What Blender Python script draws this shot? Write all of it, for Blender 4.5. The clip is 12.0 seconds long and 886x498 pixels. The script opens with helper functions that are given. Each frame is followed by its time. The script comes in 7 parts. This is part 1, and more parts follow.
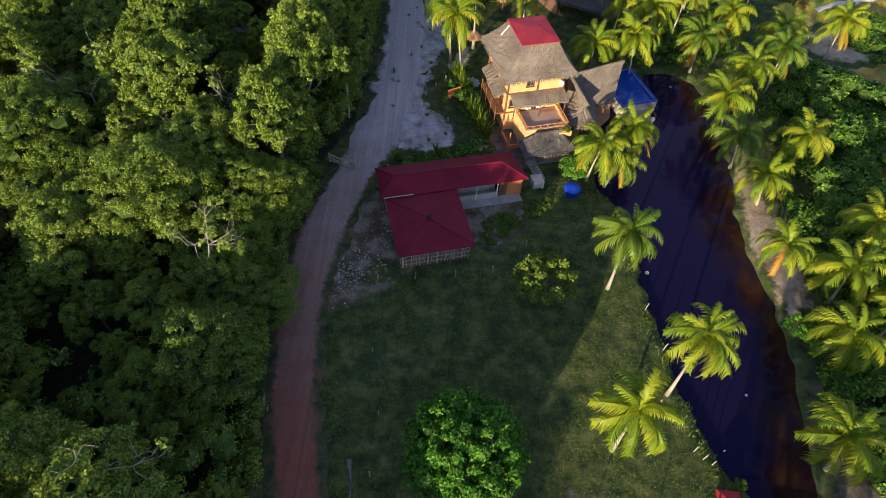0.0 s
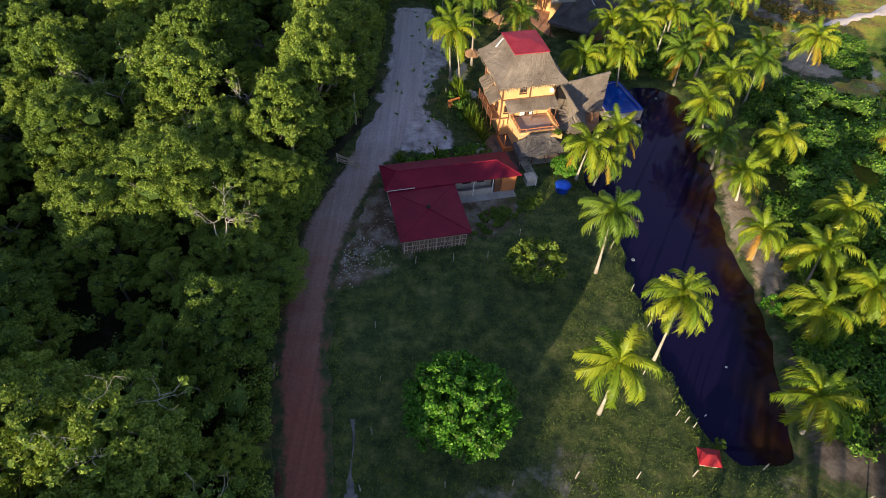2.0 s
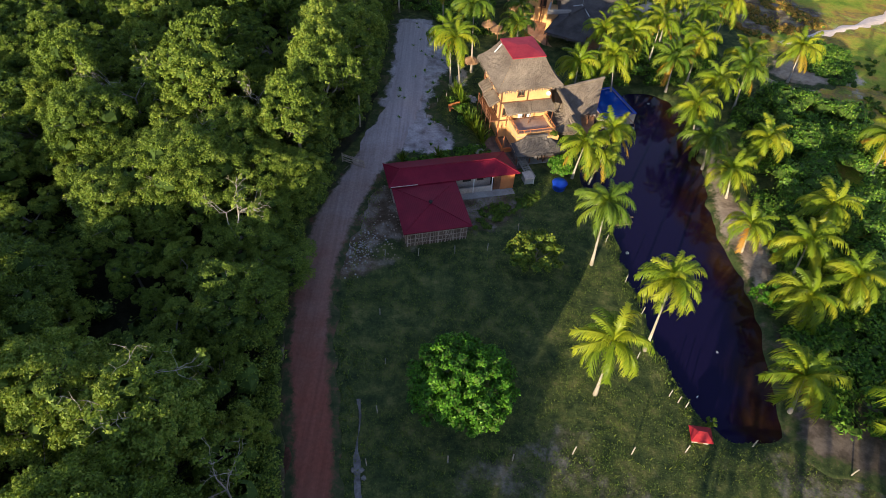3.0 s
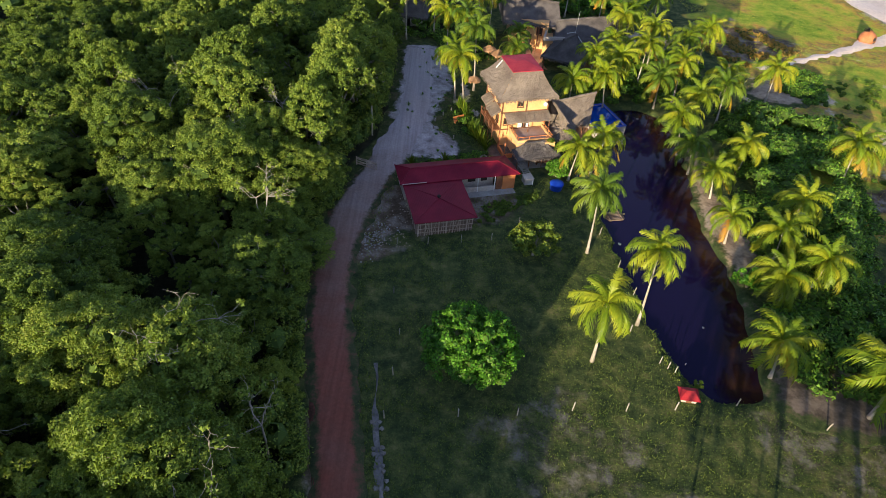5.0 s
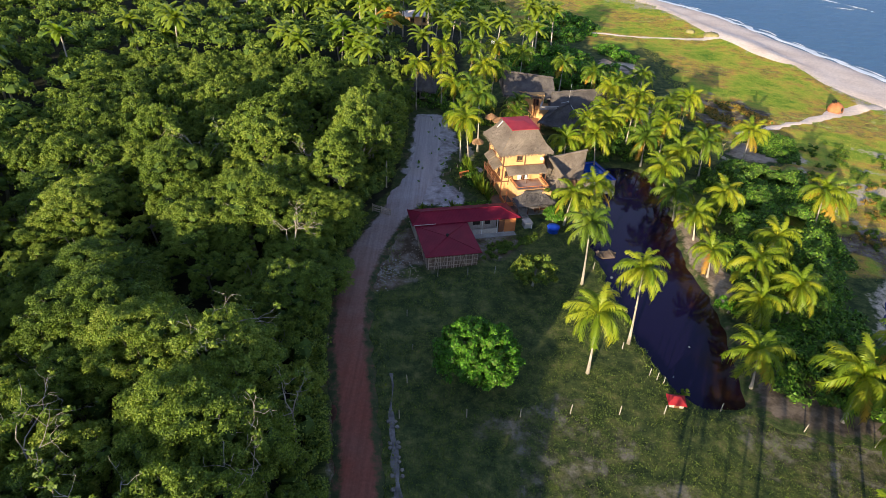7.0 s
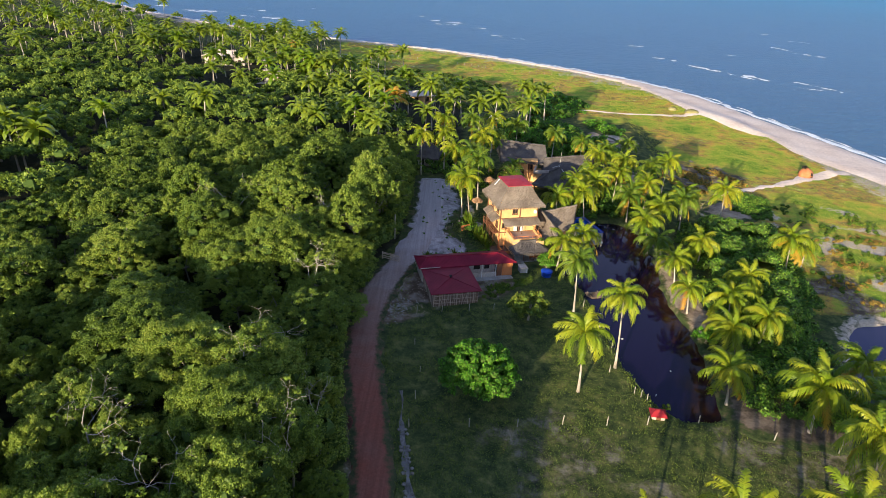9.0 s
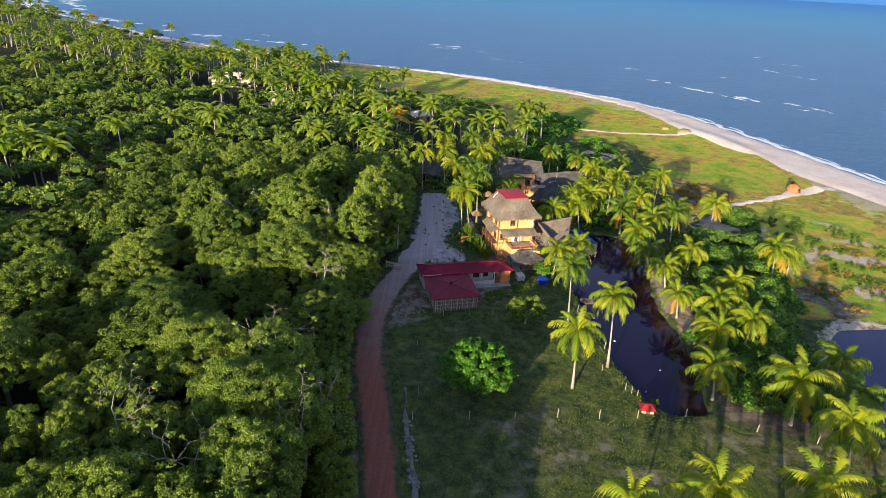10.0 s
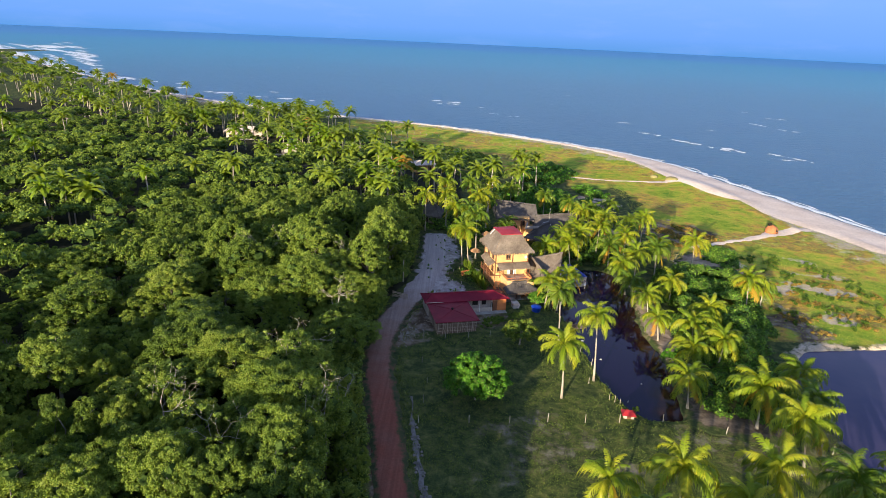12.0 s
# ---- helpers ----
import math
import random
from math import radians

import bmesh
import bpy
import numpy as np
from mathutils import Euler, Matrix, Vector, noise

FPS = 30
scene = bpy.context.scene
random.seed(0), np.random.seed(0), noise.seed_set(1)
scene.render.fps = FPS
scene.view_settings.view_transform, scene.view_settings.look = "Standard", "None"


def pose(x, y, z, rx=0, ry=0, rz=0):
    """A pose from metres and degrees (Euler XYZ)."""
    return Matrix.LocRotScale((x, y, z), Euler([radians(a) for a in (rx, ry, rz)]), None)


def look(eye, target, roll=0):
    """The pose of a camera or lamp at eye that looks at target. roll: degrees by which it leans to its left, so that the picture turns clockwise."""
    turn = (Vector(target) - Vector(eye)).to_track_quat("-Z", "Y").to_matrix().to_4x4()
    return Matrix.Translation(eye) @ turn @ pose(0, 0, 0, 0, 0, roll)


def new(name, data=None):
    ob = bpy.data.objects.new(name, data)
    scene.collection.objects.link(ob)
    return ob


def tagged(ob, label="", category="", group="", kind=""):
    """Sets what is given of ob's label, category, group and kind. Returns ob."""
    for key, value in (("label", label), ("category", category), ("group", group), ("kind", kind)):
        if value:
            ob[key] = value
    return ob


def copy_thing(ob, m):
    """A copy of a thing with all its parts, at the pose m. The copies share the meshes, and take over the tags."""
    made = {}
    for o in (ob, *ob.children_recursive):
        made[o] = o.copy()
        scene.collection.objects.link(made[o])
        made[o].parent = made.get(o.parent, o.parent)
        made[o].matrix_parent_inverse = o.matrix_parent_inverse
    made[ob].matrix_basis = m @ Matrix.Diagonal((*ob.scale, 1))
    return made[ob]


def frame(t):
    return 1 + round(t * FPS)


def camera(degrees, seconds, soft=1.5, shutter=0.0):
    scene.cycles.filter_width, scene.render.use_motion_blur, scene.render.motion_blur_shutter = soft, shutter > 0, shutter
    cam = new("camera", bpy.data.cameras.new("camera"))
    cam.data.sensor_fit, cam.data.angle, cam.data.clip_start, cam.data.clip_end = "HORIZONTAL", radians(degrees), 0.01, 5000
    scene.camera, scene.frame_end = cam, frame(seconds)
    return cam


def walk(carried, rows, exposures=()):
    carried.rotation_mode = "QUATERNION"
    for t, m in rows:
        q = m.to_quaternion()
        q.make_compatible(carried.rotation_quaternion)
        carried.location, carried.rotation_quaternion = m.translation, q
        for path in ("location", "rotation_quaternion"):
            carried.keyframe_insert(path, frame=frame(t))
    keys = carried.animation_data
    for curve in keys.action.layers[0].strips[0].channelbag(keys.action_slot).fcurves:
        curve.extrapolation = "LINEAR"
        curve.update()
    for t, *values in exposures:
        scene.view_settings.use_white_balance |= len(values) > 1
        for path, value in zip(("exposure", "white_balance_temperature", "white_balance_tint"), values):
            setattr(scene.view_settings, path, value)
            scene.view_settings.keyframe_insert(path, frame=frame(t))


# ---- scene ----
cam = camera(72.8, 12.0, soft=0.6)
PATH = [
    (0, (-0.149, -0.393, 45.807), (-0.098, 0.842, 44.235), 4.6),
    (0.5, (0.013, -2.09, 45.809), (0.059, -0.827, 44.259), 4.3),
    (1, (0.253, -3.711, 45.807), (0.292, -2.423, 44.277), 4.0),
    (1.5, (0.53, -5.527, 45.674), (0.56, -4.211, 44.169), 3.8),
    (2, (0.629, -7.208, 45.553), (0.657, -5.866, 44.07), 3.7),
    (2.5, (0.589, -9.014, 45.541), (0.617, -7.649, 44.08), 3.7),
    (3, (0.339, -10.848, 45.497), (0.371, -9.46, 44.057), 3.8),
    (5, (-0.782, -18.987, 44.94), (-0.743, -17.498, 43.606), 4.1),
    (5.5, (-0.948, -21.193, 44.942), (-0.915, -19.66, 43.657), 4.0),
    (6, (-1.081, -23.505, 44.946), (-1.055, -21.929, 43.715), 3.8),
    (6.5, (-1.03, -25.92, 44.958), (-1.013, -24.303, 43.781), 3.6),
    (7, (-1.061, -28.404, 44.797), (-1.051, -26.746, 43.679), 3.3),
    (9, (-1.199, -38.455, 44.751), (-1.206, -36.665, 43.859), 2.9),
    (9.5, (-1.24, -40.905, 44.876), (-1.248, -39.103, 44.008), 2.9),
    (10, (-1.263, -43.443, 44.899), (-1.273, -41.622, 44.072), 2.8),
    (10.5, (-1.349, -46.074, 44.841), (-1.359, -44.232, 44.062), 2.8),
    (11, (-1.362, -48.552, 44.945), (-1.375, -46.692, 44.21), 2.8),
    (11.5, (-1.063, -51.357, 45.083), (-1.084, -49.482, 44.386), 2.7),
    (12, (-1.215, -53.885, 45.356), (-1.236, -51.999, 44.69), 2.6),
]
walk(cam, [(t, look(eye, target, roll)) for t, eye, target, roll in PATH], exposures=[(0, 0.96), (6, 1.04), (12, 1.12)])

# ---- light ----
SUN_EL, SUN_AZ = 10.6, 206.5          # degrees; azimuth clockwise from +y: behind the viewer's left shoulder
sun_dir = Vector((math.sin(radians(SUN_AZ)) * math.cos(radians(SUN_EL)), math.cos(radians(SUN_AZ)) * math.cos(radians(SUN_EL)), math.sin(radians(SUN_EL))))
world = bpy.data.worlds.new("sky")
scene.world = world
world.use_nodes = True
wn = world.node_tree.nodes
sky = wn.new("ShaderNodeTexSky")
sky.sky_type = "NISHITA"
sky.sun_disc = False
sky.sun_elevation = radians(SUN_EL)
sky.sun_rotation = radians(SUN_AZ)
sky.air_density, sky.dust_density, sky.ozone_density = 1.0, 0.0, 1.6
wn["Background"].inputs["Strength"].default_value = 0.15
tint = wn.new("ShaderNodeMix")
tint.data_type, tint.blend_type = "RGBA", "MULTIPLY"
tint.inputs[0].default_value = 1.0
tint.inputs[7].default_value = (1.18, 0.95, 1.02, 1)     # tints the sky's light, tuned for the hue of shaded ground
world.node_tree.links.new(sky.outputs[0], tint.inputs[6])
world.node_tree.links.new(tint.outputs[2], wn["Background"].inputs["Color"])
sun = new("sun", bpy.data.lights.new("sun", "SUN"))
sun.data.energy, sun.data.angle, sun.data.color = 4.9, radians(0.7), (1.0, 0.84, 0.58)
sun.matrix_world = look((0, 0, 0), -sun_dir)


# ---- materials ----
def mat(name):
    m = bpy.data.materials.new(name)
    m.use_nodes = True
    return m, m.node_tree, m.node_tree.nodes["Principled BSDF"]


def ramp(nt, fac, stops):
    r = nt.nodes.new("ShaderNodeValToRGB")
    while len(r.color_ramp.elements) < len(stops):
        r.color_ramp.elements.new(0.5)
    for e, (p, c) in zip(r.color_ramp.elements, stops):
        e.position, e.color = p, (*c, 1)
    nt.links.new(fac, r.inputs[0])
    return r.outputs[0]


def noise_tex(nt, scale, detail=4.0, rough=0.55, coord="Object", stretch=(1, 1, 1)):
    tc = nt.nodes.new("ShaderNodeTexCoord")
    mp = nt.nodes.new("ShaderNodeMapping")
    mp.inputs["Scale"].default_value = stretch
    n = nt.nodes.new("ShaderNodeTexNoise")
    n.inputs["Scale"].default_value, n.inputs["Detail"].default_value, n.inputs["Roughness"].default_value = scale, detail, rough
    if coord == "Position":
        g = nt.nodes.new("ShaderNodeNewGeometry")
        nt.links.new(g.outputs["Position"], mp.inputs[0])
    else:
        nt.links.new(tc.outputs[coord], mp.inputs[0])
    nt.links.new(mp.outputs[0], n.inputs["Vector"])
    return n.outputs["Fac"]


def blend(nt, fac, a, b, mode="MIX"):
    m = nt.nodes.new("ShaderNodeMix")
    m.data_type, m.blend_type = "RGBA", mode
    for sock, v in ((m.inputs[0], fac), (m.inputs[6], a), (m.inputs[7], b)):
        if isinstance(v, (int, float)):
            sock.default_value = v
        elif isinstance(v, tuple):
            sock.default_value = (*v, 1)
        else:
            nt.links.new(v, sock)
    return m.outputs[2]


def bump(nt, bsdf, height, strength, dist):
    b = nt.nodes.new("ShaderNodeBump")
    b.inputs["Strength"].default_value, b.inputs["Distance"].default_value = strength, dist
    nt.links.new(height, b.inputs["Height"])
    nt.links.new(b.outputs[0], bsdf.inputs["Normal"])


def two_scale(name, stops, big, small, rough=0.9, mottled=0.35, relief=0.3, dist=0.05, stretch=(1, 1, 1), coord="Position"):
    """A matt surface whose colour runs over stops with a large pattern, broken by a fine one."""
    m, nt, p = mat(name)
    a = noise_tex(nt, big, 5, 0.6, coord)
    b = noise_tex(nt, small, 5, 0.65, coord, stretch)
    col = ramp(nt, a, stops)
    dark = ramp(nt, b, [(0.3, (0.55, 0.55, 0.55)), (0.7, (1.25, 1.25, 1.25))])
    nt.links.new(blend(nt, mottled, col, blend(nt, 1.0, col, dark, "MULTIPLY")), p.inputs["Base Color"])
    p.inputs["Roughness"].default_value = rough
    p.inputs["Specular IOR Level"].default_value = 0.2
    if relief:
        bump(nt, p, b, relief, dist)
    return m


def leaf_material(name, stops, glow=0.25, rough=0.55, per_object=0.5):
    """Leaves: colour by leaf and by plant, some light let through."""
    m, nt, p = mat(name)
    g = nt.nodes.new("ShaderNodeNewGeometry")
    o = nt.nodes.new("ShaderNodeObjectInfo")
    mx = nt.nodes.new("ShaderNodeMix")
    mx.inputs[0].default_value = per_object
    nt.links.new(g.outputs["Random Per Island"], mx.inputs[2])
    nt.links.new(o.outputs["Random"], mx.inputs[3])
    patch = noise_tex(nt, 0.35, 3, 0.6, "Position")
    mx2 = nt.nodes.new("ShaderNodeMix")
    mx2.inputs[0].default_value = 0.4
    nt.links.new(mx.outputs[0], mx2.inputs[2])
    nt.links.new(patch, mx2.inputs[3])
    col = ramp(nt, mx2.outputs[0], stops)
    nt.links.new(col, p.inputs["Base Color"])
    p.inputs["Roughness"].default_value = rough
    p.inputs["Specular IOR Level"].default_value = 0.2
    t = nt.nodes.new("ShaderNodeBsdfTranslucent")
    nt.links.new(blend(nt, 1.0, col, (1.3, 1.25, 0.5), "MULTIPLY"), t.inputs[0])
    ms = nt.nodes.new("ShaderNodeMixShader")
    ms.inputs[0].default_value = glow
    nt.links.new(p.outputs[0], ms.inputs[1])
    nt.links.new(t.outputs[0], ms.inputs[2])
    nt.links.new(ms.outputs[0], nt.nodes["Material Output"].inputs[0])
    return m


LEAF = leaf_material("forest_leaf", [(0.2, (0.053, 0.092, 0.017)), (0.42, (0.119, 0.183, 0.025)), (0.6, (0.207, 0.285, 0.039)), (0.85, (0.345, 0.375, 0.072))], 0.25, 0.5, 0.35)
# darker green for filler cores: the shade inside crowns is put into this colour
CORE_SHADE = leaf_material("shaded_core", [(0.3, (0.035, 0.066, 0.012)), (0.7, (0.075, 0.125, 0.02))], 0.0, 0.8)
LEAF_BUSH = leaf_material("bush_leaf", [(0.2, (0.022, 0.085, 0.008)), (0.45, (0.06, 0.185, 0.014)), (0.65, (0.105, 0.27, 0.02)), (0.9, (0.19, 0.36, 0.035))], 0.25, 0.45, 0.0)
LEAF_SHRUB = leaf_material("shrub_leaf", [(0.25, (0.05, 0.10, 0.012)), (0.55, (0.12, 0.18, 0.02)), (0.8, (0.22, 0.25, 0.03))])
LEAF_HEDGE = leaf_material("thicket_leaf", [(0.2, (0.042, 0.115, 0.014)), (0.5, (0.10, 0.225, 0.024)), (0.8, (0.22, 0.34, 0.04))], 0.25, 0.5, 0.0)
LEAF_DRY = leaf_material("dry_scrub", [(0.25, (0.14, 0.11, 0.03)), (0.55, (0.34, 0.22, 0.045)), (0.8, (0.46, 0.26, 0.06))])
FROND = leaf_material("palm_frond", [(0.15, (0.10, 0.185, 0.013)), (0.45, (0.20, 0.275, 0.018)), (0.7, (0.34, 0.36, 0.025)), (0.92, (0.50, 0.42, 0.03))], 0.35, 0.4, 0.7)
FROND_GREEN = leaf_material("dark_palm_frond", [(0.15, (0.05, 0.115, 0.013)), (0.5, (0.115, 0.185, 0.018)), (0.85, (0.24, 0.29, 0.028))], 0.3, 0.4, 0.7)
FROND_OLD = leaf_material("old_palm_frond", [(0.2, (0.30, 0.26, 0.03)), (0.5, (0.40, 0.27, 0.03)), (0.8, (0.42, 0.19, 0.03))], 0.3, 0.5, 0.7)
GRASS = leaf_material("grass_blade", [(0.2, (0.06, 0.11, 0.018)), (0.5, (0.14, 0.205, 0.03)), (0.8, (0.24, 0.27, 0.05))], 0.3, 0.6, 0.0)
MEADOW = leaf_material("meadow_grass", [(0.2, (0.17, 0.29, 0.03)), (0.5, (0.35, 0.39, 0.05)), (0.8, (0.52, 0.40, 0.08))], 0.35, 0.6, 0.0)
BARK = two_scale("grey_bark", [(0.3, (0.16, 0.14, 0.11)), (0.7, (0.34, 0.31, 0.27))], 0.8, 9, 0.9, 0.6, 0.6, 0.03)
PALM_BARK = two_scale("palm_bark", [(0.3, (0.28, 0.24, 0.2)), (0.7, (0.5, 0.44, 0.37))], 0.6, 5, 0.9, 0.5, 0.6, 0.03, (1, 1, 5))
THATCH = two_scale("palm_thatch", [(0.3, (0.14, 0.11, 0.088)), (0.55, (0.22, 0.178, 0.145)), (0.75, (0.30, 0.245, 0.195))], 0.55, 4.0, 0.95, 0.8, 1.0, 0.10, (3, 3, 0.5))
# old grey thatch, darkened further for the palms' shade over the compound roofs
THATCH_OLD_SHADED = two_scale("old_grey_thatch_shaded", [(0.3, (0.075, 0.066, 0.066)), (0.7, (0.165, 0.145, 0.135))], 0.5, 4.0, 0.95, 0.8, 1.0, 0.10, (3, 3, 0.5))
PLASTER = two_scale("orange_plaster", [(0.3, (0.64, 0.36, 0.15)), (0.7, (0.75, 0.46, 0.21))], 0.5, 6, 0.85, 0.25, 0.15, 0.02)
PLASTER_RED = two_scale("terracotta_plaster", [(0.3, (0.5, 0.17, 0.06)), (0.7, (0.62, 0.24, 0.09))], 0.6, 6, 0.85, 0.25, 0.15, 0.02)
WOOD = two_scale("dark_wood", [(0.3, (0.13, 0.055, 0.03)), (0.7, (0.24, 0.11, 0.06))], 1.5, 7, 0.7, 0.5, 0.3, 0.02, (1, 1, 4))
GREYWOOD = two_scale("weathered_wood", [(0.3, (0.26, 0.23, 0.19)), (0.7, (0.45, 0.41, 0.35))], 1.5, 8, 0.85, 0.5, 0.3, 0.02, (1, 1, 4))
STICKS = two_scale("pale_sticks", [(0.3, (0.32, 0.25, 0.2)), (0.7, (0.55, 0.46, 0.38))], 1.5, 8, 0.9, 0.5, 0.3, 0.02)
WHITE = two_scale("white_paint", [(0.3, (0.66, 0.65, 0.62)), (0.7, (0.8, 0.79, 0.77))], 0.6, 7, 0.7, 0.2, 0.1, 0.01)
CONCRETE = two_scale("concrete", [(0.3, (0.3, 0.28, 0.26)), (0.7, (0.45, 0.43, 0.4))], 0.6, 7, 0.9, 0.4, 0.3, 0.02)
PALE = two_scale("pale_plaster", [(0.3, (0.42, 0.36, 0.31)), (0.7, (0.58, 0.51, 0.45))], 0.7, 6, 0.9, 0.5, 0.3, 0.02)
DAUB = two_scale("brown_daub", [(0.35, (0.12, 0.085, 0.06)), (0.65, (0.24, 0.18, 0.14))], 0.9, 6, 0.95, 0.5, 0.3, 0.02)
DARK = two_scale("dark_opening", [(0.3, (0.02, 0.018, 0.016)), (0.7, (0.04, 0.035, 0.03))], 1, 5, 0.8, 0.2, 0)
TERRA = two_scale("clay_tile", [(0.3, (0.42, 0.2, 0.11)), (0.7, (0.6, 0.33, 0.2))], 0.8, 6, 0.85, 0.4, 0.3, 0.02)
BEACHHUT = two_scale("rusty_clay", [(0.3, (0.36, 0.12, 0.05)), (0.7, (0.52, 0.22, 0.10))], 1.2, 6, 0.85, 0.5, 0.4, 0.04)
LIME = two_scale("pale_roof", [(0.3, (0.66, 0.52, 0.43)), (0.7, (0.8, 0.68, 0.58))], 0.5, 5, 0.8, 0.3, 0.2, 0.02)
BLUE = two_scale("blue_plastic", [(0.3, (0.01, 0.05, 0.42)), (0.7, (0.015, 0.08, 0.55))], 0.8, 9, 0.4, 0.15, 0.05, 0.01)
POOLTILE = two_scale("blue_pool_tile", [(0.3, (0.008, 0.05, 0.35)), (0.7, (0.015, 0.09, 0.5))], 0.8, 6, 0.25, 0.2, 0.1, 0.01)


def red_metal():
    m, nt, p = mat("red_metal_sheet")
    w = nt.nodes.new("ShaderNodeTexWave")
    w.inputs["Scale"].default_value = 1.6
    tc = nt.nodes.new("ShaderNodeTexCoord")
    nt.links.new(tc.outputs["Object"], w.inputs["Vector"])
    a = noise_tex(nt, 0.5, 5, 0.6, "Position")
    b = noise_tex(nt, 5.0, 4, 0.6, "Position")
    col = ramp(nt, a, [(0.3, (0.15, 0.006, 0.022)), (0.7, (0.22, 0.012, 0.031))])
    nt.links.new(blend(nt, 0.25, col, blend(nt, 1.0, col, ramp(nt, b, [(0.3, (0.5, 0.5, 0.5)), (0.7, (1.3, 1.2, 1.2))]), "MULTIPLY")), p.inputs["Base Color"])
    p.inputs["Roughness"].default_value = 0.6
    p.inputs["Specular IOR Level"].default_value = 0.2
    bump(nt, p, w.outputs["Fac"], 0.25, 0.03)
    return m


RED = red_metal()


def water(name, deep, shallow, rough, wave, height, strength, stretch=(1, 1, 1), big=0.02, ior=1.33):
    m, nt, p = mat(name)
    a = noise_tex(nt, big, 4, 0.6, "Position", stretch)
    nt.links.new(ramp(nt, a, [(0.35, deep), (0.7, shallow)]), p.inputs["Base Color"])
    p.inputs["Roughness"].default_value, p.inputs["IOR"].default_value = rough, ior
    bump(nt, p, noise_tex(nt, wave, 4, 0.6, "Position", stretch), strength, height)
    return m


def pond_water():
    """Clear dark water, brown with tannin where it is shallow over sand; this brown also paints in the palms'
    reflection.
    """
    m, nt, p = mat("still_dark_water")
    at = nt.nodes.new("ShaderNodeAttribute")
    at.attribute_name = "shallow"
    n = noise_tex(nt, 0.35, 4, 0.6, "Position")
    mm = nt.nodes.new("ShaderNodeMath")
    mm.operation = "MULTIPLY"
    nt.links.new(at.outputs["Fac"], mm.inputs[0])
    nt.links.new(ramp(nt, n, [(0.3, (0.3, 0.3, 0.3)), (0.6, (1, 1, 1))]), mm.inputs[1])
    nt.links.new(ramp(nt, mm.outputs[0], [(0.0, (0.009, 0.006, 0.032)), (0.5, (0.020, 0.008, 0.010)), (1.0, (0.045, 0.020, 0.009))]), p.inputs["Base Color"])
    p.inputs["Roughness"].default_value, p.inputs["IOR"].default_value = 0.03, 1.2
    bump(nt, p, noise_tex(nt, 0.8, 4, 0.6, "Position"), 0.12, 0.015)
    return m


POND = pond_water()
LAGOON = water("lagoon_water", (0.035, 0.033, 0.10), (0.06, 0.05, 0.11), 0.08, 0.8, 0.02, 0.2, (1, 1, 1), 0.08, 1.2)


def sea_water():
    """Greyish blue inshore, dark blue further out, turquoise towards the horizon, by distance from the origin."""
    m, nt, p = mat("sea_water")
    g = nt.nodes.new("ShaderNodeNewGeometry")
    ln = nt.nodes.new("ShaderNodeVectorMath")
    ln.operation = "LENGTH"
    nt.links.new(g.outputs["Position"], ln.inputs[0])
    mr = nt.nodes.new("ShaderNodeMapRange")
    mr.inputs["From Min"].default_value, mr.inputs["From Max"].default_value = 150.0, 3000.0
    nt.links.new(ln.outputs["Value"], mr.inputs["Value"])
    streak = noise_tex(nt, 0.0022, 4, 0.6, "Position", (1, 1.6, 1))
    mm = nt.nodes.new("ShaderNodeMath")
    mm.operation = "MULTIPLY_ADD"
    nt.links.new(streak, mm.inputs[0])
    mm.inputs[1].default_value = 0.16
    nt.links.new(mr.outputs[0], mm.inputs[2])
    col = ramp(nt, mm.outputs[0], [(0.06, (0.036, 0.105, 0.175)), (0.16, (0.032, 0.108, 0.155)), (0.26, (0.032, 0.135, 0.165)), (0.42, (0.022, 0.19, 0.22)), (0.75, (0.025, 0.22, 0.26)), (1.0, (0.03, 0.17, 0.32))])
    patch = noise_tex(nt, 0.02, 5, 0.65, "Position", (1, 2.2, 1))
    nt.links.new(blend(nt, 0.35, col, blend(nt, 1.0, col, ramp(nt, patch, [(0.3, (0.6, 0.65, 0.7)), (0.7, (1.3, 1.25, 1.2))]), "MULTIPLY")), p.inputs["Base Color"])
    p.inputs["Roughness"].default_value, p.inputs["IOR"].default_value = 0.28, 1.33
    p.inputs["Specular IOR Level"].default_value = 0.3
    bump(nt, p, noise_tex(nt, 0.12, 5, 0.65, "Position", (1, 2.2, 1)), 0.6, 0.9)
    return m


SEA = sea_water()
FOAM = two_scale("sea_foam", [(0.3, (0.7, 0.74, 0.78)), (0.7, (0.9, 0.92, 0.94))], 0.3, 3, 0.8, 0.3, 0.3, 0.1)


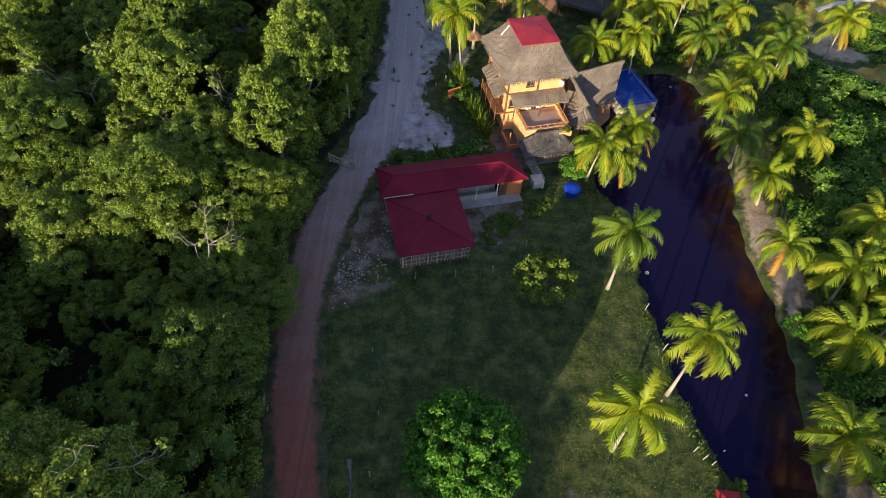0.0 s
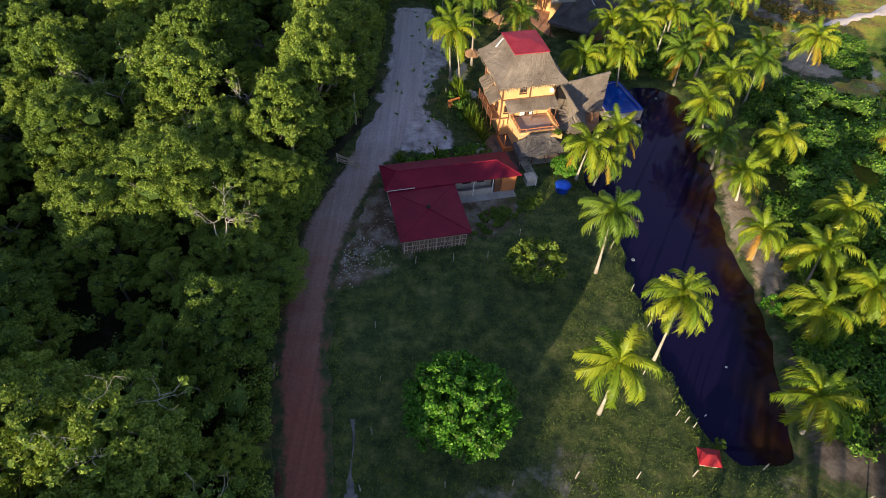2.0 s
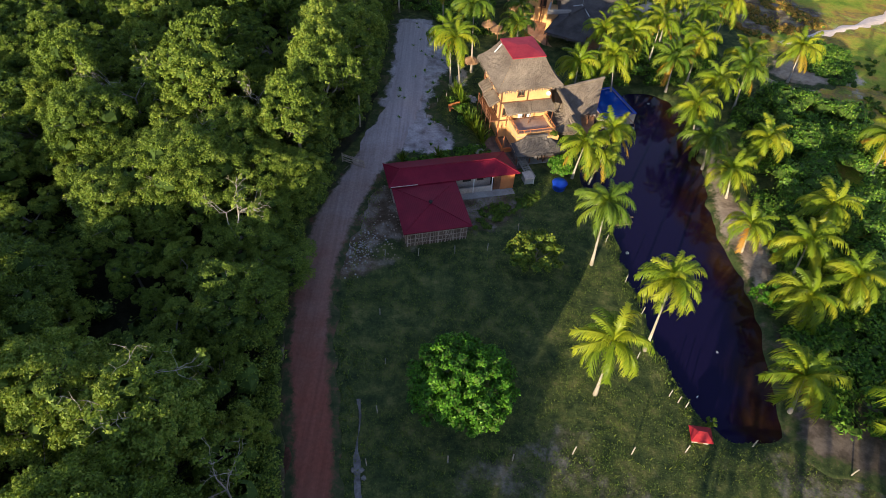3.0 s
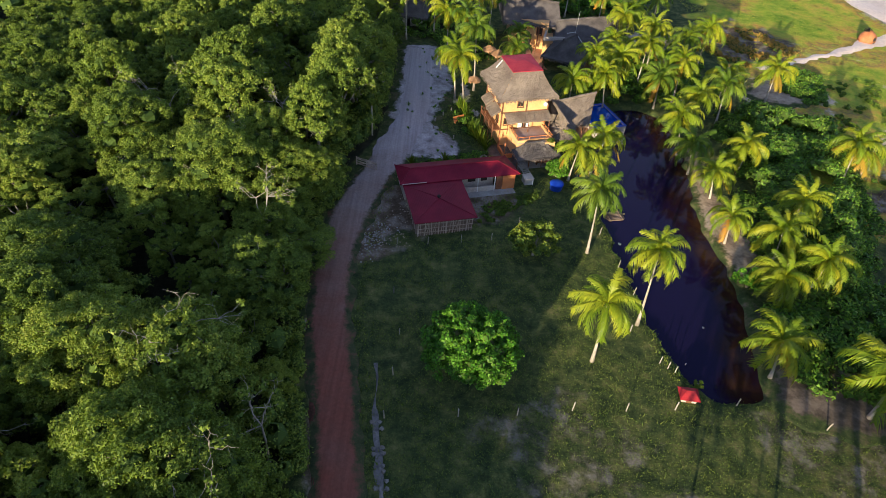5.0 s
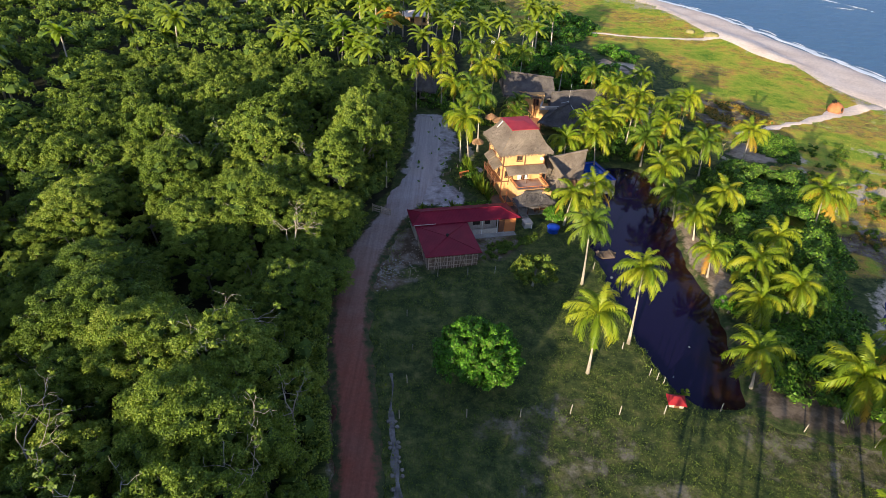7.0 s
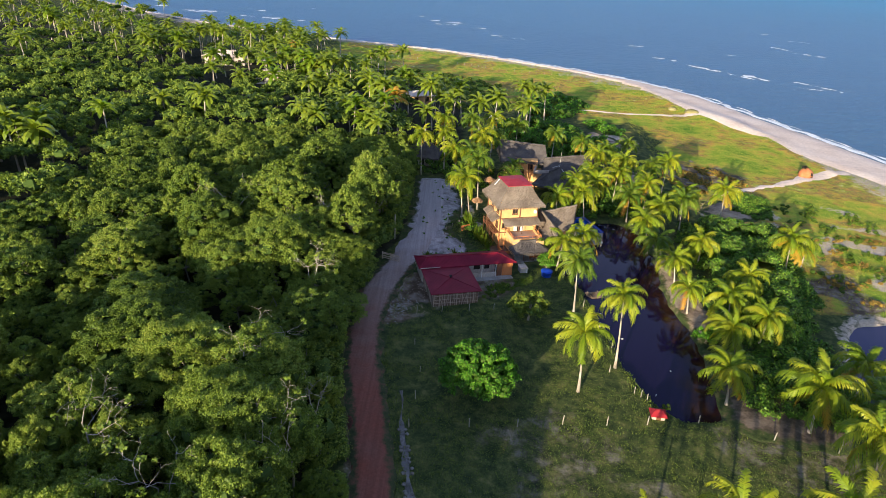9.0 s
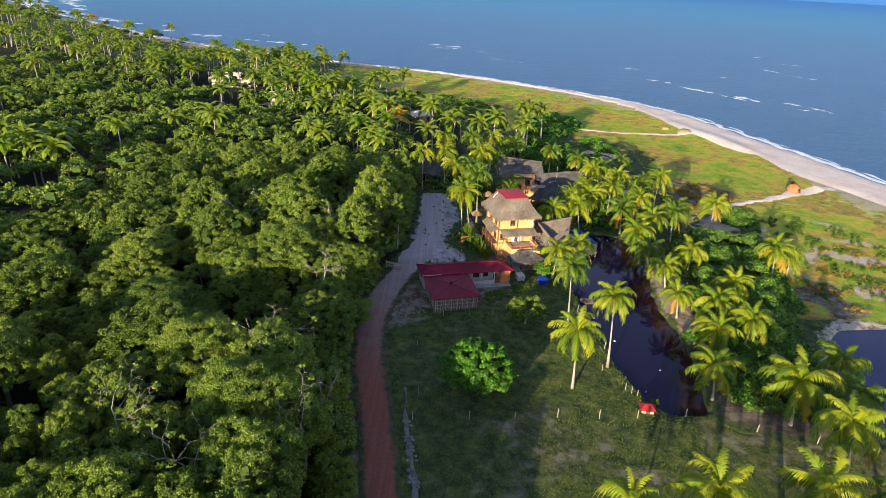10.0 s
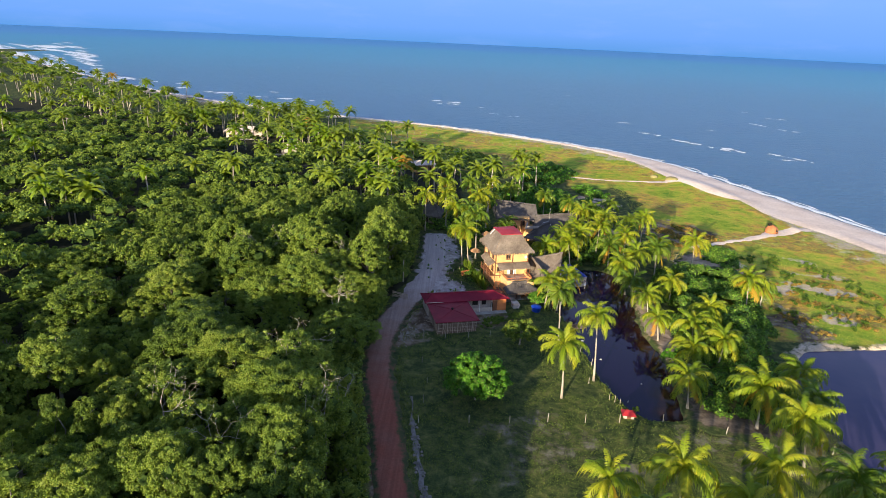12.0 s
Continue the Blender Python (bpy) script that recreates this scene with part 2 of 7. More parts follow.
def road_material():
    """Red laterite in the south, turning to pale crushed stone towards the yard; wheel tracks worn smooth."""
    m, nt, p = mat("red_dirt_road")
    g = nt.nodes.new("ShaderNodeNewGeometry")
    sep = nt.nodes.new("ShaderNodeSeparateXYZ")
    nt.links.new(g.outputs["Position"], sep.inputs[0])
    mr = nt.nodes.new("ShaderNodeMapRange")
    mr.inputs["From Min"].default_value, mr.inputs["From Max"].default_value = 14.0, 68.0
    nt.links.new(sep.outputs["Y"], mr.inputs["Value"])
    big = noise_tex(nt, 0.3, 5, 0.6, "Position")
    mm = nt.nodes.new("ShaderNodeMath")
    mm.operation = "MULTIPLY_ADD"
    nt.links.new(big, mm.inputs[0])
    mm.inputs[1].default_value = 0.42
    nt.links.new(mr.outputs[0], mm.inputs[2])
    col = ramp(nt, mm.outputs[0], [(0.1, (0.25, 0.072, 0.045)), (0.36, (0.235, 0.11, 0.082)), (0.62, (0.29, 0.20, 0.17)), (0.85, (0.40, 0.335, 0.325)), (1.0, (0.47, 0.42, 0.43))])
    fine = noise_tex(nt, 3.5, 6, 0.7, "Position")
    long = noise_tex(nt, 1.6, 3, 0.5, "Position", (2.2, 0.05, 1))
    col = blend(nt, 0.5, col, blend(nt, 1.0, col, ramp(nt, fine, [(0.3, (0.6, 0.6, 0.6)), (0.7, (1.25, 1.25, 1.25))]), "MULTIPLY"))
    col = blend(nt, 0.4, col, blend(nt, 1.0, col, ramp(nt, long, [(0.35, (0.7, 0.68, 0.67)), (0.65, (1.2, 1.2, 1.2))]), "MULTIPLY"))
    at = nt.nodes.new("ShaderNodeAttribute")
    at.attribute_name = "rim"
    ms = nt.nodes.new("ShaderNodeMath")
    ms.operation = "MULTIPLY_ADD"
    nt.links.new(noise_tex(nt, 1.0, 7, 0.75, "Position"), ms.inputs[0])
    ms.inputs[1].default_value = 1.3
    nt.links.new(at.outputs["Fac"], ms.inputs[2])
    mq = nt.nodes.new("ShaderNodeMapRange")
    mq.inputs["From Min"].default_value, mq.inputs["From Max"].default_value = 1.05, 1.35
    nt.links.new(ms.outputs[0], mq.inputs["Value"])
    verge = ramp(nt, noise_tex(nt, 0.8, 6, 0.7, "Position"), [(0.36, (0.03, 0.046, 0.018)), (0.52, (0.062, 0.072, 0.03)), (0.62, (0.13, 0.075, 0.045)), (0.7, (0.17, 0.085, 0.055))])
    col = blend(nt, mq.outputs[0], col, verge)
    nt.links.new(col, p.inputs["Base Color"])
    p.inputs["Roughness"].default_value = 0.95
    p.inputs["Specular IOR Level"].default_value = 0.2
    bump(nt, p, fine, 0.5, 0.05)
    return m


def soft_rim(name, stops, outer, big, small, relief=0.4, contrast=0.6):
    """Bare ground that breaks up into the earth and grass round it: the layer "rim" is 0 inside and 1 outside."""
    m, nt, p = mat(name)
    at = nt.nodes.new("ShaderNodeAttribute")
    at.attribute_name = "rim"
    fine = noise_tex(nt, small, 6, 0.7, "Position")
    col = ramp(nt, noise_tex(nt, big, 6, 0.65, "Position"), stops)
    out = ramp(nt, noise_tex(nt, 0.7, 6, 0.7, "Position"), outer)
    n = noise_tex(nt, 0.9, 7, 0.75, "Position")
    mm = nt.nodes.new("ShaderNodeMath")
    mm.operation = "MULTIPLY_ADD"
    nt.links.new(n, mm.inputs[0])
    mm.inputs[1].default_value = 1.6
    nt.links.new(at.outputs["Fac"], mm.inputs[2])
    ms = nt.nodes.new("ShaderNodeMapRange")
    ms.inputs["From Min"].default_value, ms.inputs["From Max"].default_value = 1.12, 1.42
    nt.links.new(mm.outputs[0], ms.inputs["Value"])
    col = blend(nt, ms.outputs[0], col, out)
    grain = ramp(nt, fine, [(0.3, (0.62, 0.62, 0.62)), (0.7, (1.28, 1.28, 1.28))])
    nt.links.new(blend(nt, contrast, col, blend(nt, 1.0, col, grain, "MULTIPLY")), p.inputs["Base Color"])
    p.inputs["Roughness"].default_value = 0.95
    p.inputs["Specular IOR Level"].default_value = 0.15
    bump(nt, p, fine, relief, 0.06)
    return m


DIRT = road_material()
REDEARTH = two_scale("red_earth", [(0.36, (0.07, 0.035, 0.022)), (0.5, (0.13, 0.05, 0.034)), (0.64, (0.19, 0.085, 0.06))], 0.6, 4, 0.95, 0.7, 0.5, 0.06)
VERGE = [(0.36, (0.030, 0.050, 0.018)), (0.5, (0.062, 0.085, 0.028)), (0.6, (0.11, 0.10, 0.05)), (0.68, (0.17, 0.13, 0.09))]
# darker than the grey sand: the southern bank's shade is put into the colour
BANKSHADE = soft_rim("shaded_bank_earth", [(0.38, (0.07, 0.055, 0.04)), (0.5, (0.13, 0.10, 0.075)), (0.62, (0.22, 0.17, 0.13))], VERGE, 0.5, 3.5)
GRAVEL = soft_rim("pale_gravel", [(0.33, (0.20, 0.17, 0.16)), (0.43, (0.33, 0.295, 0.295)), (0.54, (0.44, 0.405, 0.415)), (0.66, (0.60, 0.565, 0.575))], VERGE, 0.5, 5.0, 0.6, 0.85)
SAND = two_scale("beach_sand", [(0.4, (0.76, 0.60, 0.49)), (0.6, (0.90, 0.74, 0.62))], 0.08, 1.5, 0.95, 0.4, 0.3, 0.05)
BANKSAND = soft_rim("grey_sand", [(0.38, (0.20, 0.145, 0.105)), (0.5, (0.36, 0.27, 0.20)), (0.62, (0.5, 0.39, 0.29))], VERGE, 0.35, 2.5)


def ground_material():
    """Lawn, meadow, bare and forest soil, spread by the sheet's own surface layers."""
    m, nt, p = mat("ground_cover")

    def layer(name):
        a = nt.nodes.new("ShaderNodeAttribute")
        a.attribute_name = name
        return a.outputs["Fac"]

    def edge(fac, spread=0.5, scale=0.5):
        n = noise_tex(nt, scale, 5, 0.65, "Position")
        mm = nt.nodes.new("ShaderNodeMath")
        mm.operation = "MULTIPLY_ADD"
        nt.links.new(n, mm.inputs[0])
        mm.inputs[1].default_value = spread * 2
        mm.inputs[2].default_value = -spread
        ad = nt.nodes.new("ShaderNodeMath")
        ad.operation = "ADD"
        nt.links.new(mm.outputs[0], ad.inputs[0])
        nt.links.new(fac, ad.inputs[1])
        return ramp(nt, ad.outputs[0], [(0.35, (0, 0, 0)), (0.65, (1, 1, 1))])

    fine = noise_tex(nt, 6.0, 5, 0.7, "Position")
    lawn = ramp(nt, noise_tex(nt, 0.55, 8, 0.72, "Position"), [(0.36, (0.029, 0.046, 0.021)), (0.47, (0.057, 0.080, 0.028)), (0.57, (0.112, 0.128, 0.042)), (0.68, (0.20, 0.18, 0.075))])
    mead = ramp(nt, noise_tex(nt, 0.06, 7, 0.7, "Position"), [(0.33, (0.14, 0.27, 0.03)), (0.43, (0.28, 0.38, 0.045)), (0.50, (0.43, 0.41, 0.07)), (0.54, (0.52, 0.33, 0.08)), (0.58, (0.30, 0.21, 0.09)), (0.62, (0.40, 0.40, 0.07)), (0.68, (0.66, 0.54, 0.38))])
    bare = ramp(nt, noise_tex(nt, 0.5, 5, 0.6, "Position"), [(0.38, (0.10, 0.07, 0.045)), (0.5, (0.17, 0.125, 0.09)), (0.62, (0.30, 0.25, 0.21))])
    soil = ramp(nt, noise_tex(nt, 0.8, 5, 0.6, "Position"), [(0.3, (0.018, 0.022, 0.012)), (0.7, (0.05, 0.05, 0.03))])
    pale = ramp(nt, noise_tex(nt, 0.3, 5, 0.6, "Position"), [(0.3, (0.48, 0.39, 0.30)), (0.7, (0.68, 0.56, 0.45))])
    tuft = ramp(nt, noise_tex(nt, 0.32, 6, 0.7, "Position"), [(0.34, (0.38, 0.52, 0.45)), (0.46, (0.85, 0.95, 0.8)), (0.56, (1.1, 1.05, 0.95)), (0.66, (1.45, 1.1, 1.1))])
    mead = blend(nt, 0.8, mead, blend(nt, 1.0, mead, tuft, "MULTIPLY"))
    col = blend(nt, edge(layer("meadow"), 0.3, 0.15), lawn, mead)
    col = blend(nt, edge(layer("bare")), col, bare)
    col = blend(nt, edge(layer("sandy"), 0.7, 1.1), col, pale)
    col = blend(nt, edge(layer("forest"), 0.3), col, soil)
    grain = ramp(nt, fine, [(0.3, (0.55, 0.55, 0.55)), (0.7, (1.3, 1.3, 1.25))])
    nt.links.new(blend(nt, 0.9, col, blend(nt, 1.0, col, grain, "MULTIPLY")), p.inputs["Base Color"])
    p.inputs["Roughness"].default_value = 1.0
    p.inputs["Specular IOR Level"].default_value = 0.1
    bump(nt, p, fine, 0.7, 0.12)
    return m


GROUND = ground_material()


# ---- mesh helpers ----
class Geo:
    """Collects vertices and faces of one mesh."""

    def __init__(self):
        self.v, self.f = [], []

    def add(self, verts, faces):
        k = len(self.v)
        self.v += [tuple(p) for p in verts]
        self.f += [tuple(i + k for i in f) for f in faces]
        return self

    def box(self, x0, x1, y0, y1, z0, z1):
        v = [(x, y, z) for z in (z0, z1) for x, y in ((x0, y0), (x1, y0), (x1, y1), (x0, y1))]
        return self.add(v, [(3, 2, 1, 0), (4, 5, 6, 7), (0, 1, 5, 4), (1, 2, 6, 5), (2, 3, 7, 6), (3, 0, 4, 7)])

    def prism(self, ring, z0, z1):
        n = len(ring)
        v = [(x, y, z0) for x, y in ring] + [(x, y, z1) for x, y in ring]
        return self.add(v, [tuple(reversed(range(n))), tuple(range(n, 2 * n))] + [(i, (i + 1) % n, n + (i + 1) % n, n + i) for i in range(n)])

    def tube(self, path, radii, sides=6, cap=True):
        path = [Vector(p) for p in path]
        vs, fs = [], []
        for i, p in enumerate(path):
            d = (path[min(i + 1, len(path) - 1)] - path[max(i - 1, 0)]).normalized()
            a = d.orthogonal().normalized() if abs(d.z) < 0.9 else Vector((1, 0, 0)) - d * d.x
            a.normalize()
            b = d.cross(a)
            for k in range(sides):
                t = 2 * math.pi * k / sides
                vs.append(p + (a * math.cos(t) + b * math.sin(t)) * radii[i])
        for i in range(len(path) - 1):
            for k in range(sides):
                k2 = (k + 1) % sides
                fs.append((i * sides + k, i * sides + k2, (i + 1) * sides + k2, (i + 1) * sides + k))
        if cap:
            fs.append(tuple(range((len(path) - 1) * sides, len(path) * sides)))
            fs.append(tuple(reversed(range(sides))))
        return self.add(vs, fs)

    def lathe(self, profile, sides=20, cx=0, cy=0):
        vs = [(cx + r * math.cos(2 * math.pi * k / sides), cy + r * math.sin(2 * math.pi * k / sides), z) for r, z in profile for k in range(sides)]
        fs = [(i * sides + k, i * sides + (k + 1) % sides, (i + 1) * sides + (k + 1) % sides, (i + 1) * sides + k) for i in range(len(profile) - 1) for k in range(sides)]
        fs += [tuple(reversed(range(sides))), tuple(range((len(profile) - 1) * sides, len(profile) * sides))]
        return self.add(vs, fs)

    def mesh(self, name, material, smooth=False):
        me = bpy.data.meshes.new(name)
        me.from_pydata(self.v, [], self.f)
        me.materials.append(material)
        if smooth:
            me.polygons.foreach_set("use_smooth", [True] * len(me.polygons))
        me.update()
        return me


def part(name, geo, material, parent, label="", smooth=False):
    """Links a Geo or a mesh as one mesh object under a thing or a part."""
    ob = new(name, geo.mesh(name, material, smooth) if isinstance(geo, Geo) else geo)
    ob.parent = parent
    return tagged(ob, label)


def thing(name, label, category, m=None, group="", kind=""):
    ob = new(name)
    ob.empty_display_size = 0.3
    if m is not None:
        ob.matrix_world = m
    return tagged(ob, label, category, group, kind)


def array_mesh(name, verts, faces, materials, index=None, smooth=False):
    """A mesh straight from arrays; all faces have the same number of corners."""
    verts, faces = np.asarray(verts, np.float32), np.asarray(faces, np.int32)
    me = bpy.data.meshes.new(name)
    n, k = faces.shape
    me.vertices.add(len(verts))
    me.vertices.foreach_set("co", verts.ravel())
    me.loops.add(n * k)
    me.loops.foreach_set("vertex_index", faces.ravel())
    me.polygons.add(n)
    me.polygons.foreach_set("loop_start", np.arange(0, n * k, k, dtype=np.int32))
    me.polygons.foreach_set("loop_total", np.full(n, k, np.int32))
    for m in materials:
        me.materials.append(m)
    if index is not None:
        me.polygons.foreach_set("material_index", np.asarray(index, np.int32))
    me.polygons.foreach_set("use_smooth", np.full(n, smooth))
    me.update(calc_edges=True)
    return me


def unit(v):
    return v / np.maximum(np.linalg.norm(v, axis=-1, keepdims=True), 1e-9)


def leaf_shapes(rng, centre, normal, length, width):
    """Pointed leaves at the given places."""
    n = len(centre)
    normal = unit(normal)
    t = unit(np.cross(normal, rng.normal(size=(n, 3))))
    s = np.cross(normal, t)
    length, width = np.broadcast_to(length, n)[:, None], np.broadcast_to(width, n)[:, None]
    v = np.stack([centre - t * length / 2 + s * width / 2, centre - t * length / 2 - s * width / 2, centre + t * length / 2 - normal * length * 0.2], 1)
    return v.reshape(-1, 3), np.arange(n * 3).reshape(n, 3)


BALL_V, BALL_F = [], []
for bi in range(4):
    for bk in range(6):
        ba, bb = math.pi * (bi + 0.5) / 4 - math.pi / 2, 2 * math.pi * bk / 6
        BALL_V.append((math.cos(ba) * math.cos(bb), math.cos(ba) * math.sin(bb), math.sin(ba)))
        if bi < 3:
            BALL_F += [(bi * 6 + bk, bi * 6 + (bk + 1) % 6, bi * 6 + 6 + (bk + 1) % 6), (bi * 6 + bk, bi * 6 + 6 + (bk + 1) % 6, bi * 6 + 6 + bk)]
BALL_V, BALL_F = np.array(BALL_V), np.array(BALL_F)


def clumps(rng, centre, radius, per, length, flat=0.75, core=0.72, up=0.45):
    """Leaf clumps: lumpy cores and leaves spread over them. Gives vertices, faces and material index (0 leaf, 1 core)."""
    centre, radius = np.asarray(centre, float), np.asarray(radius, float)
    n = len(centre)
    d = unit(rng.normal(size=(n, per, 3)))
    d[..., 2] = np.where(d[..., 2] < -0.35, -d[..., 2], d[..., 2])
    r = radius[:, None, None] * (0.62 + 0.5 * rng.random((n, per, 1)))
    pos = (centre[:, None] + d * r * np.array((1, 1, flat))).reshape(-1, 3)
    nor = (d + np.array((0, 0, up)) + 0.7 * rng.normal(size=d.shape)).reshape(-1, 3)
    ln = length * (0.7 + 0.6 * rng.random(len(pos)))
    v, f = leaf_shapes(rng, pos, nor, ln, ln * 0.72)
    idx = np.zeros(len(f), int)
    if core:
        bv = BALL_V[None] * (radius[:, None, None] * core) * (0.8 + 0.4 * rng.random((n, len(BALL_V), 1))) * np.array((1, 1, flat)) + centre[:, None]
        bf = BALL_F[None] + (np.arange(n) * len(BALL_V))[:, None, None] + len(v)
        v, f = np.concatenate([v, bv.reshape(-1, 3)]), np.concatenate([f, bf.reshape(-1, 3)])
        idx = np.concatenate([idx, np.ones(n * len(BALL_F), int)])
    return v, f, idx


# ---- the lie of the land ----
SHORE = np.array([(-4500, 4700), (-1500, 1800), (-800, 985), (-590, 762), (-398, 556), (-293, 459), (-202, 378), (-147, 338), (-107, 318), (-69, 301), (-35, 289), (-3, 276), (26, 258), (52, 239),
                  (75, 220), (91, 196), (101, 163), (109, 139), (114, 120), (119, 104), (130, 74), (150, 25), (190, -60), (280, -220), (600, -700), (1500, -2200), (4500, -4800)])
ROAD_C = np.array([(2.0, -75), (-1.0, -40), (-4.0, -16), (-5.4, -6), (-7.2, 4), (-8.6, 12), (-10.2, 19), (-11.2, 27), (-11.0, 33), (-10.3, 38), (-8.8, 43.5), (-7.2, 48.5), (-5.7, 54), (-4.6, 60), (-4.2, 68), (-4.4, 76), (-4.6, 84)])
ROAD_W = np.array([2.7, 2.7, 2.7, 2.7, 2.7, 2.8, 3.0, 3.1, 3.5, 3.7, 3.5, 3.6, 3.8, 3.6, 3.6, 3.8, 4.0])
POND_RING = [(18.0, 45.5), (19.8, 42.5), (20.4, 37), (20.6, 32), (21.2, 27), (21.9, 22), (22.8, 18), (24.0, 14.6), (26.0, 13.3), (28.5, 13.0), (30.2, 13.6), (30.9, 18), (32.0, 23), (32.5, 29), (32.2, 33), (31.6, 38),
             (32.2, 43), (33.2, 48), (33.6, 55), (33.8, 61), (32.8, 65), (29.5, 66.6), (26.5, 65.6), (22, 63.5), (19.5, 57), (18.5, 51)]
LAGOON_RING = [(53.5, 29.0), (55.5, 32.0), (58, 34.2), (65, 35.3), (76, 36.5), (90, 33), (104, 22), (112, 2), (108, -20), (85, -34), (62, -30), (53, -14), (50, 2), (49.5, 14), (50, 22)]
SEA_Z, POND_Z = -0.9, -0.45


def smooth(a, b, x):
    t = np.clip((x - a) / (b - a), 0, 1)
    return t * t * (3 - 2 * t)


def ring_distance(ring, x, y):
    """Metres to a closed ring, minus inside."""
    r = np.array(ring, float)
    x, y = np.asarray(x, float), np.asarray(y, float)
    best, inside = np.full(x.shape, 1e9), np.zeros(x.shape, bool)
    for (ax, ay), (bx, by) in zip(r, np.roll(r, -1, 0)):
        t = np.clip(((x - ax) * (bx - ax) + (y - ay) * (by - ay)) / ((bx - ax) ** 2 + (by - ay) ** 2), 0, 1)
        best = np.minimum(best, np.hypot(x - ax - t * (bx - ax), y - ay - t * (by - ay)))
        hit = ((ay > y) != (by > y)) & (x < (bx - ax) * (y - ay) / (by - ay + 1e-12) + ax)
        inside ^= hit
    return np.where(inside, -best, best)


def line_distance(pts, x, y):
    p = np.array(pts, float)
    best = np.full(np.shape(x), 1e9)
    for (ax, ay), (bx, by) in zip(p[:-1], p[1:]):
        t = np.clip(((x - ax) * (bx - ax) + (y - ay) * (by - ay)) / ((bx - ax) ** 2 + (by - ay) ** 2), 0, 1)
        best = np.minimum(best, np.hypot(x - ax - t * (bx - ax), y - ay - t * (by - ay)))
    return best


def shore_y(x):
    return np.interp(x, SHORE[:, 0], SHORE[:, 1])


def seaward(x, y):
    """Metres out from the shoreline, minus on land."""
    s = (shore_y(x + 2) - shore_y(x - 2)) / 4
    return (y - shore_y(x)) / np.sqrt(1 + s * s)


def beach_width(y):
    return np.interp(y, [-100, 60, 95, 130, 165, 195, 225, 300, 500, 900], [15, 17, 20, 22, 23, 19, 10, 7, 2.5, 2])


def road_x(y):
    return np.interp(y, ROAD_C[:, 1], ROAD_C[:, 0])


def patches(x, y, size, seed):
    """Smooth random field, about -1 to 1."""
    g = np.zeros(np.shape(x))
    rr = np.random.default_rng(seed)
    for k in range(9):
        a, ph = rr.random() * 6.283, rr.random() * 6.283
        f = (0.6 + 1.2 * rr.random()) * 6.283 / size
        g = g + np.sin(f * (x * math.cos(a) + y * math.sin(a)) + ph)
    return g / 3.4


def land(x, y):
    x, y = np.asarray(x, float), np.asarray(y, float)
    z = 0.10 * patches(x, y, 17, 3) * smooth(4, 10, line_distance(ROAD_C, x, y))
    d = seaward(x, y)
    w = beach_width(y)
    z = z * smooth(0, -15, d + w) - 0.55 * smooth(-w - 2, -w + 4, d) - 1.0 * smooth(-6, 3, d) - 3.0 * smooth(2, 60, d)
    z = z + 0.5 * np.exp(-((d + w + 9) / 7.0) ** 2) * smooth(60, 90, y)
    for ring in (POND_RING, LAGOON_RING):
        z = z - 1.5 * smooth(0.9, -1.0, ring_distance(ring, x, y) + 0.25 * patches(x, y, 4.5, 91))
    return z


def axis(pieces):
    out = []
    for a, b, step in pieces:
        out += list(np.arange(a, b, step))
    return np.array(out + [pieces[-1][1]])


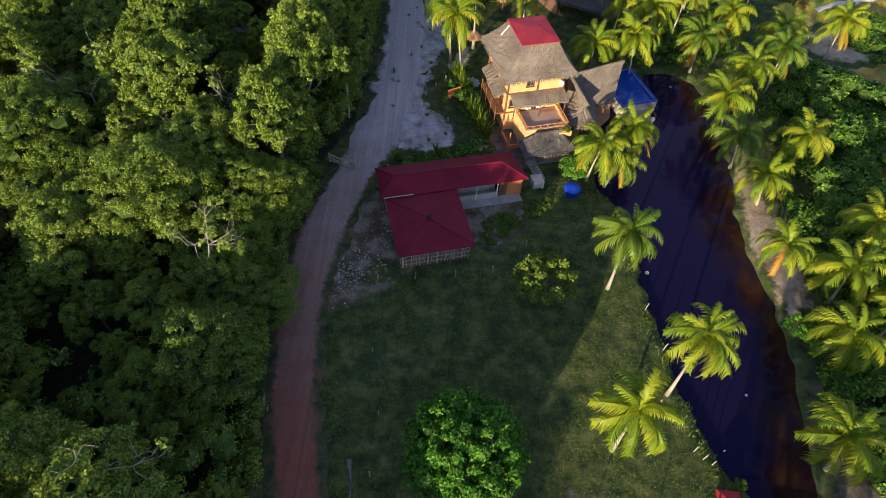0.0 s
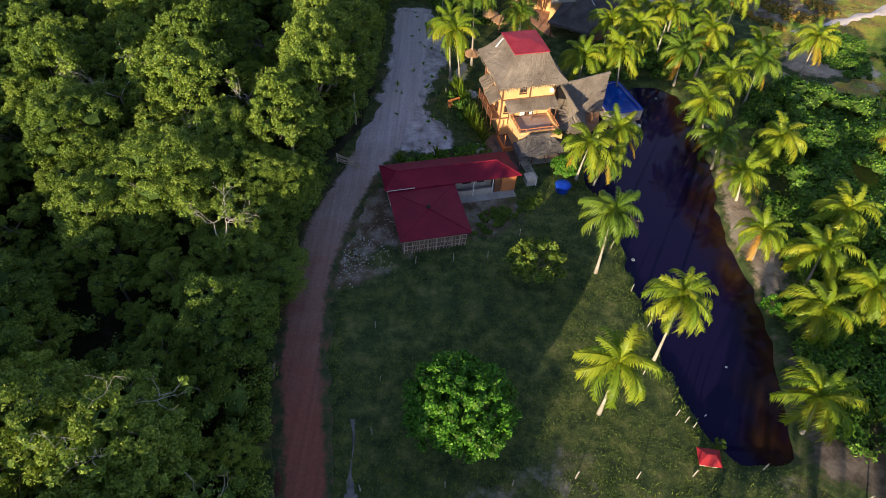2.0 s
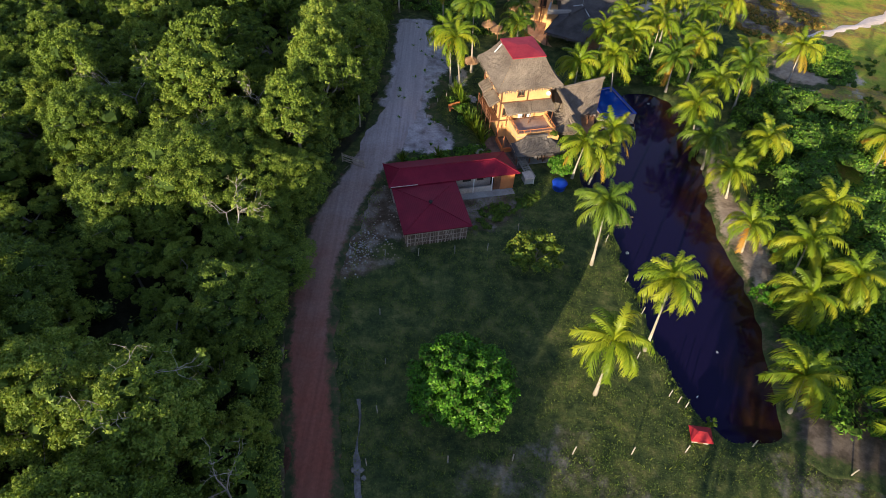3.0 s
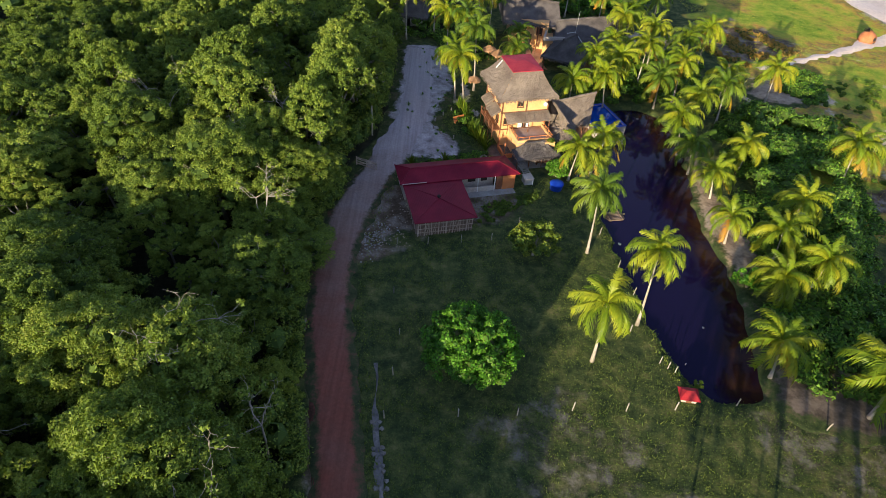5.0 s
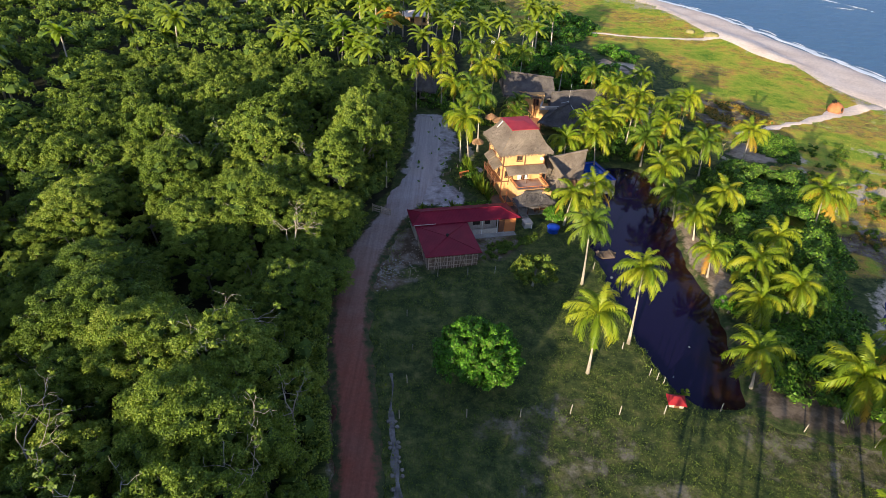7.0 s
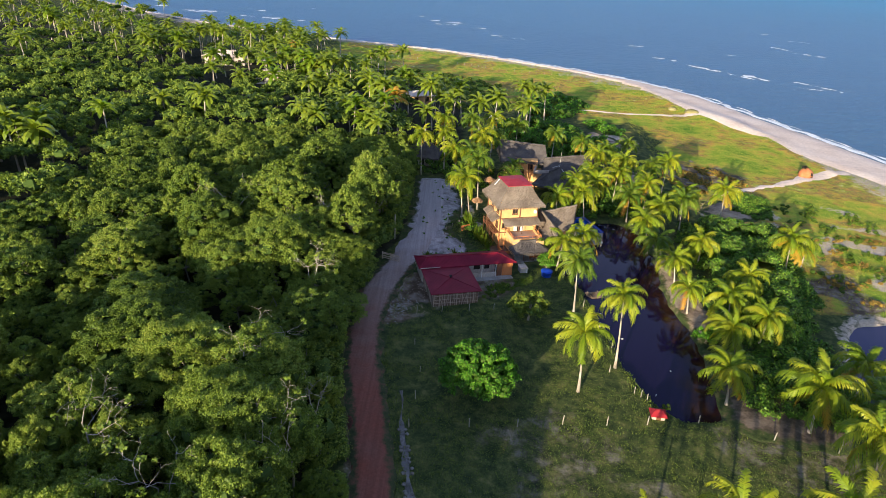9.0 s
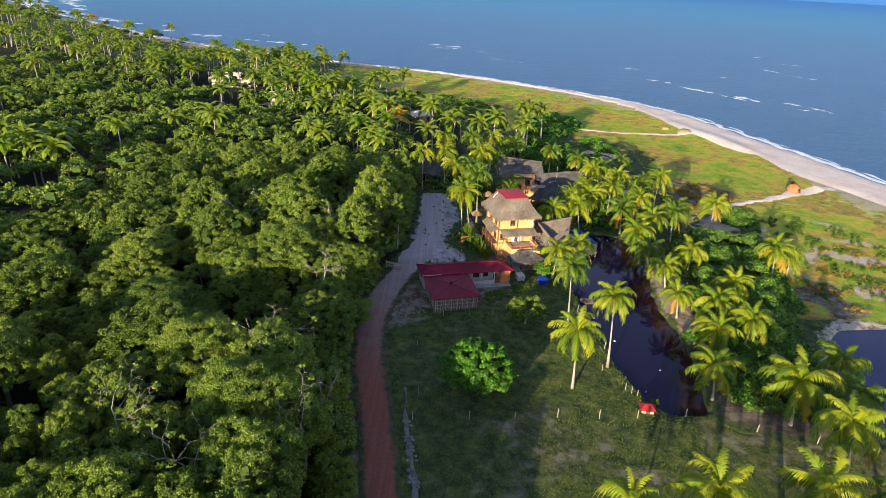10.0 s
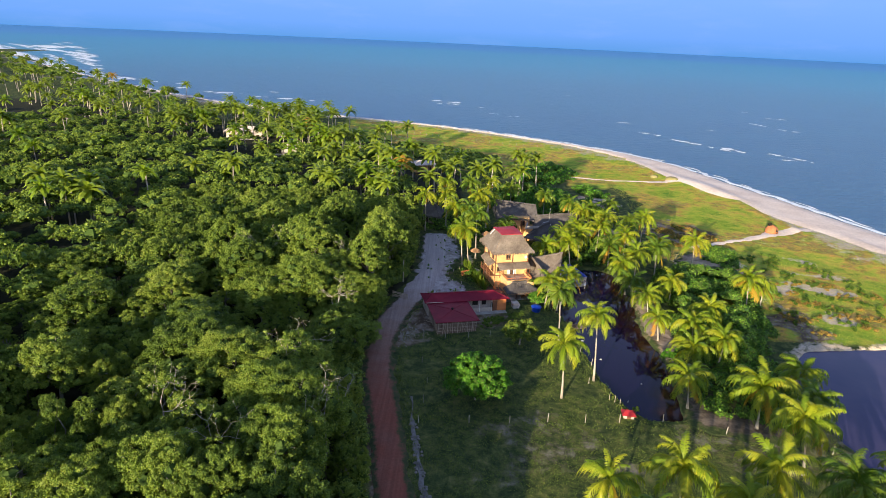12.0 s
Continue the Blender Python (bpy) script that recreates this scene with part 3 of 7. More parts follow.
def build_ground():
    xs = axis([(-4900, -1000, 650), (-1000, -300, 70), (-300, -100, 10), (-100, -14, 3.0), (-14, 16, 0.75), (16, 36, 0.4), (36, 60, 0.75), (60, 125, 2.0), (125, 300, 17), (300, 1000, 100), (1000, 4900, 650)])
    ys = axis([(-4900, -400, 750), (-400, -60, 34), (-60, -10, 2.5), (-10, 10, 0.75), (10, 68, 0.45), (68, 80, 0.75), (80, 130, 1.6), (130, 310, 3.0), (310, 800, 25), (800, 4900, 500)])
    gx, gy = np.meshgrid(xs, ys)
    v = np.stack([gx, gy, land(gx, gy)], -1).reshape(-1, 3)
    nx, ny = len(xs), len(ys)
    i = (np.arange(ny - 1)[:, None] * nx + np.arange(nx - 1)[None]).ravel()
    me = array_mesh("ground", v, np.stack([i, i + 1, i + nx + 1, i + nx], 1), [GROUND], smooth=True)
    x, y = v[:, 0], v[:, 1]
    d, w = seaward(x, y), beach_width(y)
    rd = x - road_x(y)
    jit = patches(x, y, 9, 5)
    # the meadow behind the beach
    m = smooth(46, 54, x - 0.10 * (y - 70) + 3 * jit) * smooth(34, 40, y) + smooth(150, 175, y + 0.35 * x + 6 * jit) * smooth(-75, -40, x)
    # worn and earthy places: round the sheds, the yard's rims, the scrub by the sand path
    bare = smooth(7.5, 3, np.hypot(x + 6.5, (y - 38) * 0.7) + 1.5 * jit) + 0.9 * smooth(7, 2, np.hypot((x - 3) / 1.6, y - 40)) + 0.9 * smooth(12, 6, np.hypot((x - 57.5) / 1.1, y - 97) + 2.5 * jit) \
        + 0.42 * smooth(9, 4, np.hypot((x - 12) / 1.6, y - 6) + 2 * jit) + 0.8 * smooth(2.5, 1.5, np.abs(rd + 0.4) + 0.25 * jit) * smooth(90, 80, y) + 0.45 * smooth(12, 6, np.hypot((x - 40) / 1.5, y - 9))
    sandy = smooth(7, 2.0, np.hypot((x - 55) / 1.2, (y - 74)) + 1.2 * jit) + smooth(8, 3, np.hypot((x - 38) / 1.0, (y - 88) / 1.6) + 2 * jit) + 0.7 * smooth(3.0, 0.5, ring_distance(POND_RING, x, y)) * smooth(28, 33, x) * smooth(26, 31, y) * smooth(60, 55, y) \
        + smooth(-w - 17 + 7 * jit, -w + 2, d) * 0.85 + 0.6 * smooth(3, 0.6, ring_distance(LAGOON_RING, x, y) + 0.8 * jit) * smooth(18, 26, y) + smooth(4.5, 1.5, np.hypot(x - 1.2, y - 68) + jit) + smooth(10, 4, np.hypot(x - 41, y - 122) + 2 * jit)
    worn = smooth(0.35, 0.8, patches(x, y, 13, 47)) * smooth(58, 64, x) * smooth(88, 80, x) * smooth(37, 42, y) * smooth(84, 76, y)
    sandy = sandy + 0.75 * worn + 0.8 * smooth(3.2, 1.2, np.hypot((x - 73) / 2.2, y - 62 + 0.5 * (x - 73)) + 0.6 * jit)
    bare = bare + 0.8 * smooth(7, 3, np.hypot((x - 60) / 1.0, (y - 44) / 1.3) + 1.5 * jit)
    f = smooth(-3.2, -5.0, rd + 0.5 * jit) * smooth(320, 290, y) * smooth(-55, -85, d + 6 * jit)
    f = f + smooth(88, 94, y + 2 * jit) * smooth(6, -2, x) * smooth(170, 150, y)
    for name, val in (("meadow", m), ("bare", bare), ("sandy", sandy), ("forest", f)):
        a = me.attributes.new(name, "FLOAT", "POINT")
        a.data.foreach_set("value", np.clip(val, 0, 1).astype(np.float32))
    return tagged(new("ground", me), "grass lawn, sandy meadow and dark forest soil", "ground", kind="structure")


def strip(name, centre, width, lift, material, label, category, step=1.2, across=7, ragged=0.35, seed=1, kind="structure", verge=0.0):
    """A draped band with uneven rims along a line."""
    c = np.array(centre, float)
    seg = np.concatenate([[0], np.cumsum(np.hypot(*np.diff(c, axis=0).T))])
    s = np.arange(0, seg[-1], step)
    # rounded through the corners
    fine = np.stack([np.interp(s, seg, c[:, k]) for k in (0, 1)], 1)
    for _ in range(4):
        fine[1:-1] = (fine[:-2] + 2 * fine[1:-1] + fine[2:]) / 4
    w = np.interp(s, seg, np.broadcast_to(np.array(width, float), len(c))) + 2 * verge
    t = np.gradient(fine, axis=0)
    nrm = unit(np.stack([-t[:, 1], t[:, 0]], 1))
    rr = np.random.default_rng(seed)
    lr = [patches(s, s * 0 + k * 31, 5, seed + k) * ragged + rr.normal(size=len(s)) * ragged * 0.15 for k in (0, 1)]
    rows, rim = [], []
    for k in range(across):
        u = k / (across - 1) * 2 - 1
        off = u * w / 2 + (lr[0] if u < 0 else lr[1]) * abs(u)
        p = fine + nrm * off[:, None]
        z = land(p[:, 0], p[:, 1]) + lift * (1 - 0.75 * abs(u) ** 3)
        rows.append(np.column_stack([p, z]))
        rim.append(np.clip((np.abs(off) - w / 2 + verge + 0.75) / 1.5, 0, 1) * smooth(54, 45, p[:, 1]))
    v = np.concatenate(rows)
    n = len(s)
    i = (np.arange(across - 1)[:, None] * n + np.arange(n - 1)[None]).ravel()
    me = array_mesh(name, v, np.stack([i, i + n, i + n + 1, i + 1], 1)[:, ::-1], [material], smooth=True)
    a = me.attributes.new("rim", "FLOAT", "POINT")
    a.data.foreach_set("value", np.concatenate(rim).astype(np.float32))
    return tagged(new(name, me), label, category, kind=kind)


def patch_sheet(name, ring, lift, material, label, category, step=0.6, ragged=0.8, seed=2):
    """A draped sheet inside a ring, with a ragged rim."""
    step = step * 0.45
    r = np.array(ring)
    xs, ys = np.arange(r[:, 0].min() - 3, r[:, 0].max() + 3, step), np.arange(r[:, 1].min() - 3, r[:, 1].max() + 3, step)
    gx, gy = np.meshgrid(xs, ys)
    d = ring_distance(ring, gx, gy) + ragged * patches(gx, gy, 4.0, seed) * 0.5
    z = land(gx, gy) + 0.05 + (lift - 0.05) * smooth(0.9, -0.8, d) - 0.22 * smooth(1.0, 1.5, d)
    nx = len(xs)
    keep = d < 1.5
    i = (np.arange(len(ys) - 1)[:, None] * nx + np.arange(nx - 1)[None])
    ok = keep[:-1, :-1] & keep[1:, :-1] & keep[:-1, 1:] & keep[1:, 1:]
    i = i[ok]
    f = np.stack([i, i + 1, i + nx + 1, i + nx], 1)
    used, inv = np.unique(f, return_inverse=True)
    v = np.stack([gx, gy, z], -1).reshape(-1, 3)[used]
    me = array_mesh(name, v, inv.reshape(f.shape), [material], smooth=True)
    a = me.attributes.new("rim", "FLOAT", "POINT")
    a.data.foreach_set("value", np.clip((d.ravel()[used] + 1.3) / 2.0, 0, 1).astype(np.float32))
    return tagged(new(name, me), label, category, kind="structure")


def flat_water(name, ring, z, material, label, grow=1.2):
    c = np.mean(np.array(ring), 0)
    g = Geo()
    pts = []
    for x, y in ring:
        dx, dy = x - c[0], y - c[1]
        k = 1 + grow / math.hypot(dx, dy)
        pts.append((c[0] + dx * k, c[1] + dy * k, z))
    g.add(pts, [tuple(range(len(pts)))])
    return tagged(new(name, g.mesh(name, material)), label, "water", kind="structure")


def pond_sheet():
    """The pond's level surface; the layer "shallow", shallows plus painted palm reflection, runs along its sandy east
    side and south end.
    """
    r = np.array(POND_RING)
    xs, ys = np.arange(r[:, 0].min() - 2, r[:, 0].max() + 2, 0.5), np.arange(r[:, 1].min() - 2, r[:, 1].max() + 2, 0.5)
    gx, gy = np.meshgrid(xs, ys)
    d = ring_distance(POND_RING, gx, gy)
    nx = len(xs)
    keep = d < 1.4
    i = (np.arange(len(ys) - 1)[:, None] * nx + np.arange(nx - 1)[None])[keep[:-1, :-1] | keep[1:, 1:]]
    me = array_mesh("pond", np.stack([gx, gy, gx * 0 + POND_Z], -1).reshape(-1, 3), np.stack([i, i + 1, i + nx + 1, i + nx], 1), [POND])
    east = smooth(4.2, 0.0, np.interp(gy, [13, 18, 23, 29, 38, 43, 48, 61], [29.5, 30.9, 32, 32.5, 31.6, 32.2, 33.2, 33.8]) - gx + 0.8 * patches(gx, gy, 6, 15))
    a = me.attributes.new("shallow", "FLOAT", "POINT")
    a.data.foreach_set("value", np.clip(east, 0, 1).ravel().astype(np.float32))
    return tagged(new("pond", me), "still dark brown pond reflecting the sky", "water", kind="structure")


ground = build_ground()
road = strip("road", ROAD_C, ROAD_W, 0.24, DIRT, "reddish dirt road with worn wheel tracks", "road", 0.5, 17, 0.3, 4, verge=0.8)
earth_bank = strip("earth_bank", np.column_stack([ROAD_C[:11, 0] - ROAD_W[:11] / 2 - 0.3, ROAD_C[:11, 1]]), 0.75, 0.1, REDEARTH, "low reddish earth bank between road and forest", "bank", 0.6, 5, 0.3, 66)
YARD = [(-7.6, 55), (-5.2, 50.2), (-2.8, 49.0), (2.4, 49.6), (2.8, 52.6), (0.6, 55.6), (-1.4, 58.4), (-1.0, 62), (0.3, 66), (1.6, 70), (1.5, 74), (0.0, 79), (-1.2, 85), (-5, 86), (-7.8, 85), (-7.4, 72), (-7.6, 62)]
yard = patch_sheet("gravel_yard", YARD, 0.13, GRAVEL, "pale grey gravel yard with weeds at its rim", "gravel", 0.5, 0.8, 8)
pond = pond_sheet()
lagoon = flat_water("lagoon", LAGOON_RING, POND_Z, LAGOON, "calm murky lagoon beside the meadow")
bank = patch_sheet("sand_bank", [(33.0, 28.5), (36.2, 31), (37.2, 36), (36.0, 41), (35.8, 47), (36.6, 54), (35.2, 58), (34.0, 52), (33.3, 46), (32.4, 41), (32.3, 36), (33.2, 32)], 0.12, BANKSAND, "pale sandy bank at the pond's edge", "sand", 0.5, 0.5, 12)
bank2 = patch_sheet("sand_bank", [(31.2, 13.2), (33, 11.2), (37, 10), (42, 9.5), (44, 11), (40, 13.5), (36.5, 16), (34.2, 20), (33.4, 26), (32.6, 22)], 0.12, BANKSHADE, "brownish bare bank below the palms, coloured as shaded", "sand", 0.5, 0.6, 13)
path_sand = strip("sand_path", [(56, 84), (61.4, 86.8), (66, 88.8), (70.2, 91.0), (76, 94), (80, 96.6), (84, 99.5), (90, 102.5), (97, 104.5)], [1.2, 1.6, 1.6, 1.8, 1.9, 2.2, 4.2, 4.0, 2.0], 0.14, SAND, "narrow path of pale sand across the meadow", "path", 0.8, 5, 0.35, 21)
path_far = strip("sand_path", [(40, 157.5), (48.4, 156.3), (58, 155.6), (68.3, 156.0), (75, 158), (82, 160)], [1.3, 1.3, 1.4, 1.8, 3.2, 4.5], 0.16, SAND, "narrow path of pale sand across the meadow", "path", 1.0, 5, 0.4, 22)
patch_sand = patch_sheet("sand_patch", [(50.5, 74), (53, 78.5), (57, 80), (60.5, 75), (60, 72), (55, 70.5), (52, 71.5)], 0.14, BANKSAND, "patch of bare grey sand between palms", "sand", 0.6, 0.7, 31)
patch_sand2 = patch_sheet("sand_patch", [(34, 82), (36, 90), (39, 97), (42, 95), (41, 86), (38, 80)], 0.14, BANKSAND, "patch of bare grey sand between palms", "sand", 0.6, 0.9, 32)
patch_sand3 = patch_sheet("sand_patch", [(36, 126), (40, 118), (44, 115), (45.5, 118), (43, 126), (39, 131)], 0.14, BANKSAND, "patch of bare grey sand between bushes", "sand", 0.7, 0.9, 33)


def build_beach():
    xs = np.concatenate([np.arange(-800, -120, 20), np.arange(-120, 190, 2.5)])
    sy = shore_y(xs)
    pts = np.stack([xs, sy], 1)
    for _ in range(3):
        pts[1:-1] = (pts[:-2] + 2 * pts[1:-1] + pts[2:]) / 4
    t = unit(np.gradient(pts, axis=0))
    nrm = np.stack([-t[:, 1], t[:, 0]], 1)     # out to sea
    w = beach_width(pts[:, 1]) + (1.3 * patches(pts[:, 0], pts[:, 1], 14, 44) + 1.1 * patches(pts[:, 0], pts[:, 1], 5.5, 43)) * smooth(420, 300, pts[:, 1])
    rows = []
    for u in np.linspace(0, 1, 12):
        off = -w + u * (w + 7)
        p = pts + nrm * off[:, None]
        z = land(p[:, 0], p[:, 1]) + 0.62 * (1 - u) + 0.10 + 0.05 * patches(p[:, 0], p[:, 1], 6, 45)
        if u == 0:
            z = land(p[:, 0], p[:, 1]) - 0.05
        rows.append(np.column_stack([p, z]))
    n = len(xs)
    i = (np.arange(11)[:, None] * n + np.arange(n - 1)[None]).ravel()
    return tagged(new("beach", array_mesh("beach", np.concatenate(rows), np.stack([i, i + 1, i + n + 1, i + n], 1), [SAND], smooth=True)), "broad pale sand beach along the sea", "beach", kind="structure")


def build_sea():
    inland = [(x - 14, shore_y(np.array(x)) - 3.0) for x in np.concatenate([np.linspace(-4500, -800, 12), np.linspace(-700, -100, 20), np.linspace(-90, 200, 40), np.linspace(240, 4500, 12)])]
    ring = [(float(x), float(y), SEA_Z) for x, y in inland] + [(4900, 4900, SEA_Z), (-4900, 4900, SEA_Z)]
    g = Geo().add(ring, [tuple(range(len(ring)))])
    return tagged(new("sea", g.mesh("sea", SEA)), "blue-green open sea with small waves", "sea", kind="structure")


def foam_line(pts, width, seed, lift=0.12, gaps=0.25, even=0.55):
    """A broken ribbon of foam."""
    c = np.array(pts, float)
    seg = np.concatenate([[0], np.cumsum(np.hypot(*np.diff(c, axis=0).T))])
    s = np.arange(0, seg[-1], 1.0)
    f = np.stack([np.interp(s, seg, c[:, k]) for k in (0, 1)], 1)
    t = unit(np.gradient(f, axis=0))
    nrm = np.stack([-t[:, 1], t[:, 0]], 1)
    w = width * (even + 0.75 * (1.2 - even) * 1.5 * patches(s, s * 0, 9, seed)) * (patches(s, s * 0, 23, seed + 1) > -gaps * 3)
    w = np.maximum(w, 0) * smooth(0, 4, s) * smooth(seg[-1], seg[-1] - 4, s)
    o = 0.6 * patches(s, s * 0, 13, seed + 2)
    a, b = f + nrm * (o + w / 2)[:, None], f + nrm * (o - w / 2)[:, None]
    z = np.full(len(s), SEA_Z)
    v = np.concatenate([np.column_stack([a, z + 0.03]), np.column_stack([(a + b) / 2, z + 0.03 + np.minimum(lift, w * 0.2)]), np.column_stack([b, z + 0.03])])
    n = len(s)
    i = np.concatenate([np.arange(n - 1), np.arange(n - 1) + n])
    keep = np.tile((w[:-1] > 0.05) | (w[1:] > 0.05), 2)
    i = i[keep]
    return v, np.stack([i, i + n, i + n + 1, i + 1], 1)


def build_foam():
    rr = np.random.default_rng(9)
    vs, fs, k = [], [], 0
    lines = []
    xs = np.arange(-900, 190, 3.0)
    sh = np.stack([xs, shore_y(xs)], 1)
    for _ in range(3):
        sh[1:-1] = (sh[:-2] + 2 * sh[1:-1] + sh[2:]) / 4
    n = unit(np.stack([-np.gradient(sh[:, 1]), np.gradient(sh[:, 0])], 1))
    lines.append((sh + n * 0.8, 2.2, 1.0))
    lines.append((sh[:] + n * 3.0, 0.8, 0.12))
    # breakers on the bar off the point
    for x0, y0, x1, y1, w in ((101, 290, 108, 287, 4), (108, 284, 113, 281, 4), (112, 272, 127, 251, 2.6), (114, 269, 124, 252, 1.6), (126, 251, 132, 237, 3), (131, 249, 139, 236, 4.5), (136, 220, 141, 217, 3.5), (148, 236, 152, 235, 4),
                              (156, 227, 160, 216, 2), (149, 238, 158, 224, 1.2), (196, 363, 201, 344, 2), (225, 399, 237, 391, 2), (202, 328, 212, 325, 5), (198, 336, 206, 330, 2), (99, 334, 109, 331, 2), (223, 437, 230, 437, 2)):
        lines.append(([(x0, y0), ((x0 + x1) / 2 + 0.5, (y0 + y1) / 2 + 0.5), (x1, y1)], w * 1.2, 0.6))
    # rollers along the coast
    for x0, y0, x1, y1, w in ((-273, 468, -251, 463, 9), (-237, 458, -226, 461, 8), (-220, 421, -210, 424, 7), (-191, 403, -159, 401, 9), (-182, 397, -166, 396, 5), (-147, 387, -135, 385, 7), (-147, 424, -138, 423, 5), (-130, 381, -115, 379, 7), (-105, 374, -99, 375, 7), (-21, 416, -11, 416, 7),
                              (-10, 408, 3, 407, 6), (-16, 396, 2, 395, 2.5), (13, 382, 19, 382, 5), (32, 337, 40, 338, 4), (20, 346, 28, 347, 3)):
        lines.append(([(x0, y0), ((x0 + x1) / 2, (y0 + y1) / 2 + 1), (x1, y1)], w, 0.6))
    # white water along the shoals of the far point
    for j in range(120):
        u = rr.random() ** 0.8
        x0 = -300 - 560 * u
        off = rr.uniform(4, 30 + 240 * u) if j % 2 else rr.uniform(3, 16)
        y0 = float(shore_y(np.array(x0))) + off
        L = rr.uniform(20, 70) * (0.5 + u)
        lines.append(([(x0, y0), (x0 + L * 0.5, y0 - L * 0.4), (x0 + L, y0 - L * 1.0)], rr.uniform(4, 12) * (0.9 + 1.2 * u), 0.5))
    for _ in range(16):
        x0 = rr.uniform(-300, 420)
        y0 = float(shore_y(np.array(x0))) + rr.uniform(30, 420)
        L = rr.uniform(4, 12)
        lines.append(([(x0, y0), (x0 + L, y0 - 0.45 * L)], rr.uniform(0.5, 1.1), 0.3))
    for q, (pts, w, gaps) in enumerate(lines):
        v, f = foam_line(pts, w, 50 + q, gaps=gaps, even=1.0 if gaps == 1.0 else 0.55)
        if len(f):
            vs.append(v), fs.append(f + k)
            k += len(v)
    return tagged(new("sea_foam", array_mesh("sea_foam", np.concatenate(vs), np.concatenate(fs), [FOAM], smooth=True)), "white foam of small breaking waves", "foam", kind="stuff")


def build_backdrop():
    """The far sky over the sea: blue with faint streaks of cloud."""
    m = bpy.data.materials.new("distant_sky")
    m.use_nodes = True
    nt = m.node_tree
    nt.nodes.remove(nt.nodes["Principled BSDF"])
    em = nt.nodes.new("ShaderNodeEmission")
    g = nt.nodes.new("ShaderNodeNewGeometry")
    sep = nt.nodes.new("ShaderNodeSeparateXYZ")
    nt.links.new(g.outputs["Position"], sep.inputs[0])
    mr = nt.nodes.new("ShaderNodeMapRange")
    mr.inputs["From Max"].default_value = 900.0
    nt.links.new(sep.outputs["Z"], mr.inputs["Value"])
    base = ramp(nt, mr.outputs[0], [(0.0, (0.06, 0.17, 0.39)), (0.12, (0.085, 0.195, 0.47)), (0.4, (0.11, 0.22, 0.52)), (1.0, (0.09, 0.19, 0.48))])
    cloud = ramp(nt, noise_tex(nt, 0.0016, 5, 0.6, "Position", (1, 1, 5)), [(0.5, (0, 0, 0)), (0.8, (0.25, 0.25, 0.25))])
    nt.links.new(blend(nt, cloud, base, (0.17, 0.25, 0.55)), em.inputs[0])
    nt.links.new(em.outputs[0], nt.nodes["Material Output"].inputs[0])
    gg = Geo()
    n = 40
    ring = [(4850 * math.cos(radians(5 + 170 * i / n)), 4850 * math.sin(radians(5 + 170 * i / n))) for i in range(n + 1)]
    gg.add([(x, y, -6) for x, y in ring] + [(x, y, 950) for x, y in ring], [(i + 1, i, n + 1 + i, n + 2 + i) for i in range(n)])
    return tagged(new("backdrop", gg.mesh("backdrop", m)), "pale blue sky with faint cloud over the sea", "sky", kind="structure")


build_backdrop()
beach, sea, foam = build_beach(), build_sea(), build_foam()


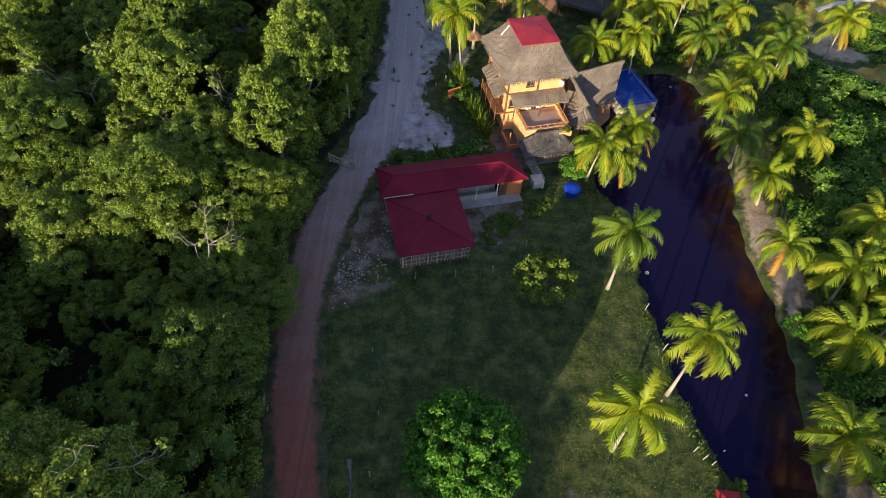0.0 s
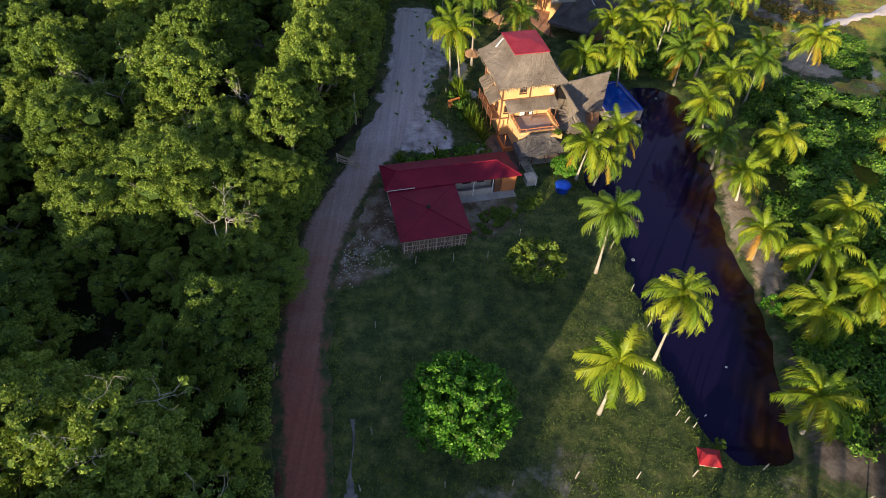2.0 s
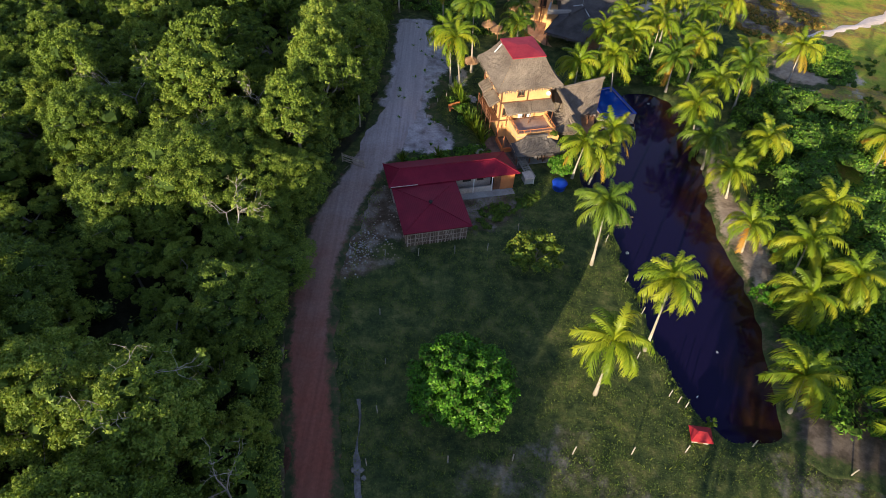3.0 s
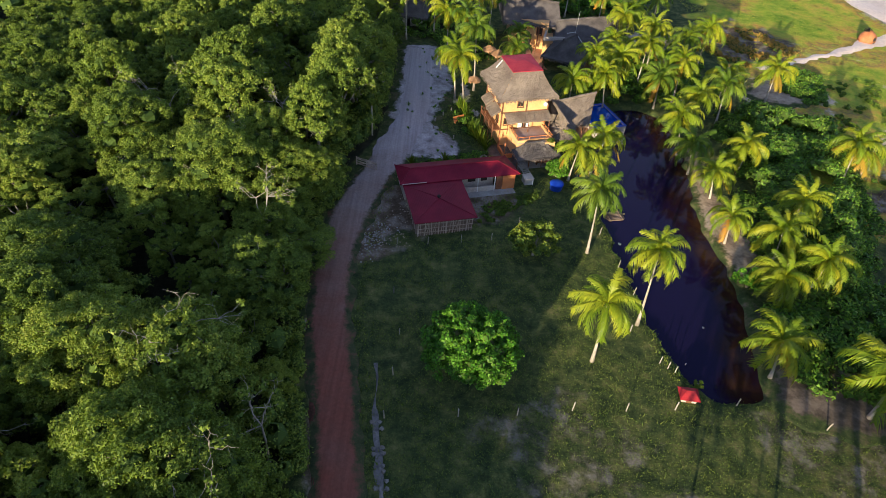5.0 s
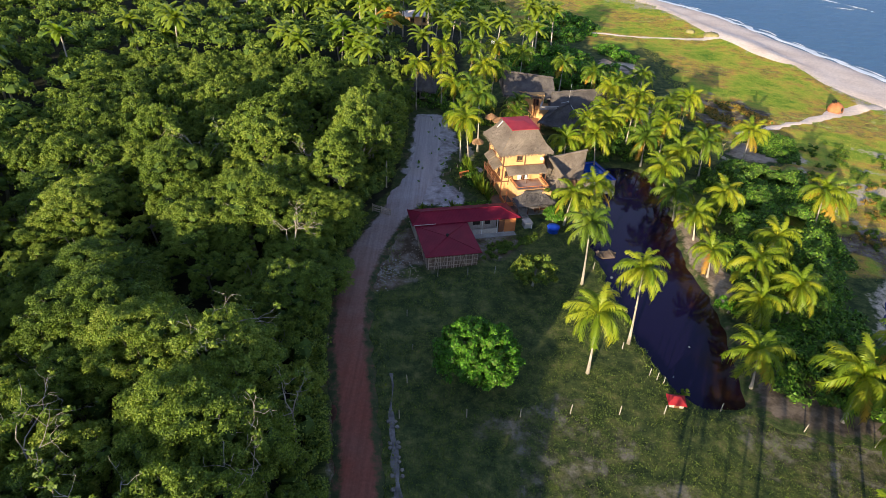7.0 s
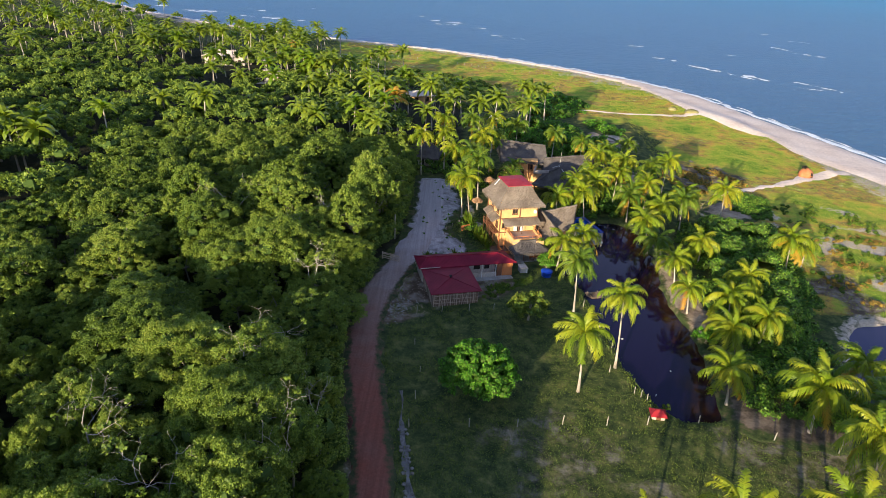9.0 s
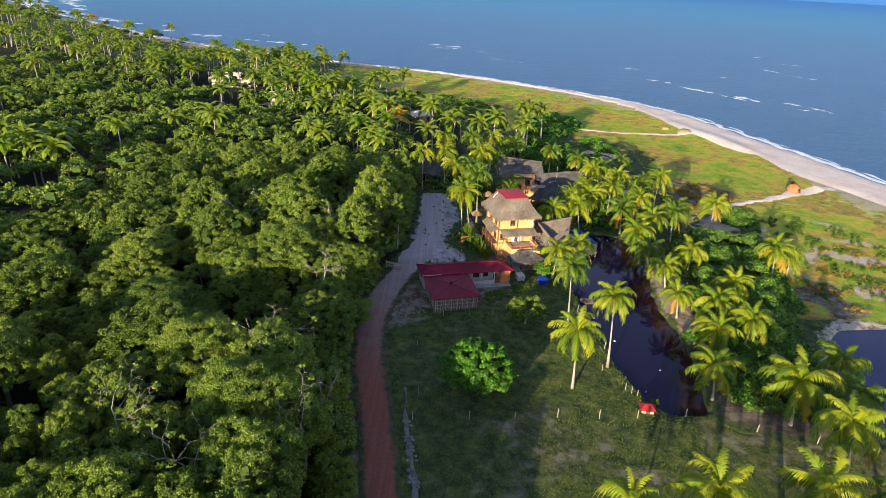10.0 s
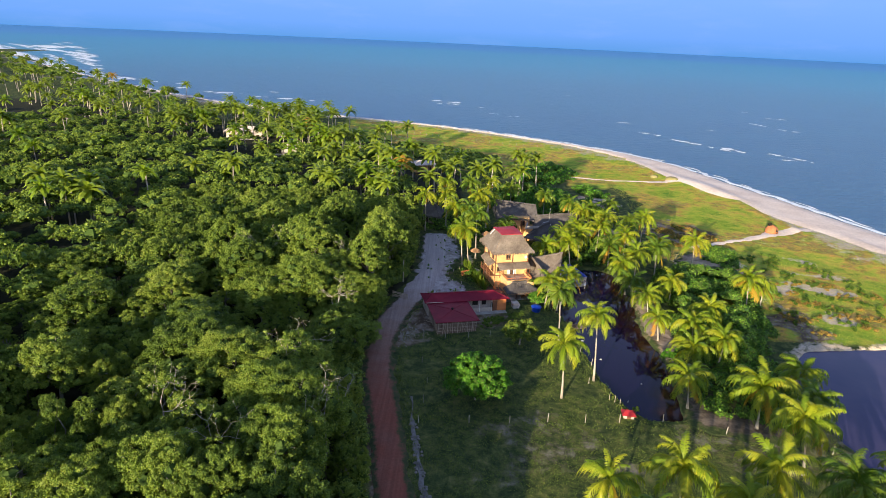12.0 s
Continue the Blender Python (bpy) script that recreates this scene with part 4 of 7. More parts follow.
# ---- buildings ----
def thatch_roof(parent, name, eave, ridge, z0, z1, material=THATCH, thick=0.28, seed=1, sag=0.25, fringe=True, cap=None):
    """A thatched hip between a ring of four eave corners and a ridge or flat top (two or four points, counter-clockwise from front left). Lumpy, with thick ragged eaves."""
    rr = np.random.default_rng(seed)
    e = [Vector((*p, z0)) if len(p) == 2 else Vector(p) for p in eave]
    r = [Vector((*p, z1)) if len(p) == 2 else Vector(p) for p in ridge]
    top = r if len(r) == 4 else [r[0], r[1], r[1], r[0]]
    g = Geo()
    nu, nv = 14, 9
    rims = []
    for s in range(4):
        a, b, c, d = e[s], e[(s + 1) % 4], top[(s + 1) % 4], top[s]
        grid = []
        for j in range(nv + 1):
            t = j / nv
            for i in range(nu + 1):
                u = i / nu
                p = (a * (1 - u) + b * u) * (1 - t) + (d * (1 - u) + c * u) * t
                p.z -= sag * math.sin(math.pi * t) * (1 if s % 2 == 0 else 0.8)
                if 0 < t < 1 and 0 < u < 1:
                    p.z += rr.normal() * 0.045
                if t == 0:
                    p.z += rr.normal() * 0.03
                grid.append(p)
        k = nu + 1
        g.add(grid, [(j * k + i, j * k + i + 1, (j + 1) * k + i + 1, (j + 1) * k + i) for j in range(nv) for i in range(nu)])
        low = [p - Vector((0, 0, thick)) + ((d + c) / 2 - p).normalized() * 0.12 for p in grid[:k]]
        g.add(grid[:k] + low, [(i + 1, i, k + i, k + i + 1) for i in range(nu)])
        rims.append((a, b, low))
    # underside
    g.add([l for _, _, low in rims for l in (low[0],)], [(0, 1, 2, 3)])
    if len(r) == 4:
        g.add(r, [(0, 1, 2, 3)])
    ob = part(name, g, material, parent)
    if fringe:
        f = Geo()
        for a, b, low in rims:
            n = int((b - a).length / 0.09)
            side = (b - a).normalized()
            out = Vector((side.y, -side.x, 0))
            for i in range(n):
                p = a.lerp(b, (i + rr.random()) / n) - Vector((0, 0, thick * rr.uniform(0.2, 0.9)))
                L, w = rr.uniform(0.15, 0.42), rr.uniform(0.04, 0.09)
                tip = p + out * rr.uniform(0.02, 0.2) - Vector((0, 0, L))
                f.add([p - side * w, p + side * w, tip + side * w * 0.3 * rr.normal()], [(0, 1, 2)])
        part("fringe", f, material, ob, "ragged ends of the thatch")
    if len(r) == 2:
        cap = Geo()
        pts = [r[0].lerp(r[1], k / 8) + Vector((0, 0, 0.02 + 0.03 * rr.normal())) for k in range(9)]
        cap.tube(pts, [0.2 + 0.03 * rr.random() for _ in pts], 7)
        part("ridge_cap", cap, material, ob)
    return ob


def window(parent, x, y, z, w, h, out=(0, -1), wood=WOOD):
    """A shuttered window on a wall that faces out; x, y the wall point, z the sill."""
    ox, oy = out
    sx, sy = -oy, ox

    def slab(c0, c1, z0, z1, d0, d1):
        g = Geo()
        g.prism([(x + sx * c0 + ox * d0, y + sy * c0 + oy * d0), (x + sx * c0 + ox * d1, y + sy * c0 + oy * d1), (x + sx * c1 + ox * d1, y + sy * c1 + oy * d1), (x + sx * c1 + ox * d0, y + sy * c1 + oy * d0)], z0, z1)
        return g
    win = part("window", slab(-w / 2, w / 2, z, z + h, 0.01, 0.03), DARK, parent)
    for a, b, c, d in ((-w / 2 - 0.08, -w / 2, z - 0.08, z + h + 0.08), (w / 2, w / 2 + 0.08, z - 0.08, z + h + 0.08), (-w / 2, w / 2, z + h, z + h + 0.08), (-0.03, 0.03, z, z + h)):
        part("frame", slab(a, b, c, d, 0.0, 0.08), wood, win)
    part("sill", slab(-w / 2 - 0.12, w / 2 + 0.12, z - 0.16, z - 0.08, 0.0, 0.16), wood, win)
    return win


def beam(parent, a, b, r, material=WOOD, name="beam", sides=6):
    return part(name, Geo().tube([a, b], [r, r], sides), material, parent)


def main_house():
    """Three storeys of orange plaster under a tall thatched hip with a red metal top; x right, y back, origin at the middle of the plan."""
    h = thing("thatched_house", "three-storey orange plaster house with thatched hip roof and red metal top", "house", pose(9.95, 57.4, 0, 0, 0, 15.5))
    W, D = 3.2, 3.3
    g = Geo()
    g.box(-W, W, -D, D, -0.15, 7.7)
    part("wall", g, PLASTER, h, "warm orange plaster walls")
    # timber bands and corner posts
    for z in (2.62, 5.15, 7.35):
        for a, b in (((-W - 0.05, -D - 0.05), (W + 0.05, -D - 0.05)), ((-W - 0.05, -D - 0.05), (-W - 0.05, D)), ((W + 0.05, -D - 0.05), (W + 0.05, D))):
            beam(h, (*a, z), (*b, z), 0.10)
    for x, y in ((-W - 0.06, -D - 0.06), (W + 0.06, -D - 0.06), (-W - 0.06, D), (-W - 0.06, 0.3), (0.15, -D - 0.06)):
        beam(h, (x, y, 0), (x, y, 7.6), 0.10, name="post")
    roof = thatch_roof(h, "roof", [(-4.2, -4.3), (4.2, -4.3), (4.2, 4.3), (-4.2, 4.3)], [(-2.0, -2.4), (2.0, -2.4), (2.0, 2.4), (-2.0, 2.4)], 7.55, 10.45, THATCH, 0.32, 3, 0.35)
    red = Geo()
    ring = [(-2.1, -2.5), (2.1, -2.5), (2.1, 2.5), (-2.1, 2.5)]
    red.add([(x, y, 10.44) for x, y in ring] + [(x, y, 10.54) for x, y in ring] + [(-0.6, 0.3, 10.72), (0.6, 0.3, 10.72)],
            [(0, 1, 5, 4), (1, 2, 6, 5), (2, 3, 7, 6), (3, 0, 4, 7), (4, 5, 9, 8), (5, 6, 9), (6, 7, 8, 9), (7, 4, 8), (3, 2, 1, 0)])
    part("roof_top", red, REDTOP, h, "red metal sheet roof top")
    for a, b in (((-2.1, -2.5), (2.1, -2.5)), ((-2.1, -2.5), (-2.1, 2.5)), ((2.1, -2.5), (2.1, 2.5))):
        part("edge_strip", Geo().tube([(*a, 10.5), (*b, 10.5)], [0.06, 0.06], 5), REDTOP, h)
    part("gutter_pipe", Geo().tube([(-3.15, 1.1, 9.55), (-2.2, 1.5, 10.35)], [0.09, 0.09], 6), WHITE, h, "white pipe on the thatch")
    # windows, door and shutters
    window(h, -0.75, -D, 5.95, 0.75, 0.75)
    window(h, -2.4, -D, 3.4, 0.8, 0.9)
    for y in (-1.8, 0.9):
        window(h, -W, y, 5.75, 0.9, 0.9, (-1, 0))
        window(h, -W, y, 3.2, 0.9, 0.9, (-1, 0))
    door = part("door", Geo().box(-0.15, 0.45, -D - 0.05, -D + 0.02, 2.75, 4.7), DARK, h, "open dark doorway to the terrace")
    part("shutter", Geo().box(-0.75, -0.17, -D - 0.09, -D - 0.03, 2.75, 4.7), WHITE, door, "white door leaf")
    part("shutter", Geo().box(0.47, 1.0, -D - 0.09, -D - 0.03, 2.75, 4.7), WHITE, door, "white door leaf")
    # awnings of thatch over the first floor
    def awning(name, a0, a1, b0, b1, z0, z1, seed):
        rr = np.random.default_rng(seed)
        g = Geo()
        n = 16
        top = [Vector((*a0, z1)).lerp(Vector((*a1, z1)), i / n) for i in range(n + 1)]
        low = [Vector((*b0, z0)).lerp(Vector((*b1, z0)), i / n) + Vector((0, 0, rr.normal() * 0.04)) for i in range(n + 1)]
        mid = [p.lerp(q, 0.5) + Vector((0, 0, 0.08 + rr.normal() * 0.03)) for p, q in zip(top, low)]
        und = [p - Vector((0, 0, 0.2 + 0.06 * rr.random())) for p in low]
        back = [p - Vector((0, 0, 0.25)) for p in top]
        k = n + 1
        g.add(top + mid + low + und + back, [(r * k + i + 1, r * k + i, (r + 1) * k + i, (r + 1) * k + i + 1) for r in range(4) for i in range(n)])
        for r0 in (0, n):
            g.add([top[r0], mid[r0], low[r0], und[r0], back[r0]], [(0, 1, 2, 3, 4)])
        return part(name, g, THATCH, h)
    awning("awning", (-2.9, -D), (W + 0.15, -D), (-2.8, -D - 1.45), (W + 0.3, -D - 1.45), 4.45, 5.2, 5)
    awning("awning", (-W, -0.3), (-W, -2.9), (-W - 1.3, -0.2), (-W - 1.3, -2.9), 4.6, 5.35, 6)
    awning("awning", (-W, 2.2), (-W, 0.1), (-W - 1.2, 2.3), (-W - 1.2, 0.1), 4.75, 5.5, 7)
    for x in (-2.7, 0.3, 3.3):
        beam(h, (x, -D - 1.3, 2.7), (x, -D - 1.3, 4.5), 0.07, name="post")
    # side balcony
    part("balcony", Geo().box(-W - 1.1, -W, -3.2, 2.2, 2.45, 2.62), WOOD, h, "timber side balcony floor")
    for z in (3.0, 3.45):
        beam(h, (-W - 1.05, -3.2, z), (-W - 1.05, 2.2, z), 0.05, name="rail")
    for y in (-3.1, -1.4, 0.4, 2.1):
        beam(h, (-W - 1.05, y, 0), (-W - 1.05, y, 3.45), 0.06, name="post")
    # terrace on the front
    t = part("terrace", Geo().box(-2.0, 2.9, -7.0, -D, 2.4, 2.62), TERRACE, h, "pale pinkish terrace floor")
    part("wall", Geo().box(-2.0, 2.9, -7.0, -6.8, -0.1, 2.4).box(-2.0, -1.8, -6.8, -D, -0.1, 2.4).box(2.7, 2.9, -6.8, -D, -0.1, 2.4), PLASTER, t)
    part("parapet", Geo().box(-2.05, 2.95, -7.08, -6.86, 2.62, 3.0).box(-2.05, -1.85, -6.86, -D - 0.1, 2.62, 3.0).box(2.75, 2.95, -6.86, -D - 0.1, 2.62, 3.0), PLASTER, t)
    for a, b in (((-1.95, -6.97), (2.85, -6.97)), ((-1.95, -6.97), (-1.95, -D)), ((2.85, -6.97), (2.85, -D))):
        beam(t, (*a, 3.42), (*b, 3.42), 0.05, PLASTER_RED, "rail")
        n = 6
        for i in range(n + 1):
            x, y = a[0] + (b[0] - a[0]) * i / n, a[1] + (b[1] - a[1]) * i / n
            beam(t, (x, y, 3.0), (x, y, 3.42), 0.035, PLASTER_RED, "baluster", 4)
    part("planter", Geo().box(1.55, 3.0, -8.0, -7.1, 2.2, 2.85).box(1.65, 2.9, -7.9, -7.2, 2.85, 2.88), PLASTER, t, "plastered planter box")
    return h


def satellite_dish():
    d = thing("satellite_dish", "round white satellite dish under the thatched eave", "dish", pose(13.45, 54.15, 6.4, 70, 0, -8) @ Matrix.Diagonal((0.75, 0.75, 0.75, 1)))
    prof = [(0.02, 0.0), (0.16, 0.02), (0.28, 0.06), (0.35, 0.12), (0.36, 0.14), (0.28, 0.09), (0.02, 0.03)]
    part("reflector", Geo().lathe(prof, 18), WHITE, d, smooth=True)
    part("arm", Geo().tube([(0, -0.4, 0.1), (0, 0, 0.5)], [0.02, 0.02], 5), CONCRETE, d)
    part("bracket", Geo().tube([(0, 0, 0), (0, 0.3, -0.45)], [0.04, 0.04], 6), CONCRETE, d)
    return d


def porch():
    p = thing("thatched_porch", "low grey thatched porch roof on wooden posts", "porch", pose(9.95, 57.4, 0, 0, 0, 15.5))
    thatch_roof(p, "roof", [(-2.9, -10.0), (3.4, -10.0), (3.4, -7.2), (-2.8, -7.2)], [(-1.2, -7.7, 2.9), (1.6, -7.7, 2.9)], 1.85, 2.9, THATCH_OLD_SHADED, 0.22, 11, 0.1)
    for x in (-2.6, -0.9, 0.9, 2.8):
        beam(p, (x, -9.2, -0.1), (x, -9.2, 1.85), 0.08, name="post")
    part("bench", Geo().box(0.4, 2.6, -8.9, -8.4, 0.4, 0.5).box(0.4, 0.5, -8.9, -8.4, -0.1, 0.4).box(2.5, 2.6, -8.9, -8.4, -0.1, 0.4), WOOD, p)
    part("floor", Geo().box(-3.4, 3.3, -9.4, -7.2, -0.15, 0.08), CONCRETE, p)
    return p


def side_porch():
    p = thing("paved_patio", "paved patio coloured as shaded, with low red wall beside the house", "patio", pose(9.95, 57.4, 0, 0, 0, 15.5))
    rr = np.random.default_rng(14)
    slab = Geo().box(-0.33, 0.33, -0.33, 0.33, -0.25, 0.0).mesh("paving_slab", PAVING_SHADE)
    for i in range(5):
        for j in range(10):
            ob = part("paving_slab", slab, None, p)
            ob.location = (-5.0 + i * 0.69, -9.6 + j * 0.69, 0.13 + rr.normal() * 0.008)
    part("low_wall", Geo().box(-3.6, -2.3, -6.6, -6.4, 0.1, 0.7).box(-3.6, -3.4, -6.4, -4.0, 0.1, 0.7), PLASTER_RED, p, "low terracotta wall")
    for y in (-6.5, -4.2):
        beam(p, (-3.5, y, 0.1), (-3.5, y, 2.5), 0.07, PLASTER_RED, "post")
    return p


def pavilion():
    p = thing("thatched_pavilion", "open pavilion with sweeping grey thatched roof beside the pool", "pavilion")
    thatch_roof(p, "roof", [(15.4, 55.2), (20.6, 56.6), (22.3, 63.2), (13.6, 61.2)], [(14.8, 57.6, 4.9), (21.5, 60.1, 5.5)], 2.35, 5.0, THATCH, 0.25, 17, 0.3)
    thatch_roof(p, "roof", [(14.2, 52.2), (18.3, 52.2), (18.6, 57.4), (13.6, 58.0)], [(16.9, 53.7, 3.9), (14.8, 57.4, 5.5)], 2.2, 4.8, THATCH, 0.25, 19, 0.3)
    for x, y in ((16, 56.2), (20.0, 57.4), (21.4, 62.4), (14.5, 60.8), (13.8, 52.4), (17, 53.6), (16.9, 57.4)):
        beam(p, (x, y, -0.2), (x, y, 2.8), 0.1, name="post")
    part("floor", Geo().prism([(13.0, 51.8), (17.6, 53.0), (20.8, 56.8), (22.0, 62.8), (13.8, 61.0)], -0.3, 0.06), TERRA, p)
    return p


def pool():
    p = thing("swimming_pool", "raised swimming pool with deep blue tiles at the pond's edge", "pool", pose(23.3, 61.4, 0, 0, 0, 19))
    X, Y, Z = 2.4, 3.4, 1.15
    part("wall", Geo().box(-X, X, -Y, -Y + 0.3, -1.6, Z).box(-X, X, Y - 0.3, Y, -1.6, Z).box(-X, -X + 0.3, -Y + 0.3, Y - 0.3, -1.6, Z).box(X - 0.3, X, -Y + 0.3, Y - 0.3, -1.6, Z), PALE, p, "stained pale pool wall")
    part("basin", Geo().box(-X + 0.3, X - 0.3, -Y + 0.3, Y - 0.3, -0.2, 0.62), POOLTILE, p, "deep blue tiled basin")
    for a in (Geo().box(-X - 0.06, X + 0.06, -Y - 0.06, -Y + 0.2, Z, Z + 0.07), Geo().box(-X - 0.06, X + 0.06, Y - 0.2, Y + 0.06, Z, Z + 0.07), Geo().box(X - 0.2, X + 0.06, -Y + 0.2, Y - 0.2, Z, Z + 0.07), Geo().box(-X - 0.06, -X + 0.2, -Y + 0.2, Y - 0.2, Z, Z + 0.07)):
        part("coping", a, BLUE, p, "blue painted pool coping")
    g = Geo()
    for a, b in (((-X + 0.302, -Y + 0.302), (X - 0.302, -Y + 0.304)), ((X - 0.304, -Y + 0.304), (X - 0.302, Y - 0.304)), ((-X + 0.302, Y - 0.304), (X - 0.302, Y - 0.302)), ((-X + 0.302, -Y + 0.304), (-X + 0.304, Y - 0.304))):
        g.box(a[0], b[0], a[1], b[1], 0.62, Z - 0.01)
    part("lining", g, POOLTILE, p)
    wt = part("water", Geo().box(-X + 0.31, X - 0.31, -Y + 0.31, Y - 0.31, 0.7, 0.95), POOLWATER, p, "clear blue pool water")
    wt.visible_shadow = False
    return p


def pool_deck():
    d = thing("wooden_deck", "small wooden deck on piles with rail and white lamp", "deck", pose(24.0, 57.0, 0, 0, 0, 19))
    for i in range(11):
        part("plank", Geo().box(-1.8 + i * 0.33, -1.5 + i * 0.33, -1.3, 1.2, 0.1, 0.16), GREYWOOD, d)
    for x, y in ((-1.6, -1.2), (1.6, -1.2), (1.6, 1.0), (-1.6, 1.0)):
        beam(d, (x, y, -1.8), (x, y, 0.1), 0.09, GREYWOOD, "pile")
    for y in (-1.2, 0.0, 1.1):
        beam(d, (1.75, y, 0.1), (1.75, y, 1.0), 0.04, WOOD, "post")
    beam(d, (1.75, -1.2, 1.0), (1.75, 1.1, 1.0), 0.04, WOOD, "rail")
    part("lamp", Geo().lathe([(0.03, 0.16), (0.2, 0.22), (0.24, 0.4), (0.18, 0.58), (0.03, 0.62)], 12, 1.6, -1.15), WHITE, d, "round white lamp", True)
    return d


def shed():
    """L-shaped red-roofed shed; u along its front, v back, origin at its front left corner."""
    s = thing("red_roofed_shed", "L-shaped shed with dark red metal hip roof and woven stick walls", "shed", pose(-2.55, 33.0, 0, 0, 0, 14.4))
    front = part("roof", Geo().add([(-0.3, -0.3, 2.2), (7.0, -0.3, 2.2), (7.0, 7.2, 2.2), (-0.3, 7.2, 2.2), (3.35, 3.6, 2.5), (-0.3, -0.3, 2.12), (7.0, -0.3, 2.12), (7.0, 7.2, 2.12), (-0.3, 7.2, 2.12)],
                                  [(0, 1, 4), (1, 2, 4), (2, 3, 4), (3, 0, 4), (5, 6, 1, 0), (6, 7, 2, 1), (7, 8, 3, 2), (8, 5, 0, 3), (8, 7, 6, 5)]), RED, s, "dark red corrugated hip roof")
    for a in ((-0.3, -0.3), (7.0, -0.3), (7.0, 7.2), (-0.3, 7.2)):
        part("ridge_strip", Geo().tube([(*a, 2.23), (3.35, 3.6, 2.53)], [0.03, 0.03], 5), RED, front)
    part("vent", Geo().lathe([(0.12, 2.4), (0.12, 2.7), (0.24, 2.73), (0.18, 2.85), (0.03, 2.9)], 12, 3.35, 3.6), DARK, s, "small black roof vent")
    back = part("roof", Geo().add([(-0.6, 7.0, 2.35), (14.6, 7.0, 2.35), (13.9, 11.3, 2.35), (-0.6, 11.3, 2.35), (1.0, 9.2, 3.05), (12.2, 9.2, 3.05), (-0.6, 7.0, 2.27), (14.6, 7.0, 2.27), (13.9, 11.3, 2.27), (-0.6, 11.3, 2.27)],
                                 [(0, 1, 5, 4), (1, 2, 5), (2, 3, 4, 5), (3, 0, 4), (6, 7, 1, 0), (7, 8, 2, 1), (8, 9, 3, 2), (9, 6, 0, 3), (9, 8, 7, 6)]), RED, s, "dark red corrugated hip roof")
    for a, b in (((-0.6, 7.0), (1.0, 9.2)), ((14.6, 7.0), (12.2, 9.2)), ((13.9, 11.3), (12.2, 9.2)), ((-0.6, 11.3), (1.0, 9.2))):
        part("ridge_strip", Geo().tube([(*a, 2.38), (*b, 3.08)], [0.06, 0.06], 5), RED, back)
    part("ridge_strip", Geo().tube([(1.0, 9.2, 3.08), (12.2, 9.2, 3.08)], [0.08, 0.08], 5), RED, back)
    part("flashing", Geo().box(-0.4, 2.6, 6.93, 6.99, 2.36, 2.43), PALE, s, "pale roof flashing")
    # walls: sticks over pale daub on the front wing, plaster with openings on the back wing
    part("wall", Geo().box(0.1, 6.6, 0.15, 0.3, -0.2, 2.15).box(0.1, 0.25, 0.3, 7.0, -0.2, 2.15).box(6.45, 6.6, 0.3, 7.0, -0.2, 2.15), DAUB, s, "brown daub wall behind sticks")
    rr = np.random.default_rng(6)
    for x in np.arange(0.15, 6.7, 0.82):
        beam(s, (x, 0.1, -0.2), (x + rr.normal() * 0.04, 0.1, 2.12), 0.06, STICKS, "wall_post")
    for x in np.arange(0.2, 6.5, 0.33):
        x2 = x + rr.normal() * 0.12 + (0.5 if rr.random() < 0.3 else 0)
        part("stick", Geo().tube([(x, 0.05, 0.02), ((x + x2) / 2 + rr.normal() * 0.04, 0.03, 1.05), (x2, 0.06, 2.08)], [0.035, 0.03, 0.025], 4), STICKS, s)
    for z in (0.5, 1.1, 1.7):
        beam(s, (0.1, 0.02, z + rr.normal() * 0.05), (6.6, 0.02, z + rr.normal() * 0.05), 0.035, STICKS, "rail", 4)
    for y in np.arange(0.6, 6.9, 0.9):
        beam(s, (0.05, y, -0.2), (0.05, y, 2.12), 0.05, STICKS, "wall_post")
    part("wall", Geo().box(-0.1, 13.6, 10.9, 11.05, -0.2, 2.3).box(-0.1, 0.05, 7.1, 10.9, -0.2, 2.3).box(13.45, 13.6, 8.0, 10.9, -0.2, 2.3), PALE, s)
    part("wall", Geo().box(6.7, 11.6, 8.3, 8.42, -0.2, 2.3), PALE, s, "grey veranda wall")
    part("low_wall", Geo().box(6.8, 11.5, 7.2, 7.35, -0.15, 0.75), PALE, s)
    part("wall", Geo().box(12.5, 14.1, 7.25, 7.4, -0.2, 2.3).box(13.95, 14.1, 7.4, 8.0, -0.2, 2.3), PLASTER_RED, s, "orange end wall")
    part("door", Geo().box(11.65, 12.45, 7.3, 7.36, 0.0, 2.0), WOOD, s, "dark red wooden door")
    part("window", Geo().box(8.2, 9.2, 8.26, 8.3, 0.9, 1.7), DARK, s)
    part("window", Geo().box(9.9, 10.7, 8.26, 8.3, 0.9, 1.7), DARK, s)
    for x in (6.9, 9.2, 11.4):
        beam(s, (x, 7.15, -0.15), (x, 7.15, 2.3), 0.06, WHITE, "post")
    part("floor", Geo().box(6.6, 14.0, 6.2, 8.3, -0.2, 0.05), CONCRETE, s)
    return s


def annex():
    a = thing("white_cistern", "small white plastered cistern with flat lid beside the shed", "cistern", pose(11.1, 44.9, 0, 0, 0, 14.4))
    part("body", Geo().box(-0.55, 0.55, -0.6, 0.6, -0.2, 0.85), CONCRETE, a)
    part("lid", Geo().box(-0.6, 0.6, -0.66, 0.66, 0.85, 0.97), PALE, a, "pale concrete lid")
    part("pipe", Geo().tube([(0.5, -0.66, 0), (0.5, -0.66, 0.8)], [0.06, 0.06], 6), WHITE, a)
    return a


